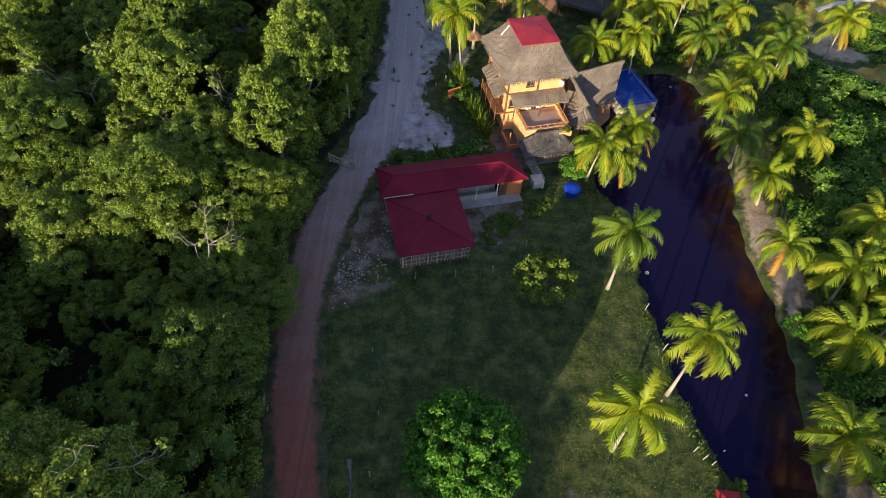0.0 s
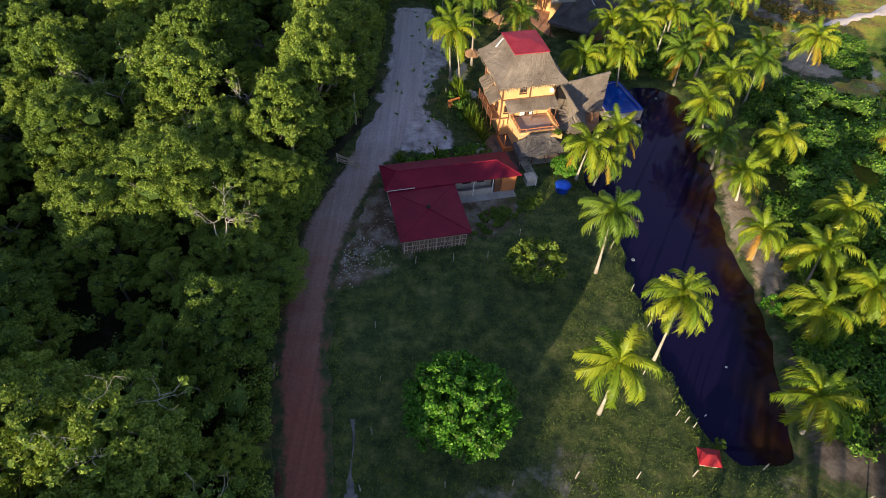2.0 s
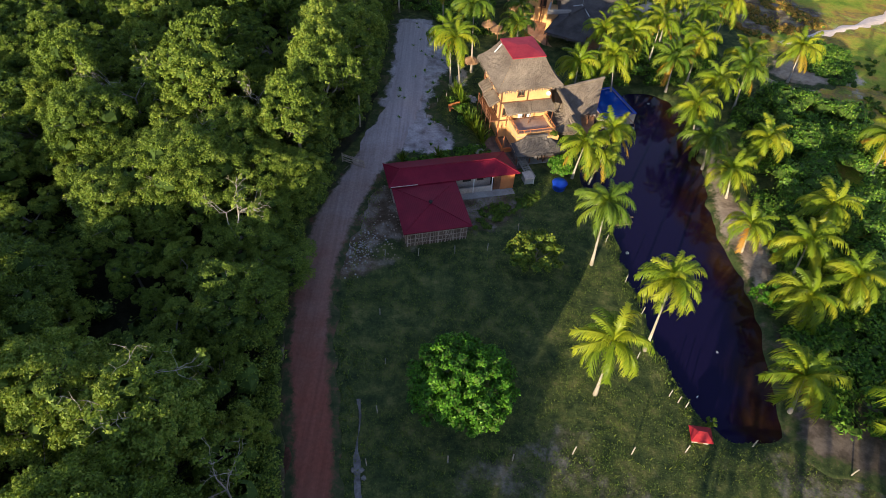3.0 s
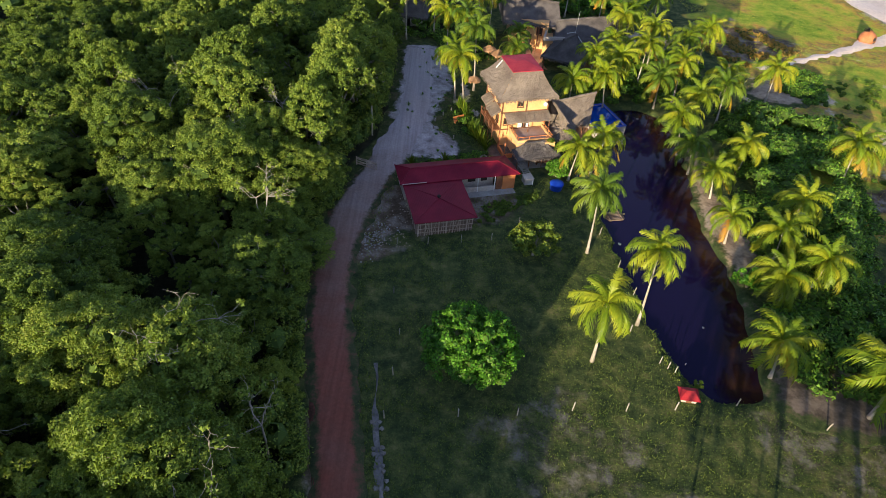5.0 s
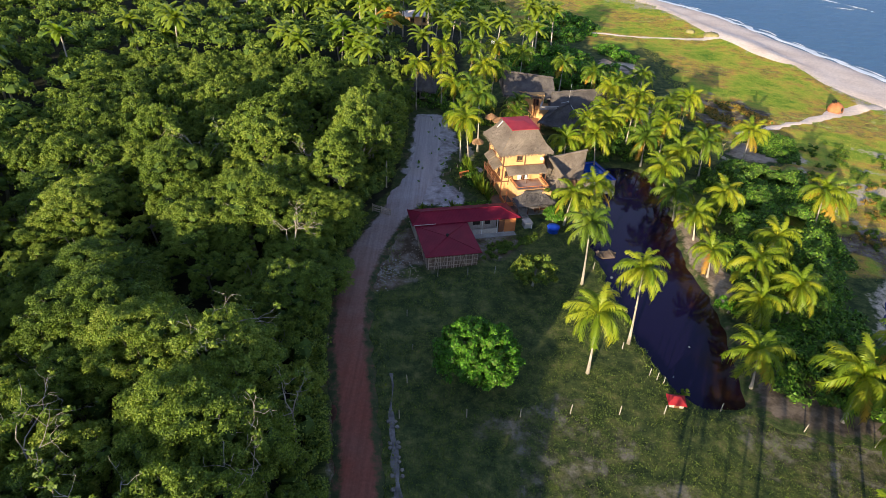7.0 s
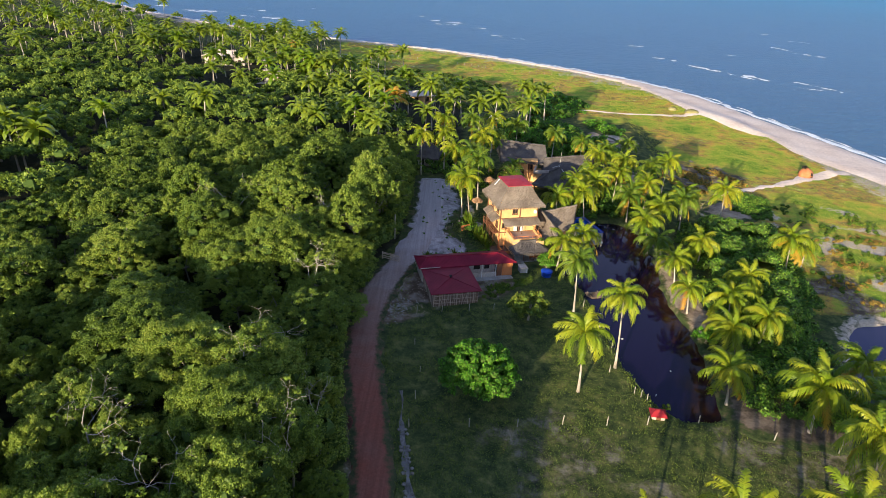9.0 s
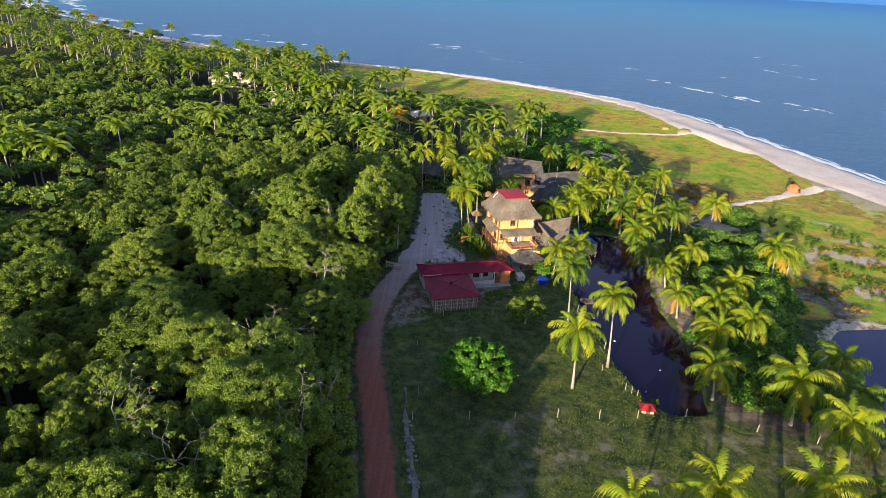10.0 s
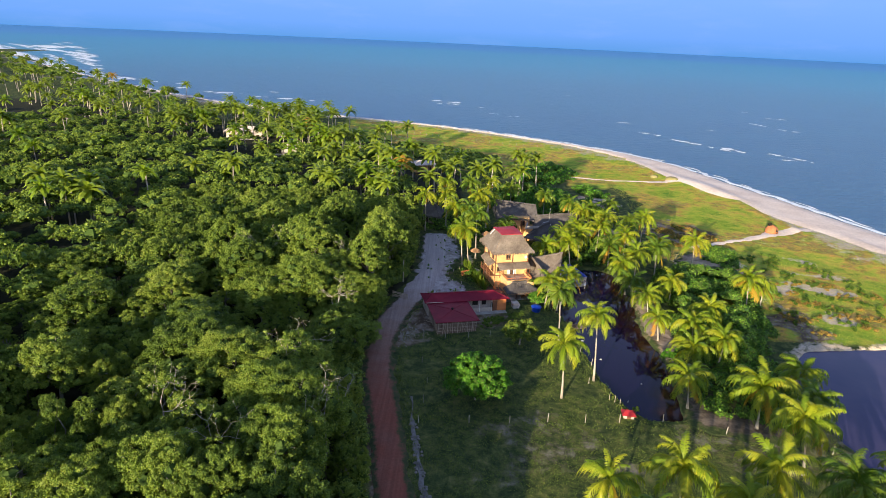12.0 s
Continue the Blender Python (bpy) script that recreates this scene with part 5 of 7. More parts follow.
def wooden_stair():
    w = thing("wooden_ramp", "weathered wooden ramp leading to the porch", "ramp", pose(11.2, 46.6, 0, 0, 0, 28))
    for x in (-0.45, 0.45):
        beam(w, (x, -1.2, 0.05), (x, 1.6, 0.75), 0.07, GREYWOOD, "rail")
    for i in range(9):
        part("plank", Geo().box(-0.5, 0.5, -1.2 + i * 0.31, -0.95 + i * 0.31, 0.06 + i * 0.077, 0.12 + i * 0.077), GREYWOOD, w)
    for x in (-0.45, 0.45):
        beam(w, (x, 1.5, -0.2), (x, 1.5, 0.75), 0.06, GREYWOOD, "post")
    return w


def water_tank():
    t = thing("water_tank", "round blue plastic water tank standing on grass", "tank", pose(14.75, 43.9, -0.05) @ Matrix.Diagonal((0.85, 0.85, 0.9, 1)))
    part("body", Geo().lathe([(0.75, 0.0), (0.88, 0.06), (0.98, 0.85), (1.04, 0.9), (1.04, 0.98)], 24), BLUE, t, "", True)
    part("lid", Geo().lathe([(1.08, 0.98), (1.08, 1.04), (0.95, 1.1), (0.4, 1.2), (0.02, 1.22)], 24), BLUE, t, "domed blue lid", True)
    return t


def little_hut():
    h = thing("small_hut", "tiny pump hut with red hip roof on the pond's bank", "hut", pose(22.95, 12.85, 0, 0, 0, -6) @ Matrix.Diagonal((0.78, 0.72, 0.85, 1)))
    part("wall", Geo().box(-0.85, 0.85, -0.75, 0.75, -0.3, 0.75), PALE, h)
    part("roof", Geo().add([(-1.15, -1.0, 0.72), (1.15, -1.0, 0.72), (1.15, 1.0, 0.72), (-1.15, 1.0, 0.72), (-0.45, 0, 1.3), (0.45, 0, 1.3), (-1.15, -1.0, 0.66), (1.15, -1.0, 0.66), (1.15, 1.0, 0.66), (-1.15, 1.0, 0.66)],
                           [(0, 1, 5, 4), (1, 2, 5), (2, 3, 4, 5), (3, 0, 4), (6, 7, 1, 0), (7, 8, 2, 1), (8, 9, 3, 2), (9, 6, 0, 3), (9, 8, 7, 6)]), REDROOF, h, "bright red metal hip roof")
    part("door", Geo().box(-0.3, 0.3, -0.78, -0.75, -0.1, 0.62), WOOD, h)
    return h


def second_house():
    """The compound behind: orange walls under several old thatched roofs."""
    h = thing("thatched_compound", "orange plastered house under several sweeping old thatched roofs", "house")
    part("wall", Geo().prism([(11.4, 88.6), (17.8, 86.6), (19.0, 94.0), (11.2, 94.4)], -0.2, 4.8), PLASTER, h, "warm orange plaster walls")
    part("terrace", Geo().prism([(16.8, 83.6), (20.4, 84.0), (20.4, 87.2), (17.6, 87.2)], -0.2, 3.0), PLASTER, h)
    part("parapet", Geo().prism([(16.7, 83.4), (20.5, 83.8), (20.5, 84.05), (16.7, 83.65)], 3.0, 3.7).prism([(16.7, 83.7), (17.0, 83.7), (17.7, 86.6), (17.4, 86.6)], 3.0, 3.7), PALE, h, "pale terrace parapet")
    n_out = (-0.298, -0.954)
    window(h, 12.8, 88.16, 2.7, 0.9, 1.1, n_out)
    window(h, 14.6, 87.6, 0.6, 1.0, 1.8, n_out)
    window(h, 16.4, 87.04, 2.7, 0.9, 1.1, n_out)
    window(h, 18.6, 83.79, 0.6, 1.0, 1.7, (0.11, -0.994))
    for x, y in ((11.2, 87.6), (13.8, 86.6), (16.0, 85.8)):
        beam(h, (x, y, -0.2), (x, y, 4.4), 0.11, name="post")
    thatch_roof(h, "roof", [(9.8, 87.0), (20.4, 86.6), (20.6, 96.2), (9.4, 96.4)], [(9.7, 91.3, 7.7), (19.8, 91.5, 6.8)], 4.35, 7.0, THATCH_OLD_SHADED, 0.3, 23, 0.55)
    thatch_roof(h, "roof", [(18.4, 82.6), (28.8, 80.9), (31.0, 94.6), (19.2, 92.6)], [(19.2, 86.6, 5.5), (30.6, 88.8, 6.1)], 2.9, 5.8, THATCH_OLD_SHADED, 0.3, 25, 0.6)
    thatch_roof(h, "roof", [(15.8, 78.4), (22.4, 75.3), (25.8, 81.8), (18.6, 84.4)], [(19.4, 79.4, 5.0), (21.8, 81.4, 5.4)], 2.5, 5.2, THATCH_OLD_SHADED, 0.3, 27, 0.4)
    for x, y in ((16.6, 78.9), (22.1, 76.2), (24.8, 81.5), (28.0, 82.2), (30.0, 93.4), (25.0, 82.6), (20.2, 91.8)):
        beam(h, (x, y, -0.2), (x, y, 3.1), 0.12, name="post")
    part("aerial_mast", Geo().tube([(22.2, 84.5, 2.5), (22.3, 84.5, 8.0)], [0.05, 0.03], 5), CONCRETE, h)
    part("gutter_pipe", Geo().tube([(20.6, 83.4, 4.6), (21.6, 81.8, 5.55), (22.8, 80.6, 4.3)], [0.05, 0.05, 0.05], 5), WHITE, h)
    part("floor", Geo().prism([(16.2, 79.0), (22.0, 76.4), (28.4, 82), (30.0, 93), (11.0, 95), (11.0, 88)], -0.3, 0.04), TERRA, h)
    return h


def garden_hut():
    h = thing("thatched_hut", "shaded grey thatched hut among palms at the yard's end", "hut")
    part("wall", Geo().prism([(-10.6, 94.6), (-4.8, 93.6), (-4.2, 99), (-10, 100)], -0.2, 2.4), PALE, h)
    thatch_roof(h, "roof", [(-11.6, 93.4), (-3.8, 92.2), (-3.0, 100), (-10.8, 101.2)], [(-9.2, 97.2, 4.6), (-5.4, 96.6, 4.6)], 2.2, 4.6, THATCH_OLD_SHADED, 0.25, 29, 0.2)
    part("door", Geo().prism([(-8.0, 94.08), (-7.1, 93.93), (-7.1, 93.98), (-8.0, 94.13)], -0.1, 1.9), DARK, h)
    return h


def far_house(x, y, w, d, z, rz, label, wall=PALE):
    h = thing("far_house", label, "house", pose(x, y, 0, 0, 0, rz))
    part("wall", Geo().box(-w / 2, w / 2, -d / 2, d / 2, -0.3, z), wall, h)
    e = 0.9
    part("roof", Geo().add([(-w / 2 - e, -d / 2 - e, z), (w / 2 + e, -d / 2 - e, z), (w / 2 + e, d / 2 + e, z), (-w / 2 - e, d / 2 + e, z), (-w / 4, 0, z + d * 0.22), (w / 4, 0, z + d * 0.22),
                            (-w / 2 - e, -d / 2 - e, z - 0.15), (w / 2 + e, -d / 2 - e, z - 0.15), (w / 2 + e, d / 2 + e, z - 0.15), (-w / 2 - e, d / 2 + e, z - 0.15)],
                           [(0, 1, 5, 4), (1, 2, 5), (2, 3, 4, 5), (3, 0, 4), (6, 7, 1, 0), (7, 8, 2, 1), (8, 9, 3, 2), (9, 6, 0, 3), (9, 8, 7, 6)]), LIME, h, "pale tiled hip roof")
    n = max(2, int(w / 3.5))
    for i in range(n):
        window(h, -w / 2 + w * (i + 0.5) / n, -d / 2, 0.9, 1.1, 1.2)
    return h


def beach_hut():
    h = thing("beach_hut", "domed hut of reddish clay with dark thatch tuft on sand", "hut", pose(83.9, 100.4, 0.1, 0, 0, 20) @ Matrix.Diagonal((0.75, 0.75, 0.75, 1)))
    rr = np.random.default_rng(8)
    prof = [(2.1, 0.0), (2.15, 0.7), (1.9, 1.5), (1.4, 2.1), (0.75, 2.5), (0.1, 2.65)]
    g = Geo().lathe(prof, 22)
    g.v = [(x * (1 + 0.06 * rr.normal()), y * (1 + 0.06 * rr.normal()), z * (1 + 0.03 * rr.normal())) for x, y, z in g.v]
    part("shell", g, BEACHHUT, h, "reddish clay dome", True)
    part("doorway", Geo().tube([(0.3, -1.75, 0.1), (0.32, -1.8, 0.8), (0.3, -1.72, 1.55)], [0.5, 0.5, 0.25], 8), DARK, h, "dark open doorway")
    f = Geo()
    for i in range(140):
        a, r = rr.uniform(0, 6.28), rr.uniform(0, 0.9)
        p = Vector((-0.3 + r * math.cos(a), 0.5 + r * math.sin(a), 2.5 - 0.2 * r))
        q = p + Vector((rr.normal() * 0.3, rr.normal() * 0.3, rr.uniform(0.3, 1.2)))
        f.add([p - Vector((0.08, 0, 0)), p + Vector((0.08, 0, 0)), q], [(0, 1, 2)])
    part("thatch_tuft", f, DARK, h, "dark thatch tuft")
    return h


def mound(x, y, r, z):
    m = thing("thatched_dome", "low rounded shelter of dry grass on the beach", "shelter", pose(x, y, -0.1))
    rr = np.random.default_rng(int(r * 10))
    g = Geo().lathe([(r, 0.0), (r * 0.97, z * 0.4), (r * 0.8, z * 0.75), (r * 0.5, z * 0.95), (r * 0.05, z)], 20)
    g.v = [(a * (1 + 0.05 * rr.normal()), b * (1 + 0.05 * rr.normal()), c * (1 + 0.05 * rr.normal())) for a, b, c in g.v]
    part("shell", g, DRYGRASS, m, "", True)
    return m


TERRACE = two_scale("terrace_screed", [(0.3, (0.40, 0.27, 0.22)), (0.7, (0.52, 0.37, 0.31))], 0.6, 6, 0.85, 0.3, 0.2, 0.02)
POOLWATER = water("pool_water", (0.004, 0.05, 0.36), (0.008, 0.08, 0.45), 0.05, 1.5, 0.01, 0.15, (1, 1, 1), 0.4)
# the shade lying on the patio is put into this dark paving tone
PAVING_SHADE = two_scale("shaded_paving", [(0.35, (0.10, 0.075, 0.065)), (0.65, (0.19, 0.15, 0.13))], 0.8, 6, 0.85, 0.5, 0.2, 0.02)
REDTOP = two_scale("red_sheet", [(0.35, (0.36, 0.025, 0.04)), (0.65, (0.47, 0.045, 0.055))], 0.6, 5, 0.6, 0.3, 0.2, 0.02)
REDROOF = two_scale("bright_red_sheet", [(0.3, (0.34, 0.02, 0.03)), (0.7, (0.45, 0.04, 0.045))], 0.8, 6, 0.5, 0.25, 0.1, 0.01)
DRYGRASS = two_scale("dry_grass", [(0.3, (0.22, 0.2, 0.07)), (0.7, (0.36, 0.31, 0.14))], 0.8, 5, 0.95, 0.6, 0.6, 0.06)
main_house(), satellite_dish(), porch(), side_porch(), pavilion(), pool(), pool_deck(), shed(), annex(), wooden_stair(), water_tank(), little_hut(), second_house(), garden_hut(), beach_hut()
mound(77.5, 160.5, 2.4, 1.5), mound(72.5, 165.0, 1.4, 1.0)
far_house(-66, 176, 9, 6, 3.0, 12, "pale-roofed far house half hidden by palms")
far_house(-92, 207, 15, 8, 3.6, 8, "low far house with pale hip roof among palms")
far_house(-80, 216, 6, 5, 3.0, 8, "small far outbuilding with pale roof")
far_house(-12, 157, 7, 5, 2.8, 20, "small far house with pale roof behind palms", PLASTER)


# ---- fences, posts and small things ----
def post(x, y, h, r=0.06, lean=0.0, material=None, name="fence_post", label="pale weathered wooden fence post in grass", group="fence posts"):
    z = float(land(x, y))
    g = Geo().tube([(0, 0, -0.3), (lean * 0.5, 0.02, h * 0.5), (lean, 0, h)], [r, r * 0.95, r * 0.9], 7)
    ob = new(name, g.mesh(name, material or GREYWOOD))
    ob.location = (x, y, z)
    return tagged(ob, label, "post", group)


rp = random.Random(4)
for px, py in ((-4.0, 9.3), (2.3, 9.8), (7.4, 10.2), (12.3, 11.0), (17.1, 11.2), (21.5, 11.5), (27.3, 12.3), (34.5, 10.2), (40.5, 8.8), (46.0, 7.2)):
    post(px, py, 1.15 + rp.uniform(-0.1, 0.15), 0.06, rp.uniform(-0.06, 0.06))
for px, py in ((-4.6, 31.6), (-1.2, 31.9), (2.6, 32.4), (6.0, 33.0), (9.5, 36.4), (18.6, 40.4), (20.8, 25.5), (19.4, 20.4), (20.0, 29.6), (18.9, 35.2), (21.4, 16.6), (22.0, 16.0), (22.6, 15.6), (-3.6, 13.8), (-3.4, 18.6), (-4.4, 24.0)):
    post(px, py, rp.uniform(0.8, 1.2), 0.05, rp.uniform(-0.08, 0.08))
for px, py in ((1.1, 62.5), (-0.1, 61.0), (-1.2, 59.0), (-1.4, 56.9), (-0.3, 55.5), (1.5, 54.5)):
    post(px, py, 0.55, 0.09, 0, STICKS, "bollard", "short pale wooden bollard round the garden lawn", "garden bollards")
for px, py in ((24.0, 16.9),):
    post(px, py, 1.2, 0.05, 0.08, WHITE, label="slim white mooring stake in the pond's edge")
post(-9.9, 54.2, 4.6, 0.11, 0.03, GREYWOOD, "utility_pole", "grey wooden utility pole beside the dirt road", "poles")
post(-7.7, 93.0, 9.0, 0.12, 0.03, GREYWOOD, "utility_pole", "grey wooden utility pole at the yard's end", "poles")
for k in range(34):
    fx = -30 + k * 3.0
    post(fx, 247 - 0.42 * (fx + 20) + rp.uniform(-1, 1) - 6, 1.0, 0.05, 0, STICKS, label="pale stake of the far dune fence", group="dune fence stakes")


def gate():
    g = thing("wooden_gate", "open white-grey wooden field gate beside the road", "gate", pose(-9.75, 46.2, 0.05, 0, 0, -24))
    for x in (-1.5, 0.0, 1.5):
        beam(g, (x, 0, -0.2), (x, 0, 1.25), 0.07, STICKS, "post")
    for z in (0.25, 0.6, 0.95, 1.15):
        part("bar", Geo().box(-1.5, 1.5, -0.06, -0.02, z - 0.06, z + 0.06), STICKS, g)
    beam(g, (-1.5, -0.09, 0.25), (1.5, -0.09, 1.15), 0.05, STICKS, "brace")
    return g


def raft():
    r = thing("log_raft", "small dark log raft floating on the pond", "raft", pose(21.5, 39.4, POND_Z, 0, 0, 12))
    rr = np.random.default_rng(3)
    for i in range(7):
        part("log", Geo().tube([(-1.2 + rr.normal() * 0.1, -0.75 + i * 0.25, 0.03), (1.2 + rr.normal() * 0.1, -0.75 + i * 0.25, 0.03)], [0.12, 0.11], 7), DAUB, r)
    for x in (-0.8, 0.8):
        part("crossbar", Geo().tube([(x, -0.95, 0.17), (x, 1.0, 0.17)], [0.06, 0.06], 6), DAUB, r)
    return r


STONE = two_scale("grey_stone", [(0.3, (0.13, 0.12, 0.11)), (0.7, (0.27, 0.25, 0.23))], 2, 9, 0.9, 0.5, 0.3, 0.02)


SILT = two_scale("grey_silt", [(0.35, (0.11, 0.10, 0.095)), (0.65, (0.26, 0.24, 0.23))], 0.7, 5, 0.9, 0.7, 0.3, 0.03)


def ditch():
    """Rough stone edging along a dry ditch between road and lawn."""
    rr = np.random.default_rng(12)
    d = thing("ditch_edging", "crumbling grey stone edging of a dry ditch", "edging", kind="structure")
    line = [(-5.6, 26), (-5.3, 19), (-4.9, 13), (-4.7, 9.2), (-4.0, 4.8), (-3.0, -1), (-1.6, -7), (0.5, -16)]
    shapes = []
    for k in range(6):
        g = Geo().lathe([(0.10, -0.1), (0.19, 0.0), (0.17, 0.09), (0.06, 0.14)], 6)
        g.v = [(x * rr.uniform(0.7, 1.4), y * rr.uniform(0.7, 1.4), z * rr.uniform(0.8, 1.2)) for x, y, z in g.v]
        shapes.append(g.mesh("stone", STONE))
    s = 0
    for (ax, ay), (bx, by) in zip(line[:-1], line[1:]):
        n = int(math.hypot(bx - ax, by - ay) / 0.33)
        for i in range(n):
            t = i / n
            dense = 0.6 if ay < 10 else 0.0
            if rr.random() > dense:
                continue
            for side in (-0.35, 0.35):
                if rr.random() < 0.75:
                    x, y = ax + (bx - ax) * t + side + rr.normal() * 0.07, ay + (by - ay) * t + rr.normal() * 0.1
                    ob = new("stone", shapes[int(rr.integers(6))])
                    ob.location, ob.rotation_euler = (x, y, float(land(x, y)) + 0.02), (0, 0, rr.uniform(0, 6.28))
                    ob.parent = d
    return d


ditch_bed = strip("ditch", [(-5.2, 15), (-4.9, 11), (-4.5, 8), (-4.0, 4.8), (-3.0, -1), (-1.6, -7), (0.5, -16)], [0.3, 0.4, 0.55, 0.6, 0.6, 0.6, 0.6], 0.05, SILT, "dry ditch bed of pale silt", "ditch", 0.5, 5, 0.15, 61)
gate(), raft(), ditch()


def boulder_ring(x, y, r, n, label, seed):
    rr = np.random.default_rng(seed)
    t = thing("stone_circle", label, "stones", pose(x, y, float(land(x, y))))
    for k in range(n):
        a = 2 * math.pi * k / n
        g = Geo().lathe([(0.14, -0.1), (0.26, 0.02), (0.22, 0.16), (0.08, 0.22)], 7, r * math.cos(a), r * math.sin(a))
        part("stone", g, PALE, t)
    part("plinth", Geo().lathe([(r * 0.9, -0.1), (r * 0.9, 0.1), (r * 0.5, 0.16), (0.05, 0.18)], 14), CONCRETE, t)
    return t


boulder_ring(4.3, 61.9, 0.85, 9, "round stone bed beside the house", 2)
boulder_ring(5.2, 50.6, 0.7, 8, "round pale stone bed beside the shed", 3)
boulder_ring(8.3, 72.5, 1.3, 12, "round stone paving in the garden behind the house", 4)


def garden_bench():
    b = thing("garden_bench", "low reddish wooden bench in the yard garden", "bench", pose(2.3, 59.3, 0, 0, 0, 30))
    part("seat", Geo().box(-0.9, 0.9, -0.25, 0.25, 0.4, 0.47), PLASTER_RED, b)
    for x in (-0.75, 0.75):
        part("leg", Geo().box(x - 0.06, x + 0.06, -0.2, 0.2, -0.1, 0.4), PLASTER_RED, b)
    part("backrest", Geo().box(-0.9, 0.9, 0.22, 0.28, 0.5, 0.95), PLASTER_RED, b)
    return b


def far_car():
    c = thing("parked_car", "small white car parked on far grass", "car", pose(11.9, 139.5, 0.0, 0, 0, 35))
    part("body", Geo().add([(-2, -0.8, 0.3), (2, -0.8, 0.3), (2, 0.8, 0.3), (-2, 0.8, 0.3), (-2, -0.8, 0.85), (2, -0.75, 0.8), (2, 0.75, 0.8), (-2, 0.8, 0.85), (-1.3, -0.65, 1.4), (0.6, -0.65, 1.4), (0.6, 0.65, 1.4), (-1.3, 0.65, 1.4), (1.2, -0.75, 0.85), (1.2, 0.75, 0.85)],
                           [(3, 2, 1, 0), (0, 1, 5, 12, 4), (2, 3, 7, 13, 6), (1, 2, 6, 5), (3, 0, 4, 7), (4, 12, 9, 8), (13, 7, 11, 10), (12, 13, 10, 9), (7, 4, 8, 11), (8, 9, 10, 11), (5, 6, 13, 12)]), WHITE, c)
    for x in (-1.25, 1.25):
        for y in (-0.82, 0.72):
            part("wheel", Geo().tube([(x, y, 0.32), (x, y + 0.1, 0.32)], [0.32, 0.32], 12), DARK, c)
    return c


garden_bench(), far_car()


def parasol(x, y, r, h):
    """A round thatched sunshade on a post."""
    rr = np.random.default_rng(int(x * 10))
    p = thing("thatched_parasol", "round brown thatched parasol on a wooden post", "parasol", pose(x, y, float(land(x, y))), "parasols")
    part("post", Geo().tube([(0, 0, -0.2), (0, 0, h)], [0.06, 0.05], 7), WOOD, p)
    g = Geo().lathe([(r, h - 0.45), (r * 0.97, h - 0.33), (r * 0.6, h - 0.05), (r * 0.25, h + 0.2), (0.04, h + 0.34)], 18)
    g.v = [(a * (1 + 0.03 * rr.normal()), b * (1 + 0.03 * rr.normal()), c + 0.03 * rr.normal()) for a, b, c in g.v]
    top = part("canopy", g, BROWNTHATCH, p, "brown thatch canopy")
    f = Geo()
    for i in range(90):
        a = rr.uniform(0, 6.28)
        q = Vector((r * math.cos(a), r * math.sin(a), h - 0.42))
        t = Vector((-math.sin(a), math.cos(a), 0)) * 0.05
        f.add([q - t, q + t, q * 1.03 + Vector((0, 0, -rr.uniform(0.1, 0.3) - 0.03 * h))], [(0, 1, 2)])
    part("fringe", f, BROWNTHATCH, top)
    return p


BROWNTHATCH = two_scale("brown_thatch", [(0.3, (0.24, 0.13, 0.07)), (0.7, (0.42, 0.25, 0.14))], 1.0, 6, 0.95, 0.7, 0.6, 0.05, (3, 3, 0.5))
parasol(4.5, 69.8, 1.1, 2.2), parasol(8.8, 79.4, 1.3, 2.4), parasol(7.4, 81.2, 1.2, 2.3)


def pond_float(x, y, r):
    g = Geo()
    n = 14
    ring = [(r * math.cos(2 * math.pi * k / n), r * math.sin(2 * math.pi * k / n), 0.03) for k in range(n + 1)]
    g.tube(ring, [0.035] * (n + 1), 6)
    ob = new("float_ring", g.mesh("float_ring", WHITE, True))
    ob.location = (x, y, POND_Z)
    return tagged(ob, "small white float ring on the dark pond", "float", "pond floats")


for fx_, fy_, fr_ in ((21.2, 34.2, 0.15), (29.9, 64.1, 0.14), (22.9, 28.3, 0.13), (27.3, 21.8, 0.08)):
    pond_float(fx_, fy_, fr_)


def rubble():
    """A spill of pale crushed stone beside the road."""
    rr = np.random.default_rng(17)
    t = thing("stone_rubble", "spill of pale grey rubble beside the dirt road", "rubble", pose(-7.6, 32.2, 0), kind="stuff")
    g = Geo()
    for _ in range(190):
        x, y = rr.normal() * 0.9, rr.normal() * 1.7
        x += 0.35 * y
        r = rr.uniform(0.04, 0.10)
        z = float(land(x - 7.6, y + 32.2))
        k = [(r * rr.uniform(0.7, 1.3) * math.cos(a), r * rr.uniform(0.7, 1.3) * math.sin(a)) for a in (0.3, 1.5, 2.8, 4.1, 5.3)]
        g.prism([(x + a, y + b) for a, b in k], z - 0.03, z + r * rr.uniform(0.5, 1.0))
    part("stone_pile", g, CONCRETE, t)
    return t


rubble()


def yard_stones():
    """Loose stones and clods over the worn ground by the shed."""
    rr = np.random.default_rng(18)
    g = Geo()
    for _ in range(340):
        x, y = rr.uniform(-8.5, -3.2), rr.uniform(31, 47)
        r = rr.uniform(0.03, 0.11)
        z = float(land(x, y))
        g.prism([(x + r * rr.uniform(0.6, 1.3) * math.cos(a), y + r * rr.uniform(0.6, 1.3) * math.sin(a)) for a in (0.3, 1.9, 3.3, 4.9)], z - 0.03, z + r * 0.7)
    return tagged(new("loose_stones", g.mesh("loose_stones", BANKSAND)), "loose pale stones on worn earth beside the shed", "stones", kind="stuff")


yard_stones()


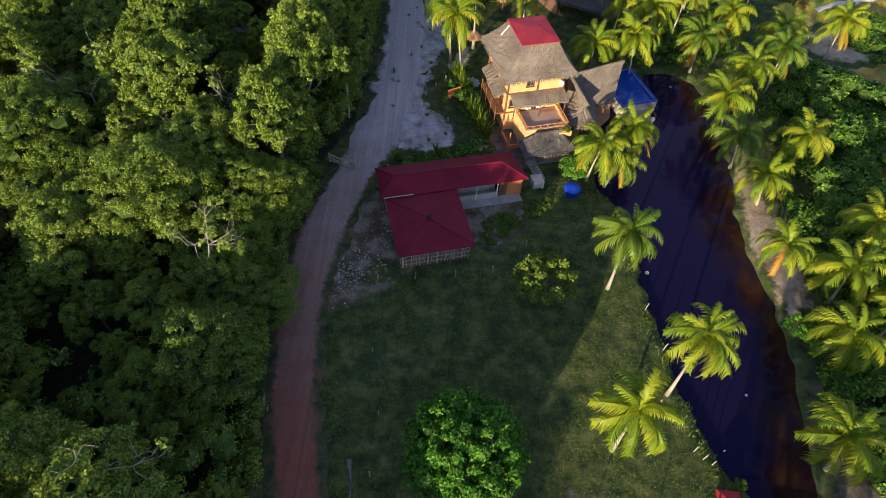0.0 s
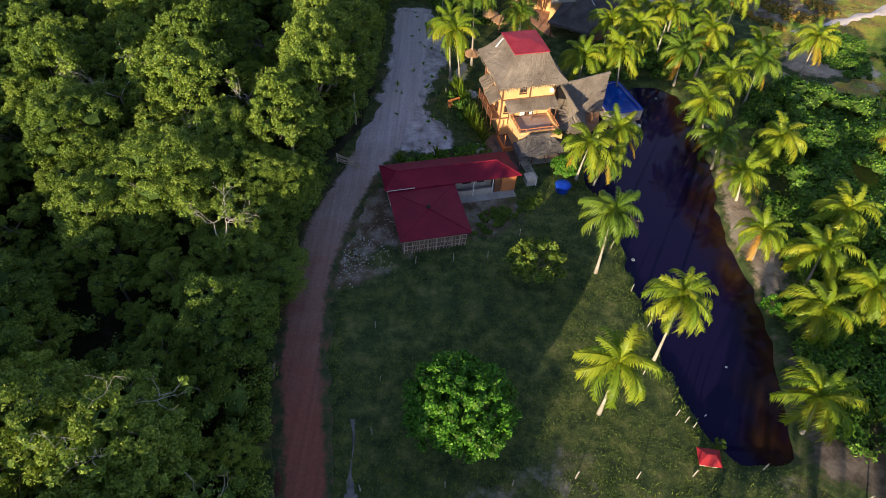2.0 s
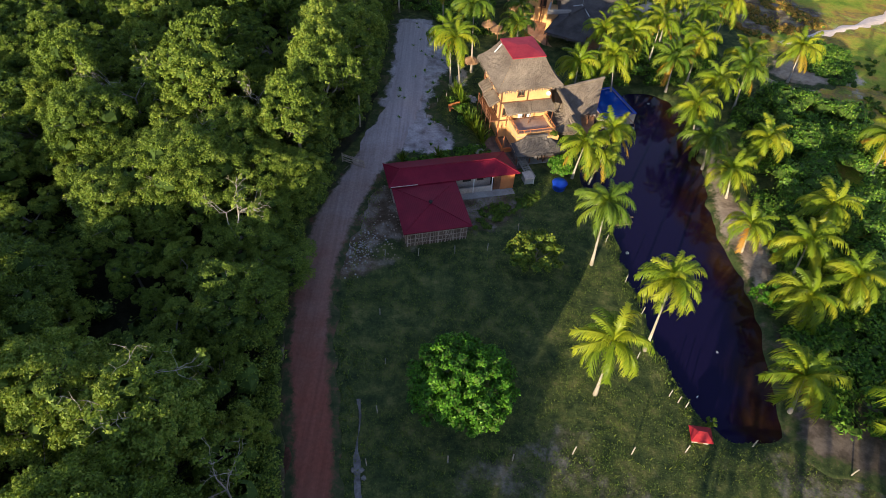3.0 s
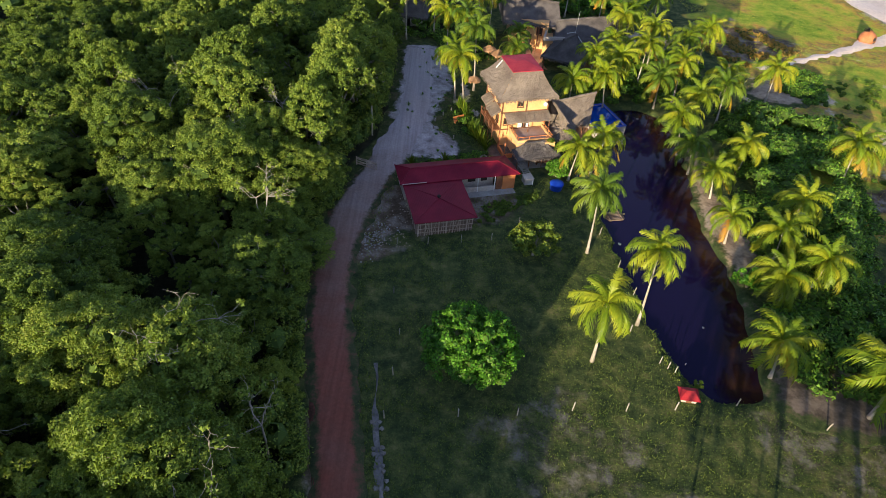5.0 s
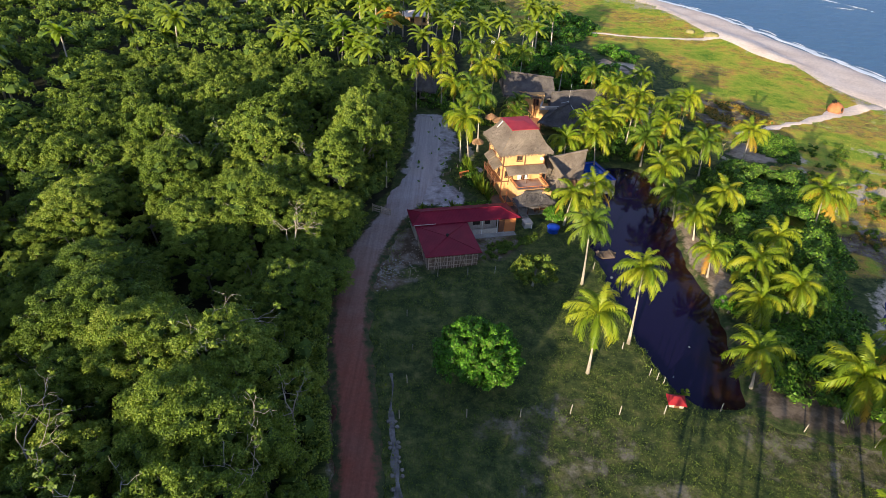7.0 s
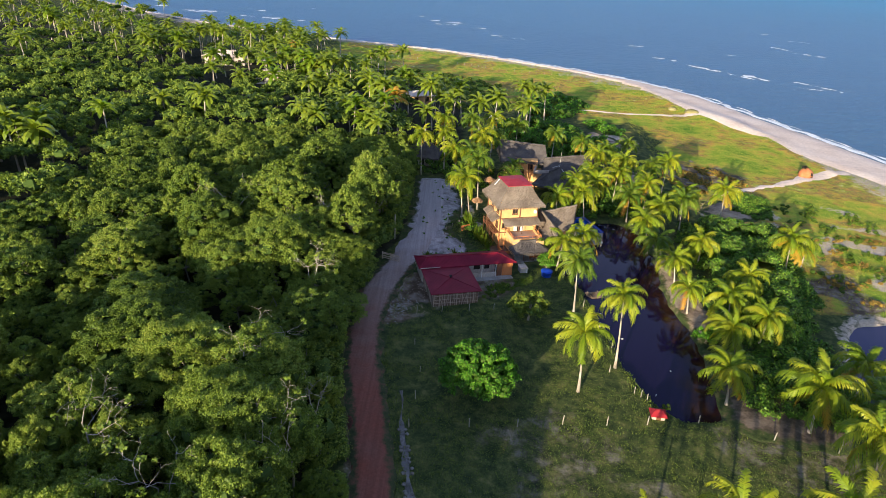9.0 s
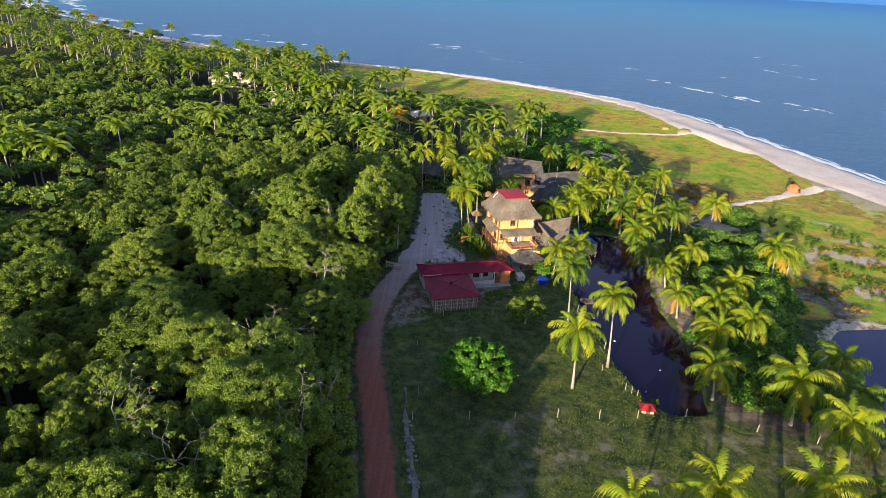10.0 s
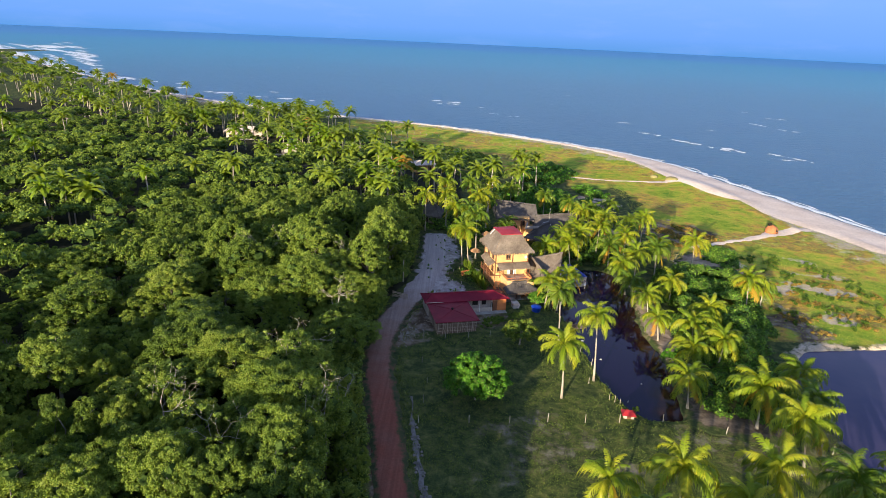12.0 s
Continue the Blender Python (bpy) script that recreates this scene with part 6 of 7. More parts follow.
# ---- palms ----
def frond_mesh(name, length, rise, droop, pairs, material, seed, leaf=0.85, width=0.075, hang=0.55):
    """One feathered palm leaf along +x: an arching midrib with two rows of narrow leaflets."""
    pairs, leaf, width = pairs + 8, leaf * 1.1, width * 0.98
    bend = (seed % 3 - 1) * 0.5
    rr = np.random.default_rng(seed)
    n = 10
    pts, p = [], np.zeros(3)
    for i in range(n + 1):
        a = radians(rise - droop * (i / n) ** 1.35)
        pts.append(p.copy())
        p = p + np.array((math.cos(a), 0, math.sin(a))) * length / n
    pts = np.array(pts)
    pts[:, 1] += bend * np.linspace(0, 1, n + 1) ** 2
    vs, fs = [], []
    tang = unit(np.gradient(pts, axis=0))
    for i in range(n):
        w0, w1 = 0.06 * (1 - i / n) + 0.012, 0.06 * (1 - (i + 1) / n) + 0.012
        k = len(vs)
        vs += [pts[i] + (0, -w0, 0.02), pts[i] + (0, w0, 0.02), pts[i + 1] + (0, w1, 0.02), pts[i + 1] + (0, -w1, 0.02)]
        fs.append((k, k + 1, k + 2, k + 3))
    for j in range(pairs):
        t = 0.12 + 0.88 * (j + 0.5) / pairs
        q = np.array([np.interp(t * n, np.arange(n + 1), pts[:, c]) for c in range(3)])
        d = np.array([np.interp(t * n, np.arange(n + 1), tang[:, c]) for c in range(3)])
        L = leaf * (0.35 + 0.65 * math.sin(math.pi * min(1, 0.12 + t * 0.88)) ** 0.7) * rr.uniform(0.65, 1.15)
        for sgn in (-1, 1):
            down = hang * rr.uniform(0.4, 2.0)
            out = np.array((0, sgn, 0)) * rr.uniform(0.55, 0.85) + d * rr.uniform(0.45, 0.8)
            mid = q + unit(out) * L * 0.5 + np.array((0, 0, -down * L * 0.15))
            tip = q + unit(out) * L * 0.85 + np.array((0, 0, -down * L * 0.6))
            w = d * width
            k = len(vs)
            vs += [q - w * 0.8, q + w * 0.8, mid + w, mid - w, tip]
            fs += [(k, k + 1, k + 2, k + 3), (k + 3, k + 2, k + 4, k + 4)]
    me = bpy.data.meshes.new(name)
    me.from_pydata([tuple(v) for v in vs], [], [tuple(dict.fromkeys(f)) for f in fs])
    me.materials.append(material)
    return me


FRONDS = [[frond_mesh("frond", 3.5, 80, 95 + 6 * (s % 3), 30, FROND, s, 0.75, 0.05, 0.7) for s in (1, 2, 3)],
          [frond_mesh("frond", 4.1, 55, 130 + 8 * (s % 3), 32, FROND, s, 0.85, 0.05, 1.0) for s in (3, 4, 5)],
          [frond_mesh("frond", 4.1, 30, 125 + 8 * (s % 3), 32, FROND, s, 0.9, 0.05, 1.2) for s in (6, 7, 8)],
          [frond_mesh("frond", 3.8, -12, 72 + 6 * (s % 3), 30, FROND, s, 0.85, 0.05, 1.4) for s in (9, 10, 11)],
          [frond_mesh("frond", 3.7, -35, 45, 24, FROND_OLD, s, 0.8, 0.06, 1.0) for s in (12, 13, 14)]]
FRONDS_GREEN = []
for group_ in FRONDS:
    FRONDS_GREEN.append([m_.copy() for m_ in group_])
    for m_ in FRONDS_GREEN[-1]:
        if m_.materials[0] == FROND:
            m_.materials[0] = FROND_GREEN
NUT = Geo().lathe([(0.03, -0.16), (0.12, -0.08), (0.13, 0.04), (0.03, 0.13)], 8).mesh("coconut", LEAF_SHRUB, True)
palm_rng = random.Random(21)


def palm(base, crown, size=1.0, old=2, label="coconut palm with arching green fronds", fronds=21, dark=False):
    """A coconut palm: a leaning ringed trunk and a crown of separate fronds."""
    b = Vector((base[0], base[1], float(land(base[0], base[1])) - 0.1))
    c = Vector(crown)
    p = thing("palm_tree", label, "palm", Matrix.Translation(b), "palms")
    rel = c - b
    path, rad = [], []
    for i in range(9):
        t = i / 8
        path.append(Vector((rel.x * t ** 1.25, rel.y * t ** 1.25, rel.z * t)))
        rad.append(0.14 * size * (1 - t) ** 4 + 0.105 - 0.03 * t)
    part("trunk", Geo().tube(path, rad, 8), PALM_BARK, p, "ringed grey-brown trunk", True)
    turn = palm_rng.uniform(0, 360)
    for i in range(fronds):
        f = i / (fronds - 1)
        cls = 0 if f < 0.2 else 1 if f < 0.45 else 2 if f < 0.75 else 3
        if i >= fronds - old:
            cls = 4
        turn += 137.5 + palm_rng.uniform(-14, 14)
        ob = part("frond", (FRONDS_GREEN if dark else FRONDS)[cls][palm_rng.randrange(3)], None, p, "yellowing old frond" if cls == 4 else "")
        s = size * palm_rng.uniform(0.88, 1.1)
        ob.matrix_local = Matrix.Translation(rel) @ pose(0, 0, 0, palm_rng.uniform(-25, 25), palm_rng.uniform(-14, 14), turn) @ Matrix.Diagonal((s, s, s, 1))
    for i in range(5):
        ob = part("coconut", NUT, None, p)
        a = palm_rng.uniform(0, 6.28)
        ob.location = rel + Vector((0.28 * math.cos(a), 0.28 * math.sin(a), -0.25))
    return p


PALMS = [
    # base x, y; crown x, y, z; size; old fronds
    (16.85, 31.8, 16.05, 30.9, 9.7, 0.86, 0), (20.28, 21.35, 19.45, 21.0, 10.6, 0.88, 0), (14.93, 16.5, 14.4, 16.2, 8.6, 0.95, 0),
    (31.6, 15.6, 31.4, 16.6, 4.4, 1.0, 3), (38.9, 11.6, 38.8, 12.2, 6.0, 1.22, 3), (40.4, 3.4, 39.4, 3.9, 7.2, 1.22, 2), (22.6, -6.2, 21.8, -6.8, 8.3, 1.12, 1), (15.8, -6.6, 15.1, -6.8, 6.6, 0.9, 2),
    (32.6, -4.6, 31.9, -4.9, 7.2, 1.15, 2), (28.0, -9.4, 27.0, -9.6, 7.0, 0.95, 2), (39.0, -6.4, 38.6, -6.4, 7.2, 1.15, 2), (45.4, -4.0, 45.0, -4.2, 6.6, 1.0, 4), (46.2, 16.2, 46.4, 17.0, 5.6, 1.0, 3), (44.6, 10.4, 44.8, 10.8, 5.6, 0.95, 3),
    (36.2, 25.0, 35.4, 25.6, 4.0, 1.0, 1), (37.8, 31.4, 37.4, 31.8, 5.0, 1.0, 0), (33.6, 34.8, 32.8, 34.6, 4.6, 0.8, 2), (41.4, 36.8, 42.0, 37.4, 5.4, 0.95, 0), (40.4, 27.4, 41.0, 28.0, 4.4, 0.95, 1),
    (34.6, 43.6, 33.8, 43.8, 4.2, 0.9, 1), (40.2, 49.6, 40.2, 50.0, 4.6, 0.95, 0), (33.6, 49.6, 32.6, 49.4, 4.7, 0.95, 1), (33.4, 54.4, 32.0, 54.4, 6.0, 1.0, 1), (54.0, 48.6, 53.9, 49.4, 6.0, 1.05, 3), (57.6, 50.6, 58.0, 51.4, 4.0, 0.85, 4),
    (52.4, 71.4, 52.4, 72.0, 5.6, 1.0, 4), (36.4, 59.6, 36.2, 60.0, 6.2, 0.95, 1), (41.6, 63.2, 41.2, 63.6, 6.4, 1.0, 1), (16.6, 46.0, 17.1, 45.9, 5.4, 0.95, 2), (19.8, 48.0, 20.9, 49.0, 5.4, 0.95, 3), (18.6, 45.6, 19.2, 45.2, 4.0, 0.8, 4),
    (24.4, 64.6, 23.2, 64.0, 6.8, 1.0, 2), (18.6, 62.8, 18.4, 62.8, 6.2, 0.95, 0), (27.0, 70.2, 26.8, 70.6, 7.0, 1.0, 1), (32.8, 66.8, 32.4, 66.6, 5.6, 1.0, 3), (31.6, 73.8, 31.8, 74.2, 7.4, 1.0, 3), (36.6, 69.6, 36.4, 70.0, 7.0, 1.0, 2), (39.0, 77.6, 39.1, 78.0, 7.6, 1.0, 1),
    (27.6, 77.8, 27.4, 78.0, 6.4, 0.95, 1), (43.6, 69.0, 43.4, 69.4, 5.8, 0.95, 2), (35.0, 81.0, 34.8, 81.6, 7.6, 0.95, 1), (43.0, 79.8, 43.4, 80.4, 8.2, 1.0, 1), (23.4, 73.0, 23.6, 73.4, 6.0, 0.9, 1), (30.4, 86.4, 30.6, 86.6, 7.2, 0.95, 1),
    (3.0, 63.4, 1.9, 63.0, 8.6, 0.95, 1), (1.6, 66.0, 1.0, 66.4, 8.2, 0.9, 2), (4.6, 69.6, 4.2, 70.2, 10.0, 0.95, 2), (0.2, 79.0, -0.2, 79.6, 9.0, 0.95, 2), (5.0, 84.6, 5.2, 85.2, 10.4, 1.0, 1), (3.0, 78.0, 3.2, 78.6, 9.0, 0.9, 2), (-2.4, 90.0, -2.6, 90.6, 9.0, 0.95, 1),
    (-7.4, 87.6, -7.6, 88.2, 9.2, 0.95, 1), (11.2, 73.4, 11.0, 73.8, 6.0, 0.85, 3), (12.0, 80.4, 12.0, 80.8, 5.6, 0.8, 3), (7.6, 90.0, 7.8, 90.6, 9.0, 0.95, 2), (23.6, 103.4, 23.8, 104.0, 6.4, 0.95, 3), (29.8, 100.6, 30.0, 101, 5.8, 0.9, 3), (33.6, 92.4, 33.6, 92.8, 6.4, 0.95, 1),
    (41.4, 103.0, 41.4, 103.4, 5.0, 0.9, 0), (3.4, 101.4, 3.6, 102, 9.6, 0.95, 2), (-3.0, 101.0, -2.8, 101.6, 9.4, 0.95, 2), (9.0, 107.0, 9.2, 107.4, 8.6, 0.95, 3), (14.6, 104.8, 14.8, 105.2, 8.0, 0.9, 1),
    # unseen palms further south, added to cast shadow stripes over the lawn
    (17, -14.5, 16.6, -15, 8.6, 1.0, 2), (24.4, -15.6, 24.0, -16, 9.0, 1.0, 2), (29.6, -18, 29.2, -18.4, 9.6, 1.0, 2), (35, -14, 34.6, -14.4, 8.6, 1.0, 2), (41, -13.4, 40.6, -14, 8.0, 1.0, 2), (20.6, -23, 20.2, -23.4, 10.5, 1.0, 2), (13.0, -19.6, 12.6, -20, 9.5, 1.0, 1), (33, -25, 32.6, -25.4, 10.5, 1.0, 2),
]
for bx_, by_, cx_, cy_, cz_, sz_, old_ in PALMS:
    tall = cz_ > 9.5
    palm((bx_, by_), (cx_, cy_, cz_ - 0.3), sz_, old_, "tall slender coconut palm with arching green fronds" if tall else "leaning coconut palm with yellowing lower fronds" if old_ > 2 else "coconut palm with arching green fronds", 26 if tall else 25, palm_rng.random() < 0.35)


def far_palms():
    """The palm groves towards the coast, too far to tell apart."""
    rr = np.random.default_rng(31)
    spots = []
    for cx, cy, sx, sy, n in ((-93, 80, 14, 9, 24), (-87, 106, 3, 3, 2), (-60, 110, 14, 8, 16), (-30, 102, 12, 7, 14), (-25, 135, 18, 14, 44), (-5, 130, 12, 10, 22), (15, 128, 12, 9, 16), (-50, 160, 20, 14, 40), (-88, 185, 26, 14, 44), (-120, 215, 34, 18, 60),
                              (-100, 240, 30, 14, 46), (-170, 240, 40, 24, 50), (-220, 300, 50, 26, 70), (-310, 380, 60, 30, 70), (-420, 480, 70, 34, 60), (-140, 130, 30, 18, 30), (-180, 170, 30, 16, 30), (30, 128, 8, 6, 6), (-60, 215, 18, 18, 26), (-40, 190, 14, 12, 14), (-15, 108, 8, 6, 10)):
        for _ in range(int(n * (0.5 if cy > 140 else 0.38))):
            spots.append((cx + rr.normal() * sx * 0.7, cy + rr.normal() * sy * 0.7))
    spots += [(-32.2, 96.2), (-18.2, 99.7), (-20.4, 130.7), (-16.2, 141.8), (-27.6, 111.6), (-54.7, 179.6)]
    groups = ([], [], [], [])
    for x, y in spots:
        if seaward(np.array(x), np.array(y)) > -beach_width(np.array(y)) - 9:
            continue
        if any(abs(x - a - 0.25 * (y - b)) < w and b - d < y < b + 5 for a, b, w, d in ((-66, 176, 7, 26), (-92, 207, 10, 30), (-12, 157, 4, 14))):
            continue
        h = rr.uniform(7, 12.5)
        s = rr.uniform(0.9, 1.2)
        v0, f0 = [], []
        turn = rr.uniform(0, 6.28)
        for i in range(16):
            turn += 2.4 + rr.normal() * 0.2
            rise, droop = radians(80 - 95 * (i / 15)), radians(95 - 35 * i / 15)
            p, prev = np.array((0, 0, h)), None
            side = np.array((-math.sin(turn), math.cos(turn), 0))
            fwd = np.array((math.cos(turn), math.sin(turn), 0))
            rib = [p]
            for k in range(4):
                a = rise - droop * (k / 3) ** 1.3
                p = p + (fwd * math.cos(a) + np.array((0, 0, math.sin(a)))) * 1.05 * s
                rib.append(p)
            wd = (0.15, 0.5, 0.62, 0.5, 0.1)
            for sg in (-1, 1):
                k0 = len(v0)
                for q, w in zip(rib, wd):
                    v0 += [q, q + side * sg * w * s + np.array((0, 0, -0.45 * w * s))]
                for k in range(4):
                    f0.append((k0 + 2 * k, k0 + 2 * k + 1, k0 + 2 * k + 3, k0 + 2 * k + 2))
        groups[2 if rr.random() < (0.025 if y < 160 else 0.01) and x < 0 else 3 if rr.random() < 0.78 else 0].append((np.array(v0) + (x, y, 0), np.array(f0)))
        lean = rr.normal(size=2) * 0.6
        tv = []
        for z, r in ((-0.3, 0.25), (h * 0.5, 0.16), (h, 0.13)):
            for k in range(5):
                t = z / h
                tv.append((x + r * math.cos(k * 1.2566) + lean[0] * (1 - t), y + r * math.sin(k * 1.2566) + lean[1] * (1 - t), z))
        tf = [(i * 5 + k, i * 5 + (k + 1) % 5, i * 5 + 5 + (k + 1) % 5, i * 5 + 5 + k) for i in range(2) for k in range(5)]
        groups[1].append((np.array(tv), np.array(tf)))
    out = []
    for name, g, m, label in (("far_palm_crowns", groups[0], FROND, "distant coconut palm crowns towards the coast"), ("far_palm_crowns", groups[3], FROND_GREEN, "darker distant coconut palm crowns towards the coast"), ("far_palm_trunks", groups[1], PALM_BARK, "slim trunks of the distant palm groves"),
                              ("far_old_palm_crowns", groups[2], FROND_OLD, "distant palm crowns gone orange and dry")):
        offs = np.cumsum([0] + [len(v) for v, _ in g[:-1]])
        out.append(tagged(new(name, array_mesh(name, np.concatenate([v for v, _ in g]), np.concatenate([f + o for (_, f), o in zip(g, offs)]), [m])), label, "palms", kind="stuff"))
    return out


far_palms()


# ---- forest ----
def tree_mesh(seed, radius, height, lobes, per, leaf, spread=0.5, crown_mats=(LEAF, CORE_SHADE)):
    """Trunk with limbs, and a broad crown of several leafy domes, each of many small clumps. Gives the two meshes."""
    rr = np.random.default_rng(seed)
    domes = []
    for tier, share in ((0, 0.55), (1, 1.0)):
        k = 0
        while len(domes) < lobes * share and k < 600:
            k += 1
            a, q = rr.uniform(0, 6.28), math.sqrt(rr.random()) if tier == 0 else rr.uniform(0.75, 1.1)
            r = radius * 0.72 * q * (1 + 0.2 * math.sin(2 * a + seed))
            rad = radius * rr.uniform(0.30, 0.44)
            z = height - 0.9 * rad - 0.5 * radius * q * q - abs(rr.normal()) * (0.3 if spread < 0.6 else 0.9) - tier * rr.uniform(0.6, 1.9)
            p = np.array((r * math.cos(a), r * math.sin(a), z))
            if all(np.linalg.norm(p - c) > spread * (rad + s) for c, s in domes):
                domes.append((p, rad))
    cs, rs = [], []
    for p, rad in domes:
        n = int(12 * rad * rad) + 9
        d = unit(rr.normal(size=(n, 3)) + (0, 0, 0.25))
        cs += list(p + d * (1, 1, 0.92) * rad * rr.uniform(0.78, 1.08, (n, 1)))
        rs += list(rr.uniform(0.26, 0.46, n) * radius / 3.5)
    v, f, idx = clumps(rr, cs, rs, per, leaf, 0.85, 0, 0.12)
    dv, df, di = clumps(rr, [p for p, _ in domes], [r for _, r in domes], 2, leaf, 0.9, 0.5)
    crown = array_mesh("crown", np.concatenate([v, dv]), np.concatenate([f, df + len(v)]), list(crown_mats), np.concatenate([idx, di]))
    g = Geo()
    fork = height * rr.uniform(0.38, 0.55)
    lean = rr.normal(size=2) * 0.6
    base = np.array((lean[0], lean[1], fork))
    g.tube([(0, 0, -0.3), (lean[0] * 0.4, lean[1] * 0.4, fork * 0.5), tuple(base)], [0.24, 0.18, 0.15], 7)
    for c, rad in domes:
        mid = base * 0.5 + c * 0.5 + rr.normal(size=3) * 0.3 + (0, 0, -0.3)
        g.tube([tuple(base - (0, 0, 0.15)), tuple(mid), tuple(c)], [0.10, 0.07, 0.035], 5)
        for _ in range(3):
            d = unit(rr.normal(size=3) + (0, 0, 0.5))
            e = c + d * (1, 1, 0.68) * rad * rr.uniform(0.9, 1.22)
            g.tube([tuple(mid * 0.4 + c * 0.6), tuple((c + e) / 2 + rr.normal(size=3) * 0.12), tuple(e)], [0.035, 0.025, 0.01], 4, False)
    return g.mesh("trunk", BARK, True), crown


# full old crowns first, then open ones of separate tufts
TREES = [tree_mesh(100 + s, 3.4 + 0.35 * (s % 3), 9.6 + 0.5 * (s % 4), 15 + s % 3, 120, 0.145) for s in range(3)] + [tree_mesh(103 + s, 3.3 + 0.3 * s, 10.0 + 0.3 * s, 9 + s, 120, 0.145, 0.78) for s in range(3)]
TREES_MID = [tree_mesh(140 + s, 3.3 + 0.3 * (s % 3), 9.8 + 0.5 * (s % 3), 14 + s % 3, 62, 0.19) for s in range(2)] + [tree_mesh(142 + s, 3.3 + 0.4 * s, 10.2, 10 + s, 62, 0.19, 0.74) for s in range(2)]
proto = []
for kind_, (tm, cm) in enumerate(TREES + TREES_MID):
    t_ = thing("forest_tree", "dense broadleaf forest tree with clumped green crown", "tree", None, "forest trees")
    part("trunk", tm, None, t_)
    part("crown", cm, None, t_)
    proto.append(t_)

fr = np.random.default_rng(77)
# the large bright crowns that stand out; (-14.4, -13.6), (-17.2, -18.6) and (-15.6, -20.4) are added to shade the lawn
BIG = [(-29.5, 30.5, 1.12), (-26.5, 48, 1.1), (-14.6, 62.5, 1.15), (-16.0, 20.6, 1.0), (-18.6, 8.2, 1.2), (-19.0, 1.0, 1.05), (-26.5, 10.0, 1.1), (-33, 13.5, 1.15), (-44.5, 33, 1.1), (-42, 50.5, 1.0), (-38, 65, 1.05), (-26, 69, 1.1), (-24.5, 34.5, 1.15), (-36, 41, 1.1),
       (-25, -12, 0.9), (-20.6, -12, 0.95), (-30.5, -15, 0.9), (-15.8, -7.4, 0.98), (-16.6, -0.6, 1.02), (-14.4, -13.6, 1.0), (-17.2, -18.6, 1.0), (-15.6, -20.4, 1.0), (-47, 7, 1.1), (-55, 26, 1.1), (-28, 58, 1.1), (-14.4, 55.2, 0.95), (-20.5, 40, 1.0), (-36, 20.5, 1.1), (-11.6, 64, 1.05), (-12.4, 57.6, 1.1), (-13.4, 50.4, 1.05), (-15.4, 44.2, 1.05)]
# the extra tree is unseen, added to set the shadow's edge on the lawn
spots = [(x, y, s) for x, y, s in BIG] + [(-12.8, -19.6, 0.95)]
tries = 0
while tries < 9000:
    tries += 1
    x, y = fr.uniform(-66, -9), fr.uniform(-34, 92)
    edge = road_x(np.array(y)) - 4.4
    if x > edge or (y > 86 and x > -10):
        continue
    if min((x - a) ** 2 + (y - b) ** 2 for a, b, _ in spots) < 4.3 ** 2:
        continue
    near_edge = x > edge - 3
    spots.append((x, y, fr.uniform(0.85, 1.08) if near_edge and 27 < y < 68 else fr.uniform(0.62, 0.84) if near_edge else fr.choice((fr.uniform(0.66, 0.84), fr.uniform(0.84, 1.08)))))


def crown_top(x, y, big):
    """Height of the canopy: tall old crowns, a lower belt across the middle, low growth at the road."""
    if big:
        return float(np.interp(y, [-20, 0, 8, 20, 32, 40, 46, 70], [13, 13, 12, 9.8, 10.8, 12.8, 13.8, 13]))
    base = float(np.interp(y, [-30, 5, 12, 25, 32, 42, 60, 90], [10.6, 10.2, 6.6, 6.4, 7.8, 9.6, 10.0, 9.4]))
    rim = x - float(road_x(np.array(y)))
    return base * float(np.interp(rim, [-11, -5], [1.0, 0.78])) if y < 30 else base


CLEARINGS = [(-28.6, 5.2), (-23.3, 0.6), (-20.8, -2.2), (-26, 2.6), (-17, 3), (-8.8, 2.9), (-11.4, 6.3), (-43, -1), (-41, 6.7)]
first = {}
for n_, (x, y, s) in enumerate(spots):
    if n_ >= len(BIG) and (y < 11 and x < -15 and fr.random() < 0.25 or min((x - a) ** 2 + (y - b) ** 2 for a, b in CLEARINGS) < 3.4 ** 2):
        s = fr.uniform(0.55, 0.72)                 # low growth between the big crowns
    far, low = y > 42 or x < -48, False
    open_crown = n_ >= len(BIG) and fr.random() < 0.85
    k = (8 if open_crown else 6) + int(fr.integers(2)) if far else (3 if open_crown else 0) + int(fr.integers(3))
    if 11 < y < 27 and x < -16 and n_ >= len(BIG):
        s *= 0.8                                   # a lower, shaded belt
    elif (y < -4 and x > road_x(np.array(y)) - 8.0) or (-8 < y < 24 and x > -15.5 and n_ >= len(BIG)):
        s *= 0.66                                  # low growth at the road
        low = True
    elif y < 11:
        s *= 1.14 if s > 0.8 else 1.0
    elif s > 0.8:
        s *= 1.16
    top = fr.uniform(0.94, 1.06) * crown_top(x, y, n_ < len(BIG))
    if s < 0.62 or low:
        top = min(top, fr.uniform(4.6, 6.6))
    sz = top / 10.2
    m = Matrix.Translation((x, y, float(land(x, y)) - 0.1)) @ pose(0, 0, 0, 0, 0, fr.uniform(0, 360)) @ Matrix.Diagonal((s * fr.uniform(0.92, 1.08), s, sz, 1))
    if k in first:
        copy_thing(proto[k], m)
    else:
        first[k] = m
for k, t_ in enumerate(proto):
    t_.matrix_basis = first[k]


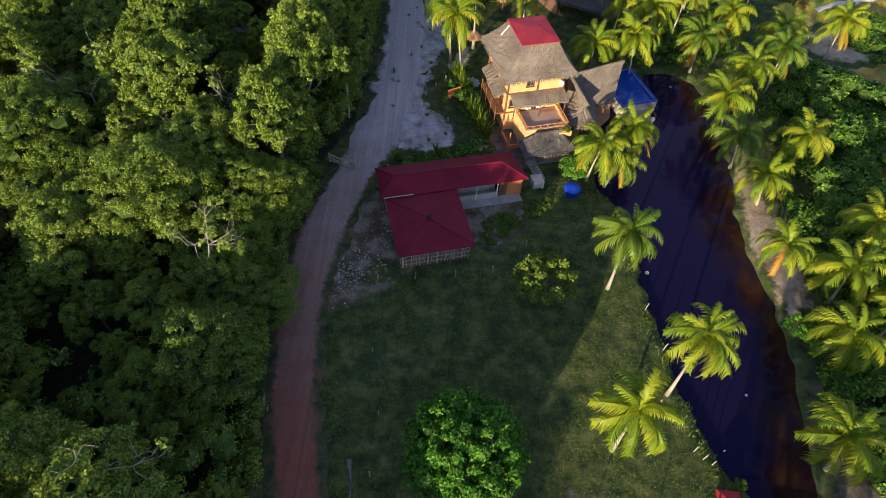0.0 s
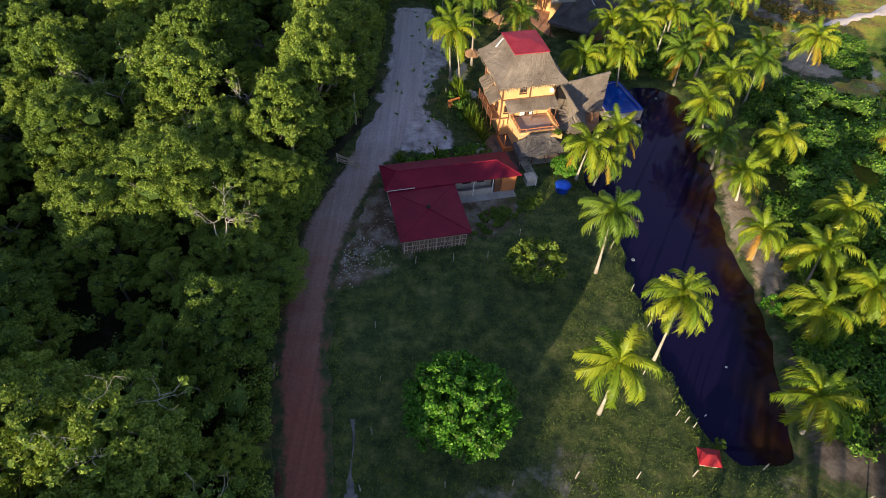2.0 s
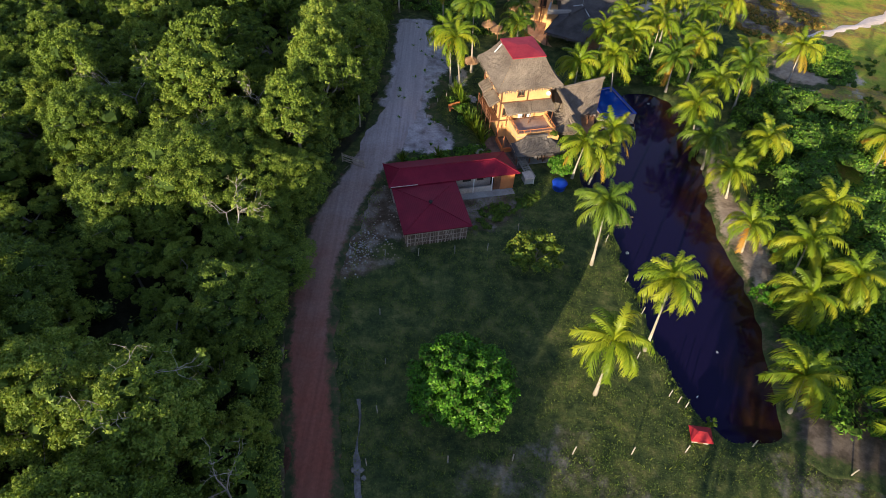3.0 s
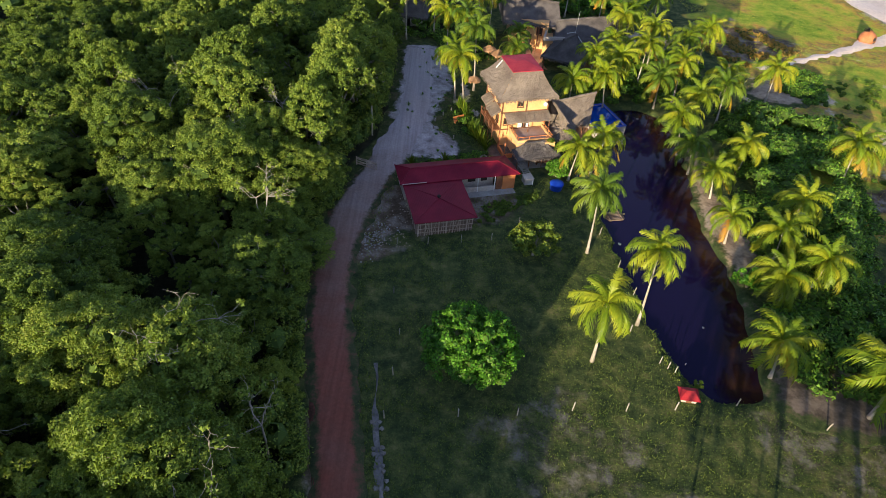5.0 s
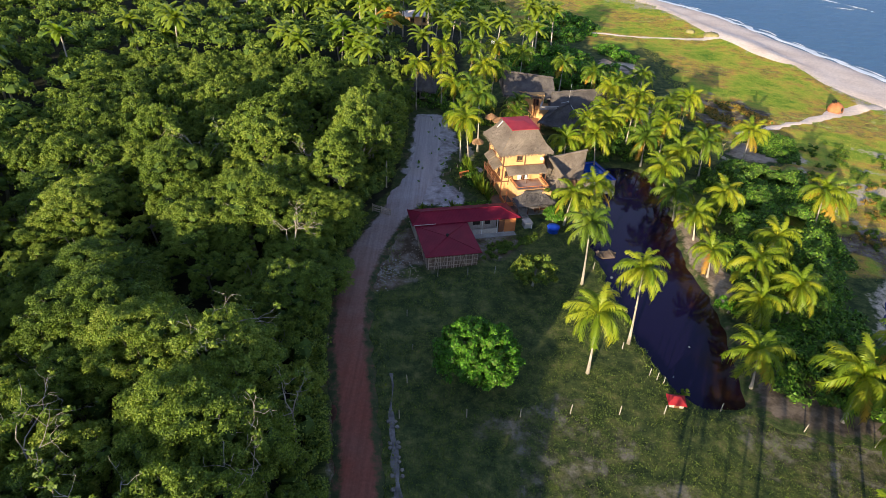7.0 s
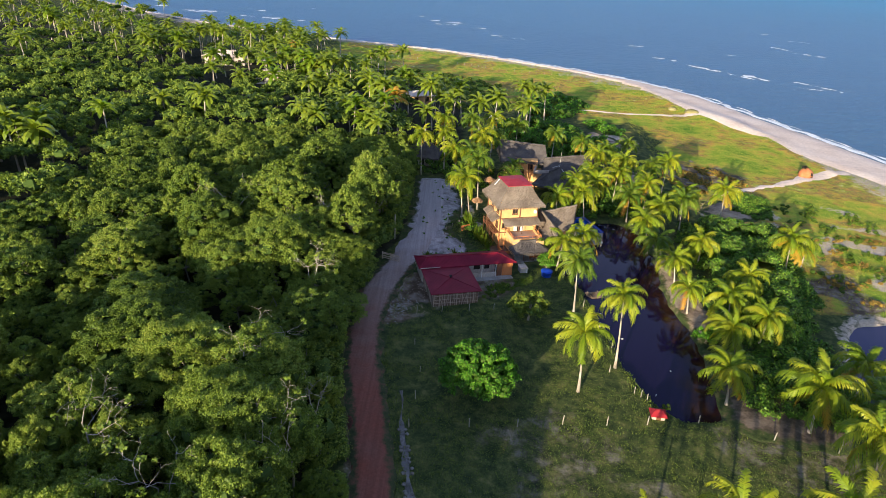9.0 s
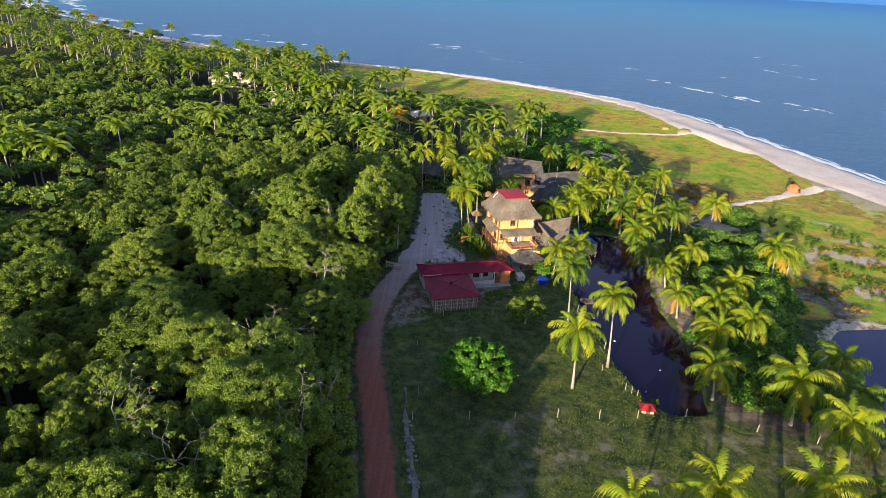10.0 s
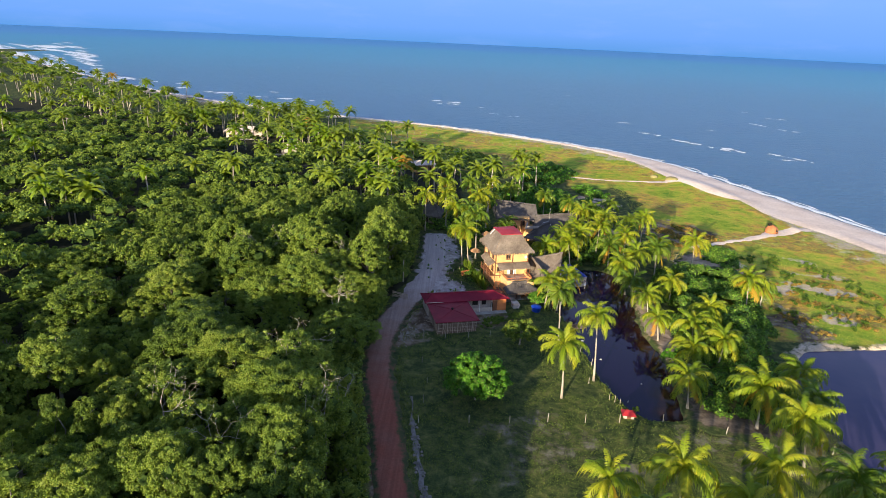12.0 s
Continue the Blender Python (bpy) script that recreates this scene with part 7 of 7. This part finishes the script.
def far_woods():
    """The wood beyond the nearer trees, to the coast and off to the side, and behind, where unseen trees are added to
    shade the lawn.
    """
    rr = np.random.default_rng(78)
    kinds = []
    for s in range(4):
        r2 = np.random.default_rng(170 + s)
        cs, rs = [], []
        for _ in range(22):
            a, q = r2.uniform(0, 6.28), math.sqrt(r2.random())
            cs.append((3.2 * q * math.cos(a), 3.2 * q * math.sin(a), 9.3 - 1.9 * q * q + r2.normal() * 0.45)), rs.append(r2.uniform(0.55, 0.95))
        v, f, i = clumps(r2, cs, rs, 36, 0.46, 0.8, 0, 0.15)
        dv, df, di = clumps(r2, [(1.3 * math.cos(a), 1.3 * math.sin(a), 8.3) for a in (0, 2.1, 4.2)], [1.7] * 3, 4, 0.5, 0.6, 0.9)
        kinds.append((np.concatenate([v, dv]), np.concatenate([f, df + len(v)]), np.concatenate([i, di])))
    pts = []
    for _ in range(5200):
        u = rr.random()
        x, y = rr.uniform(-190, 3), rr.uniform(-95, 225)
        if u < 0.35:
            x, y = rr.uniform(-620, -60), rr.uniform(-60, 640)
        inner = -66 < x and -34 < y < 92
        if inner and x < road_x(np.array(y)) - 4:
            continue
        # unseen southern trees, thinned at random to soften the lawn's shadow edge
        if y < -34 and x > road_x(np.array(y)) - 7 - 13 * rr.random():
            continue
        if -34 <= y < 92 and x > -64:
            continue
        if y >= 92 and x > -13:
            continue
        if y > 150 and x > -62:
            continue
        if seaward(np.array(x), np.array(y)) > -beach_width(np.array(y)) - (26 if x > -150 else 14):
            continue
        pts.append((x, y))
    clear = ((-66, 176, 9, 34), (-92, 207, 13, 40), (-12, 157, 6, 20))
    pts = [(x, y) for x, y in pts if not any(abs(x - a - 0.25 * (y - b)) < w and b - d < y < b + 8 for a, b, w, d in clear)]
    cell, keep = set(), []
    for x, y in pts:
        c = (int(x // 4.9), int(y // 4.9)) if x > -200 else (int(x // 9), int(y // 9))
        if c not in cell:
            cell.add(c)
            keep.append((x, y))
    vs, fs, ids, k = [], [], [], 0
    for x, y in keep:
        v, f, i = kinds[int(rr.integers(4))]
        a = rr.uniform(0, 6.28)
        s = rr.uniform(0.72, 1.08) * (1.1 if x < -200 else 0.85 if y > 150 else 1)
        rot = np.array(((math.cos(a), -math.sin(a), 0), (math.sin(a), math.cos(a), 0), (0, 0, 1)))
        vs.append((v * (s, s, s * rr.uniform(0.8, 1.1))) @ rot.T + (x, y, -0.2))
        fs.append(f + k), ids.append(i)
        k += len(v)
    return tagged(new("far_woods", array_mesh("far_woods", np.concatenate(vs), np.concatenate(fs), [LEAF, CORE_SHADE], np.concatenate(ids))), "dense green woods stretching to the coast", "woods", kind="stuff")


far_woods()


def bush_cloud(name, rng_seed, centre, radius, per, leaf, materials, label, category, kind="", group="", core=0.75, flat=0.75):
    rr = np.random.default_rng(rng_seed)
    v, f, i = clumps(rr, centre, radius, per, leaf, flat, core)
    return tagged(new(name, array_mesh(name, v, f, list(materials), i)), label, category, group, kind)


def scatter_low():
    """Undergrowth at the forest's foot and rim."""
    rr = np.random.default_rng(5)
    c, r = [], []
    for _ in range(2000):
        y = rr.uniform(-30, 90)
        e = float(road_x(np.array(y)))
        x = e - (2.7 if y < 45 else 4.6) - abs(rr.normal()) * 2.0 if rr.random() < 0.4 else rr.uniform(-60, e - 5)
        rad = rr.uniform(0.3, 1.1) if x > e - 4.5 else rr.uniform(0.6, 1.5)
        zz = rr.uniform(0.2, 1.2) if x > e - 4.5 else rr.uniform(0.3, 3.6)
        c.append((x, y, zz)), r.append(rad)
    return bush_cloud("undergrowth", 6, c, r, 110, 0.2, (LEAF, CORE_SHADE), "dark tangled undergrowth at the forest's foot", "undergrowth", "stuff")


scatter_low()


def bare_tree(x, y, h, seed, label="grey leafless tree with twisted branches in the forest"):
    rr = np.random.default_rng(seed)
    t = thing("bare_tree", label, "tree", pose(x, y, -0.1), "bare trees")
    g, br = Geo(), Geo()
    g.tube([(0, 0, -0.3), (0.2, 0.1, h * 0.35), (0.1, 0.3, h * 0.62)], [0.13, 0.10, 0.075], 7)
    tips = [np.array((0.1, 0.3, h * 0.62))]
    level = [(tips[0], np.array((0, 0, 1.0)), 0.055, h * 0.24)]
    for d in range(4):
        nxt = []
        for p, dr, rad, L in level:
            for _ in range(3 if d < 3 else 2):
                nd = unit(dr + rr.normal(size=3) * 0.75 + (0, 0, 0.12))
                q = p + nd * L * rr.uniform(0.7, 1.15)
                m = (p + q) / 2 + rr.normal(size=3) * L * 0.1
                br.tube([tuple(p), tuple(m), tuple(q)], [rad, rad * 0.8, rad * 0.5], 4, False)
                nxt.append((q, nd, rad * 0.62, L * 0.66))
        level = nxt
    part("trunk", g, BARK, t, "", True)
    part("branchwork", br, PALM_BARK, t, "pale twisted boughs")
    pts = [q for q, *_ in level]
    sel = [pts[i] for i in rr.permutation(len(pts))[:26]]
    v, f, i = clumps(rr, sel, [0.35] * len(sel), 16, 0.3, 0.8, 0)
    part("crown", array_mesh("crown", v, f, [LEAF, CORE_SHADE], i), None, t, "sparse remaining leaves")
    return t


for bx_, by_, bh_, bs_ in ((-18.1, 27.8, 9.6, 1), (-24.4, 37.9, 10.5, 2), (-12.6, 58.0, 10.2, 3), (-19.4, 46.4, 10.8, 4), (-13.2, -2.0, 12.0, 5), (-21.0, -8.6, 12.5, 6), (-30, -2, 12.5, 7), (-12.6, 4.6, 8.6, 8), (-20.6, 9.4, 12.6, 9), (-34, 47, 11.5, 10)):
    bare_tree(bx_, by_, bh_, bs_)


# ---- bushes of the garden and the meadow ----
def round_bush(name, x, y, r, h, n, per, leaf, mats, label, seed, category="bush"):
    rr = np.random.default_rng(seed)
    t = thing(name, label, category, pose(x, y, float(land(x, y))))
    c, rad = [], []
    for _ in range(n):
        d = unit(rr.normal(size=3))
        d[2] = abs(d[2]) if rr.random() < 0.85 else d[2] * 0.4
        q = rr.uniform(0.7, 0.98) if rr.random() < 0.8 else rr.uniform(0.3, 0.7)
        c.append((d[0] * r * q, d[1] * r * q, h * 0.42 + d[2] * h * 0.5 * q)), rad.append(min(r * 0.3, rr.uniform(0.32, 0.6)))
    v, f, i = clumps(rr, c, rad, per, leaf, 0.85, 0.75 if per > 40 else 0)
    part("crown", array_mesh("crown", v, f, list(mats), i), None, t)
    g = Geo().tube([(0, 0, -0.2), (0.1, 0, h * 0.3), (0, 0.1, h * 0.6)], [0.18, 0.13, 0.06], 7)
    for p in c[:8]:
        g.tube([(0.05, 0, h * 0.25), tuple(np.array(p) * 0.6 + (0, 0, h * 0.1)), p], [0.08, 0.05, 0.02], 5)
    part("trunk", g, BARK, t)
    return t


round_bush("round_tree", 3.2, 14.9, 4.5, 6.8, 400, 70, 0.23, (LEAF_BUSH, CORE_SHADE), "rounded bright green broadleaf tree on the lawn", 41, "tree")
round_bush("small_tree", 10.6, 31.0, 3.0, 4.6, 70, 44, 0.25, (LEAF_SHRUB, CORE_SHADE), "sparse yellow-green small tree on the lawn", 42, "tree")
round_bush("garden_bush", 15.1, 46.7, 1.6, 2.5, 40, 70, 0.2, (LEAF_BUSH, CORE_SHADE), "clipped bright green bush beside the water tank", 43)
round_bush("bank_bush", 33.6, 27.6, 1.6, 2.2, 18, 80, 0.3, (LEAF_BUSH, CORE_SHADE), "fresh green bush on the pond's sandy bank", 44)
round_bush("bank_bush", 24.2, 14.2, 0.6, 0.9, 8, 50, 0.2, (LEAF_SHRUB, CORE_SHADE), "small yellow-green bush at the pond's edge", 45)


planter_spot = pose(9.95, 57.4, 0, 0, 0, 15.5) @ Vector((2.28, -7.55, 2.86))
rp2 = np.random.default_rng(46)
bush_cloud("planter_plants", 47, [tuple(Vector(planter_spot) + Vector((rp2.uniform(-0.5, 0.5), rp2.uniform(-0.25, 0.25), rp2.uniform(0.0, 0.25)))) for _ in range(12)], [0.22] * 12, 40, 0.16, (LEAF_SHRUB, LEAF_DRY), "yellow-green plants in the terrace planter", "plants")


def thicket(name, label, spots_n, region, rad, zmax, seed, mats, per=60, leaf=0.34, category="bushes", patchy=0):
    rr = np.random.default_rng(seed)
    c, r = [], []
    k = 0
    while len(c) < spots_n and k < spots_n * 30:
        k += 1
        ring = np.array(region)
        x, y = rr.uniform(ring[:, 0].min(), ring[:, 0].max()), rr.uniform(ring[:, 1].min(), ring[:, 1].max())
        d = -float(ring_distance(region, np.array(x), np.array(y)))
        if d < 0.2 or float(ring_distance(POND_RING, np.array(x), np.array(y))) < 0.5:
            continue
        if patchy and patches(np.array(x), np.array(y), 8, seed + 7) < patchy:
            continue
        q = rr.uniform(*rad)
        top = min(zmax, 0.5 + d * 0.8) * (0.72 + 0.28 * patches(np.array(x), np.array(y), 7, seed))
        c.append((x, y, float(land(x, y)) + max(0.15, top - q * 0.7) * (1 if rr.random() < 0.75 else rr.random()))), r.append(q)
    return bush_cloud(name, seed + 1, c, r, per, leaf, mats, label, category, "stuff")


thicket("thicket", "dense green thicket of seaside shrubs", 500, [(38, 29), (36.8, 36), (38, 44), (39, 52), (40, 60), (43, 66), (49, 70), (55, 68), (60, 62), (59, 54), (56, 46), (54.5, 39), (51, 33), (47, 27), (42, 25)], (0.8, 1.5), 4.4, 51, (LEAF_HEDGE, CORE_SHADE), 90, 0.3)
thicket("thicket", "tangled dark bushes below the lagoon palms", 210, [(33.6, 24), (33.4, 18), (35, 14), (39, 13), (45, 11), (48, 14), (48.5, 22), (50, 29), (46, 28), (40, 26)], (0.7, 1.2), 2.2, 52, (LEAF_HEDGE, CORE_SHADE), 60, 0.36)
thicket("shrubs", "scrubby green bushes at the meadow's edge", 150, [(56, 76), (60, 70), (64, 74), (66, 82), (62, 86), (58, 84)], (0.5, 1.0), 1.5, 53, (LEAF_HEDGE, CORE_SHADE), 45, 0.32)
thicket("shrubs", "low green scrub on the meadow beside the lagoon", 260, [(58, 42), (60, 60), (63, 76), (72, 84), (82, 76), (86, 62), (80, 48), (68, 40)], (0.2, 0.65), 0.3, 54, (LEAF_SHRUB, LEAF_SHRUB), 40, 0.2, patchy=0.12)
thicket("dry_scrub", "rusty dry scrub on the meadow beside the lagoon", 190, [(59, 40), (60, 50), (64, 62), (76, 66), (92, 56), (88, 42), (70, 38)], (0.15, 0.5), 0.25, 64, (LEAF_DRY, LEAF_DRY), 46, 0.2, patchy=0.3)
thicket("dry_scrub", "brown dry bushes along the sand path", 260, [(48, 90), (54, 84), (60, 88), (69, 92), (68, 99), (60, 103), (50, 99)], (0.25, 0.7), 0.6, 65, (LEAF_DRY, CORE_SHADE), 46, 0.24, patchy=-0.1)
thicket("shrubs", "green bushes behind the thatched compound", 330, [(10, 108), (20, 103), (33, 104), (40, 108), (43, 118), (36, 124), (34, 136), (24, 140), (12, 132), (6, 120)], (0.8, 1.7), 3.2, 55, (LEAF_BUSH, CORE_SHADE), 50, 0.46)
thicket("shrubs", "bright green bushes before the dunes", 240, [(20, 145), (28, 142), (40, 150), (44, 162), (42, 172), (34, 178), (24, 168), (20, 156)], (0.8, 1.6), 3.0, 56, (LEAF_BUSH, CORE_SHADE), 46, 0.5)
thicket("shrubs", "bright green bush beside the sand path", 60, [(38, 138), (42, 130), (47, 128), (49, 134), (44, 142), (40, 144)], (0.7, 1.2), 1.8, 57, (LEAF_BUSH, CORE_SHADE), 46, 0.42)
thicket("shrubs", "brownish green scrub along the dunes", 620, [(-70, 262), (-60, 240), (-30, 215), (0, 205), (16, 190), (18, 150), (2, 146), (-8, 165), (-30, 170), (-55, 195), (-62, 230)], (0.7, 1.8), 1.6, 58, (LEAF_SHRUB, CORE_SHADE), 30, 0.55)
thicket("shrubs", "green garden bushes between palms and house", 190, [(22, 66), (28, 68), (34, 68), (42, 74), (46, 84), (38, 92), (30, 84), (24, 78), (20, 70)], (0.6, 1.2), 1.7, 59, (LEAF_HEDGE, CORE_SHADE), 50, 0.36)
thicket("shrubs", "green garden bushes behind the yard", 150, [(-8, 90), (-2, 87), (4, 80), (8, 82), (9, 92), (6, 104), (-4, 106), (-12, 104)], (0.6, 1.3), 2.2, 60, (LEAF_HEDGE, CORE_SHADE), 50, 0.38)
thicket("shrubs", "low green plants along the shed's back wall", 60, [(-4.4, 46.0), (6.0, 49.2), (7.4, 50.6), (4.4, 51.2), (0.0, 49.0), (-4.6, 47.6)], (0.25, 0.55), 0.8, 61, (LEAF_HEDGE, CORE_SHADE), 40, 0.24)
thicket("shrubs", "dark garden shrubs beside the house", 46, [(2.6, 56.5), (4.4, 55.2), (5.4, 57.0), (4.6, 61.0), (2.8, 63.6), (1.4, 61.6)], (0.35, 0.75), 1.3, 62, (LEAF_HEDGE, CORE_SHADE), 46, 0.26)
thicket("shrubs", "weedy green plants below the shed's veranda", 70, [(4.2, 36), (5.4, 39.8), (9.6, 41.6), (13.2, 43.4), (12.6, 41.6), (8.6, 38.6), (6.0, 35.6)], (0.2, 0.45), 0.5, 63, (LEAF_SHRUB, CORE_SHADE), 34, 0.22)


def spiky(name, x, y, n, length, rise, label, seed, width=0.12, material=None, category="plant"):
    """A rosette of long pointed leaves."""
    rr = np.random.default_rng(seed)
    g = Geo()
    for i in range(n):
        a, e = rr.uniform(0, 6.28), radians(rr.uniform(*rise))
        L = length * rr.uniform(0.7, 1.1)
        d = Vector((math.cos(a) * math.cos(e), math.sin(a) * math.cos(e), math.sin(e)))
        s = Vector((-math.sin(a), math.cos(a), 0)) * width
        m = d * L * 0.55
        t = d * L + Vector((0, 0, -0.25 * L * math.cos(e)))
        g.add([-s * 0.5, s * 0.5, m + s, m - s, t], [(0, 1, 2, 3), (3, 2, 4)])
    ob = new(name, g.mesh(name, material or FROND))
    ob.location = (x, y, float(land(x, y)) + 0.03)
    return tagged(ob, label, category, "spiky plants")


sp = np.random.default_rng(90)
for k, (x, y, L) in enumerate(((5.0, 53.6, 2.4), (4.4, 54.6, 2.6), (5.6, 52.6, 2.2), (3.9, 55.8, 2.2), (5.9, 51.6, 1.6), (3.2, 60.6, 2.0), (3.0, 62.0, 1.8), (0.4, 48.7, 1.3), (-4.0, 47.3, 1.3), (2.3, 63.0, 2.2), (4.8, 56.4, 1.8))):
    spiky("spiky_plant", x, y, 34, L * 1.25, (50, 88), "tall spiky green garden plant beside the house", 200 + k, 0.1, FROND_GREEN)
weeds = Geo()
for k in range(60):
    x, y = sp.uniform(-6, 3), sp.uniform(49, 84)
    if float(ring_distance(YARD, np.array(x), np.array(y))) > -0.6 or sp.random() < 0.5:
        for i in range(12):
            a, e = sp.uniform(0, 6.28), radians(sp.uniform(20, 75))
            L = 0.5 * sp.uniform(0.6, 1.2)
            d = Vector((math.cos(a) * math.cos(e), math.sin(a) * math.cos(e), math.sin(e)))
            side = Vector((-math.sin(a), math.cos(a), 0)) * 0.07
            o = Vector((x, y, float(land(x, y)) + 0.1))
            weeds.add([o - side * 0.5, o + side * 0.5, o + d * L * 0.55 + side, o + d * L * 0.55 - side, o + d * L], [(0, 1, 2, 3), (3, 2, 4)])
tagged(new("weeds", weeds.mesh("weeds", LEAF_HEDGE)), "small green weeds scattered over the gravel yard", "weeds", kind="stuff")


def grass(name, label, n, box, test, size, material, seed):
    """Tufts of pointed blades."""
    rr = np.random.default_rng(seed)
    x, y = rr.uniform(box[0], box[1], n), rr.uniform(box[2], box[3], n)
    ok = test(x, y)
    x, y = x[ok], y[ok]
    z = land(x, y)
    n = len(x)
    vs = []
    for b in range(3):
        a = rr.uniform(0, 6.283, n)
        L = size * rr.uniform(0.5, 1.3, n)
        w = L * 0.28
        lean = L * rr.uniform(0.2, 0.8, n)
        p = np.stack([x + rr.normal(size=n) * size * 0.4, y + rr.normal(size=n) * size * 0.4, z - 0.02], 1)
        s = np.stack([-np.sin(a) * w / 2, np.cos(a) * w / 2, 0 * a], 1)
        t = p + np.stack([np.cos(a) * lean, np.sin(a) * lean, L * 0.75], 1)
        vs.append(np.stack([p - s, p + s, t], 1))
    v = np.concatenate(vs).reshape(-1, 3)
    return tagged(new(name, array_mesh(name, v, np.arange(len(v)).reshape(-1, 3), [material])), label, "grass", kind="stuff")


def on_lawn(x, y):
    d = np.minimum(ring_distance(POND_RING, x, y), 9)
    return (d > 0.2) & (x > road_x(y) + 2.0) & (seaward(x, y) < -30) & ~((x > -6) & (x < 4) & (y > 33) & (y < 48)) & (patches(x, y, 6, 70) + np.random.default_rng(1).normal(size=len(x)) * 0.5 > -0.55) & (x < 24 + np.where(y < 13, 24, 0))


grass("lawn_grass", "short rough lawn grass", 110000, (-8, 48, -22, 46), on_lawn, 0.17, GRASS, 71)
grass("tall_weeds", "taller weeds along ditch and fences", 12000, (-8, 24, -20, 44), lambda x, y: (np.abs(x - road_x(y) - 2.6) < 0.9) | (np.abs(y - 10.4) < 0.6) & (x < 24) | (np.abs(ring_distance(POND_RING, x, y) - 0.8) < 0.7), 0.3, GRASS, 72)
grass("meadow_tufts", "yellow-green seaside meadow grass", 46000, (44, 106, 36, 240), lambda x, y: (seaward(x, y) < -beach_width(y) + 3) & (ring_distance(LAGOON_RING, x, y) > 0.5) & (x > 48 + 0.05 * (y - 60)) & (line_distance([(56, 84), (66, 88.8), (84, 99.5), (97, 104.5)], x, y) > 1.4), 0.24, MEADOW, 73)
grass("dune_grass", "far green dune grass", 16000, (-75, 80, 150, 290), lambda x, y: (seaward(x, y) < -beach_width(y) + 2) & (y + 0.35 * x > 165), 0.4, MEADOW, 74)
grass("yard_weeds", "sparse dark weeds round the gravel yard", 15000, (-9, 5, 47, 88), lambda x, y: (np.abs(ring_distance(YARD, x, y) + 0.5) < 1.1) | ((ring_distance(YARD, x, y) < 0) & (patches(x, y, 3.2, 88) > 0.5)), 0.17, LEAF_HEDGE, 75)
grass("garden_grass", "short green grass of the garden beside the house", 9000, (-1.4, 6, 52, 68), lambda x, y: ring_distance(YARD, x, y) > 0.3, 0.13, GRASS, 76)
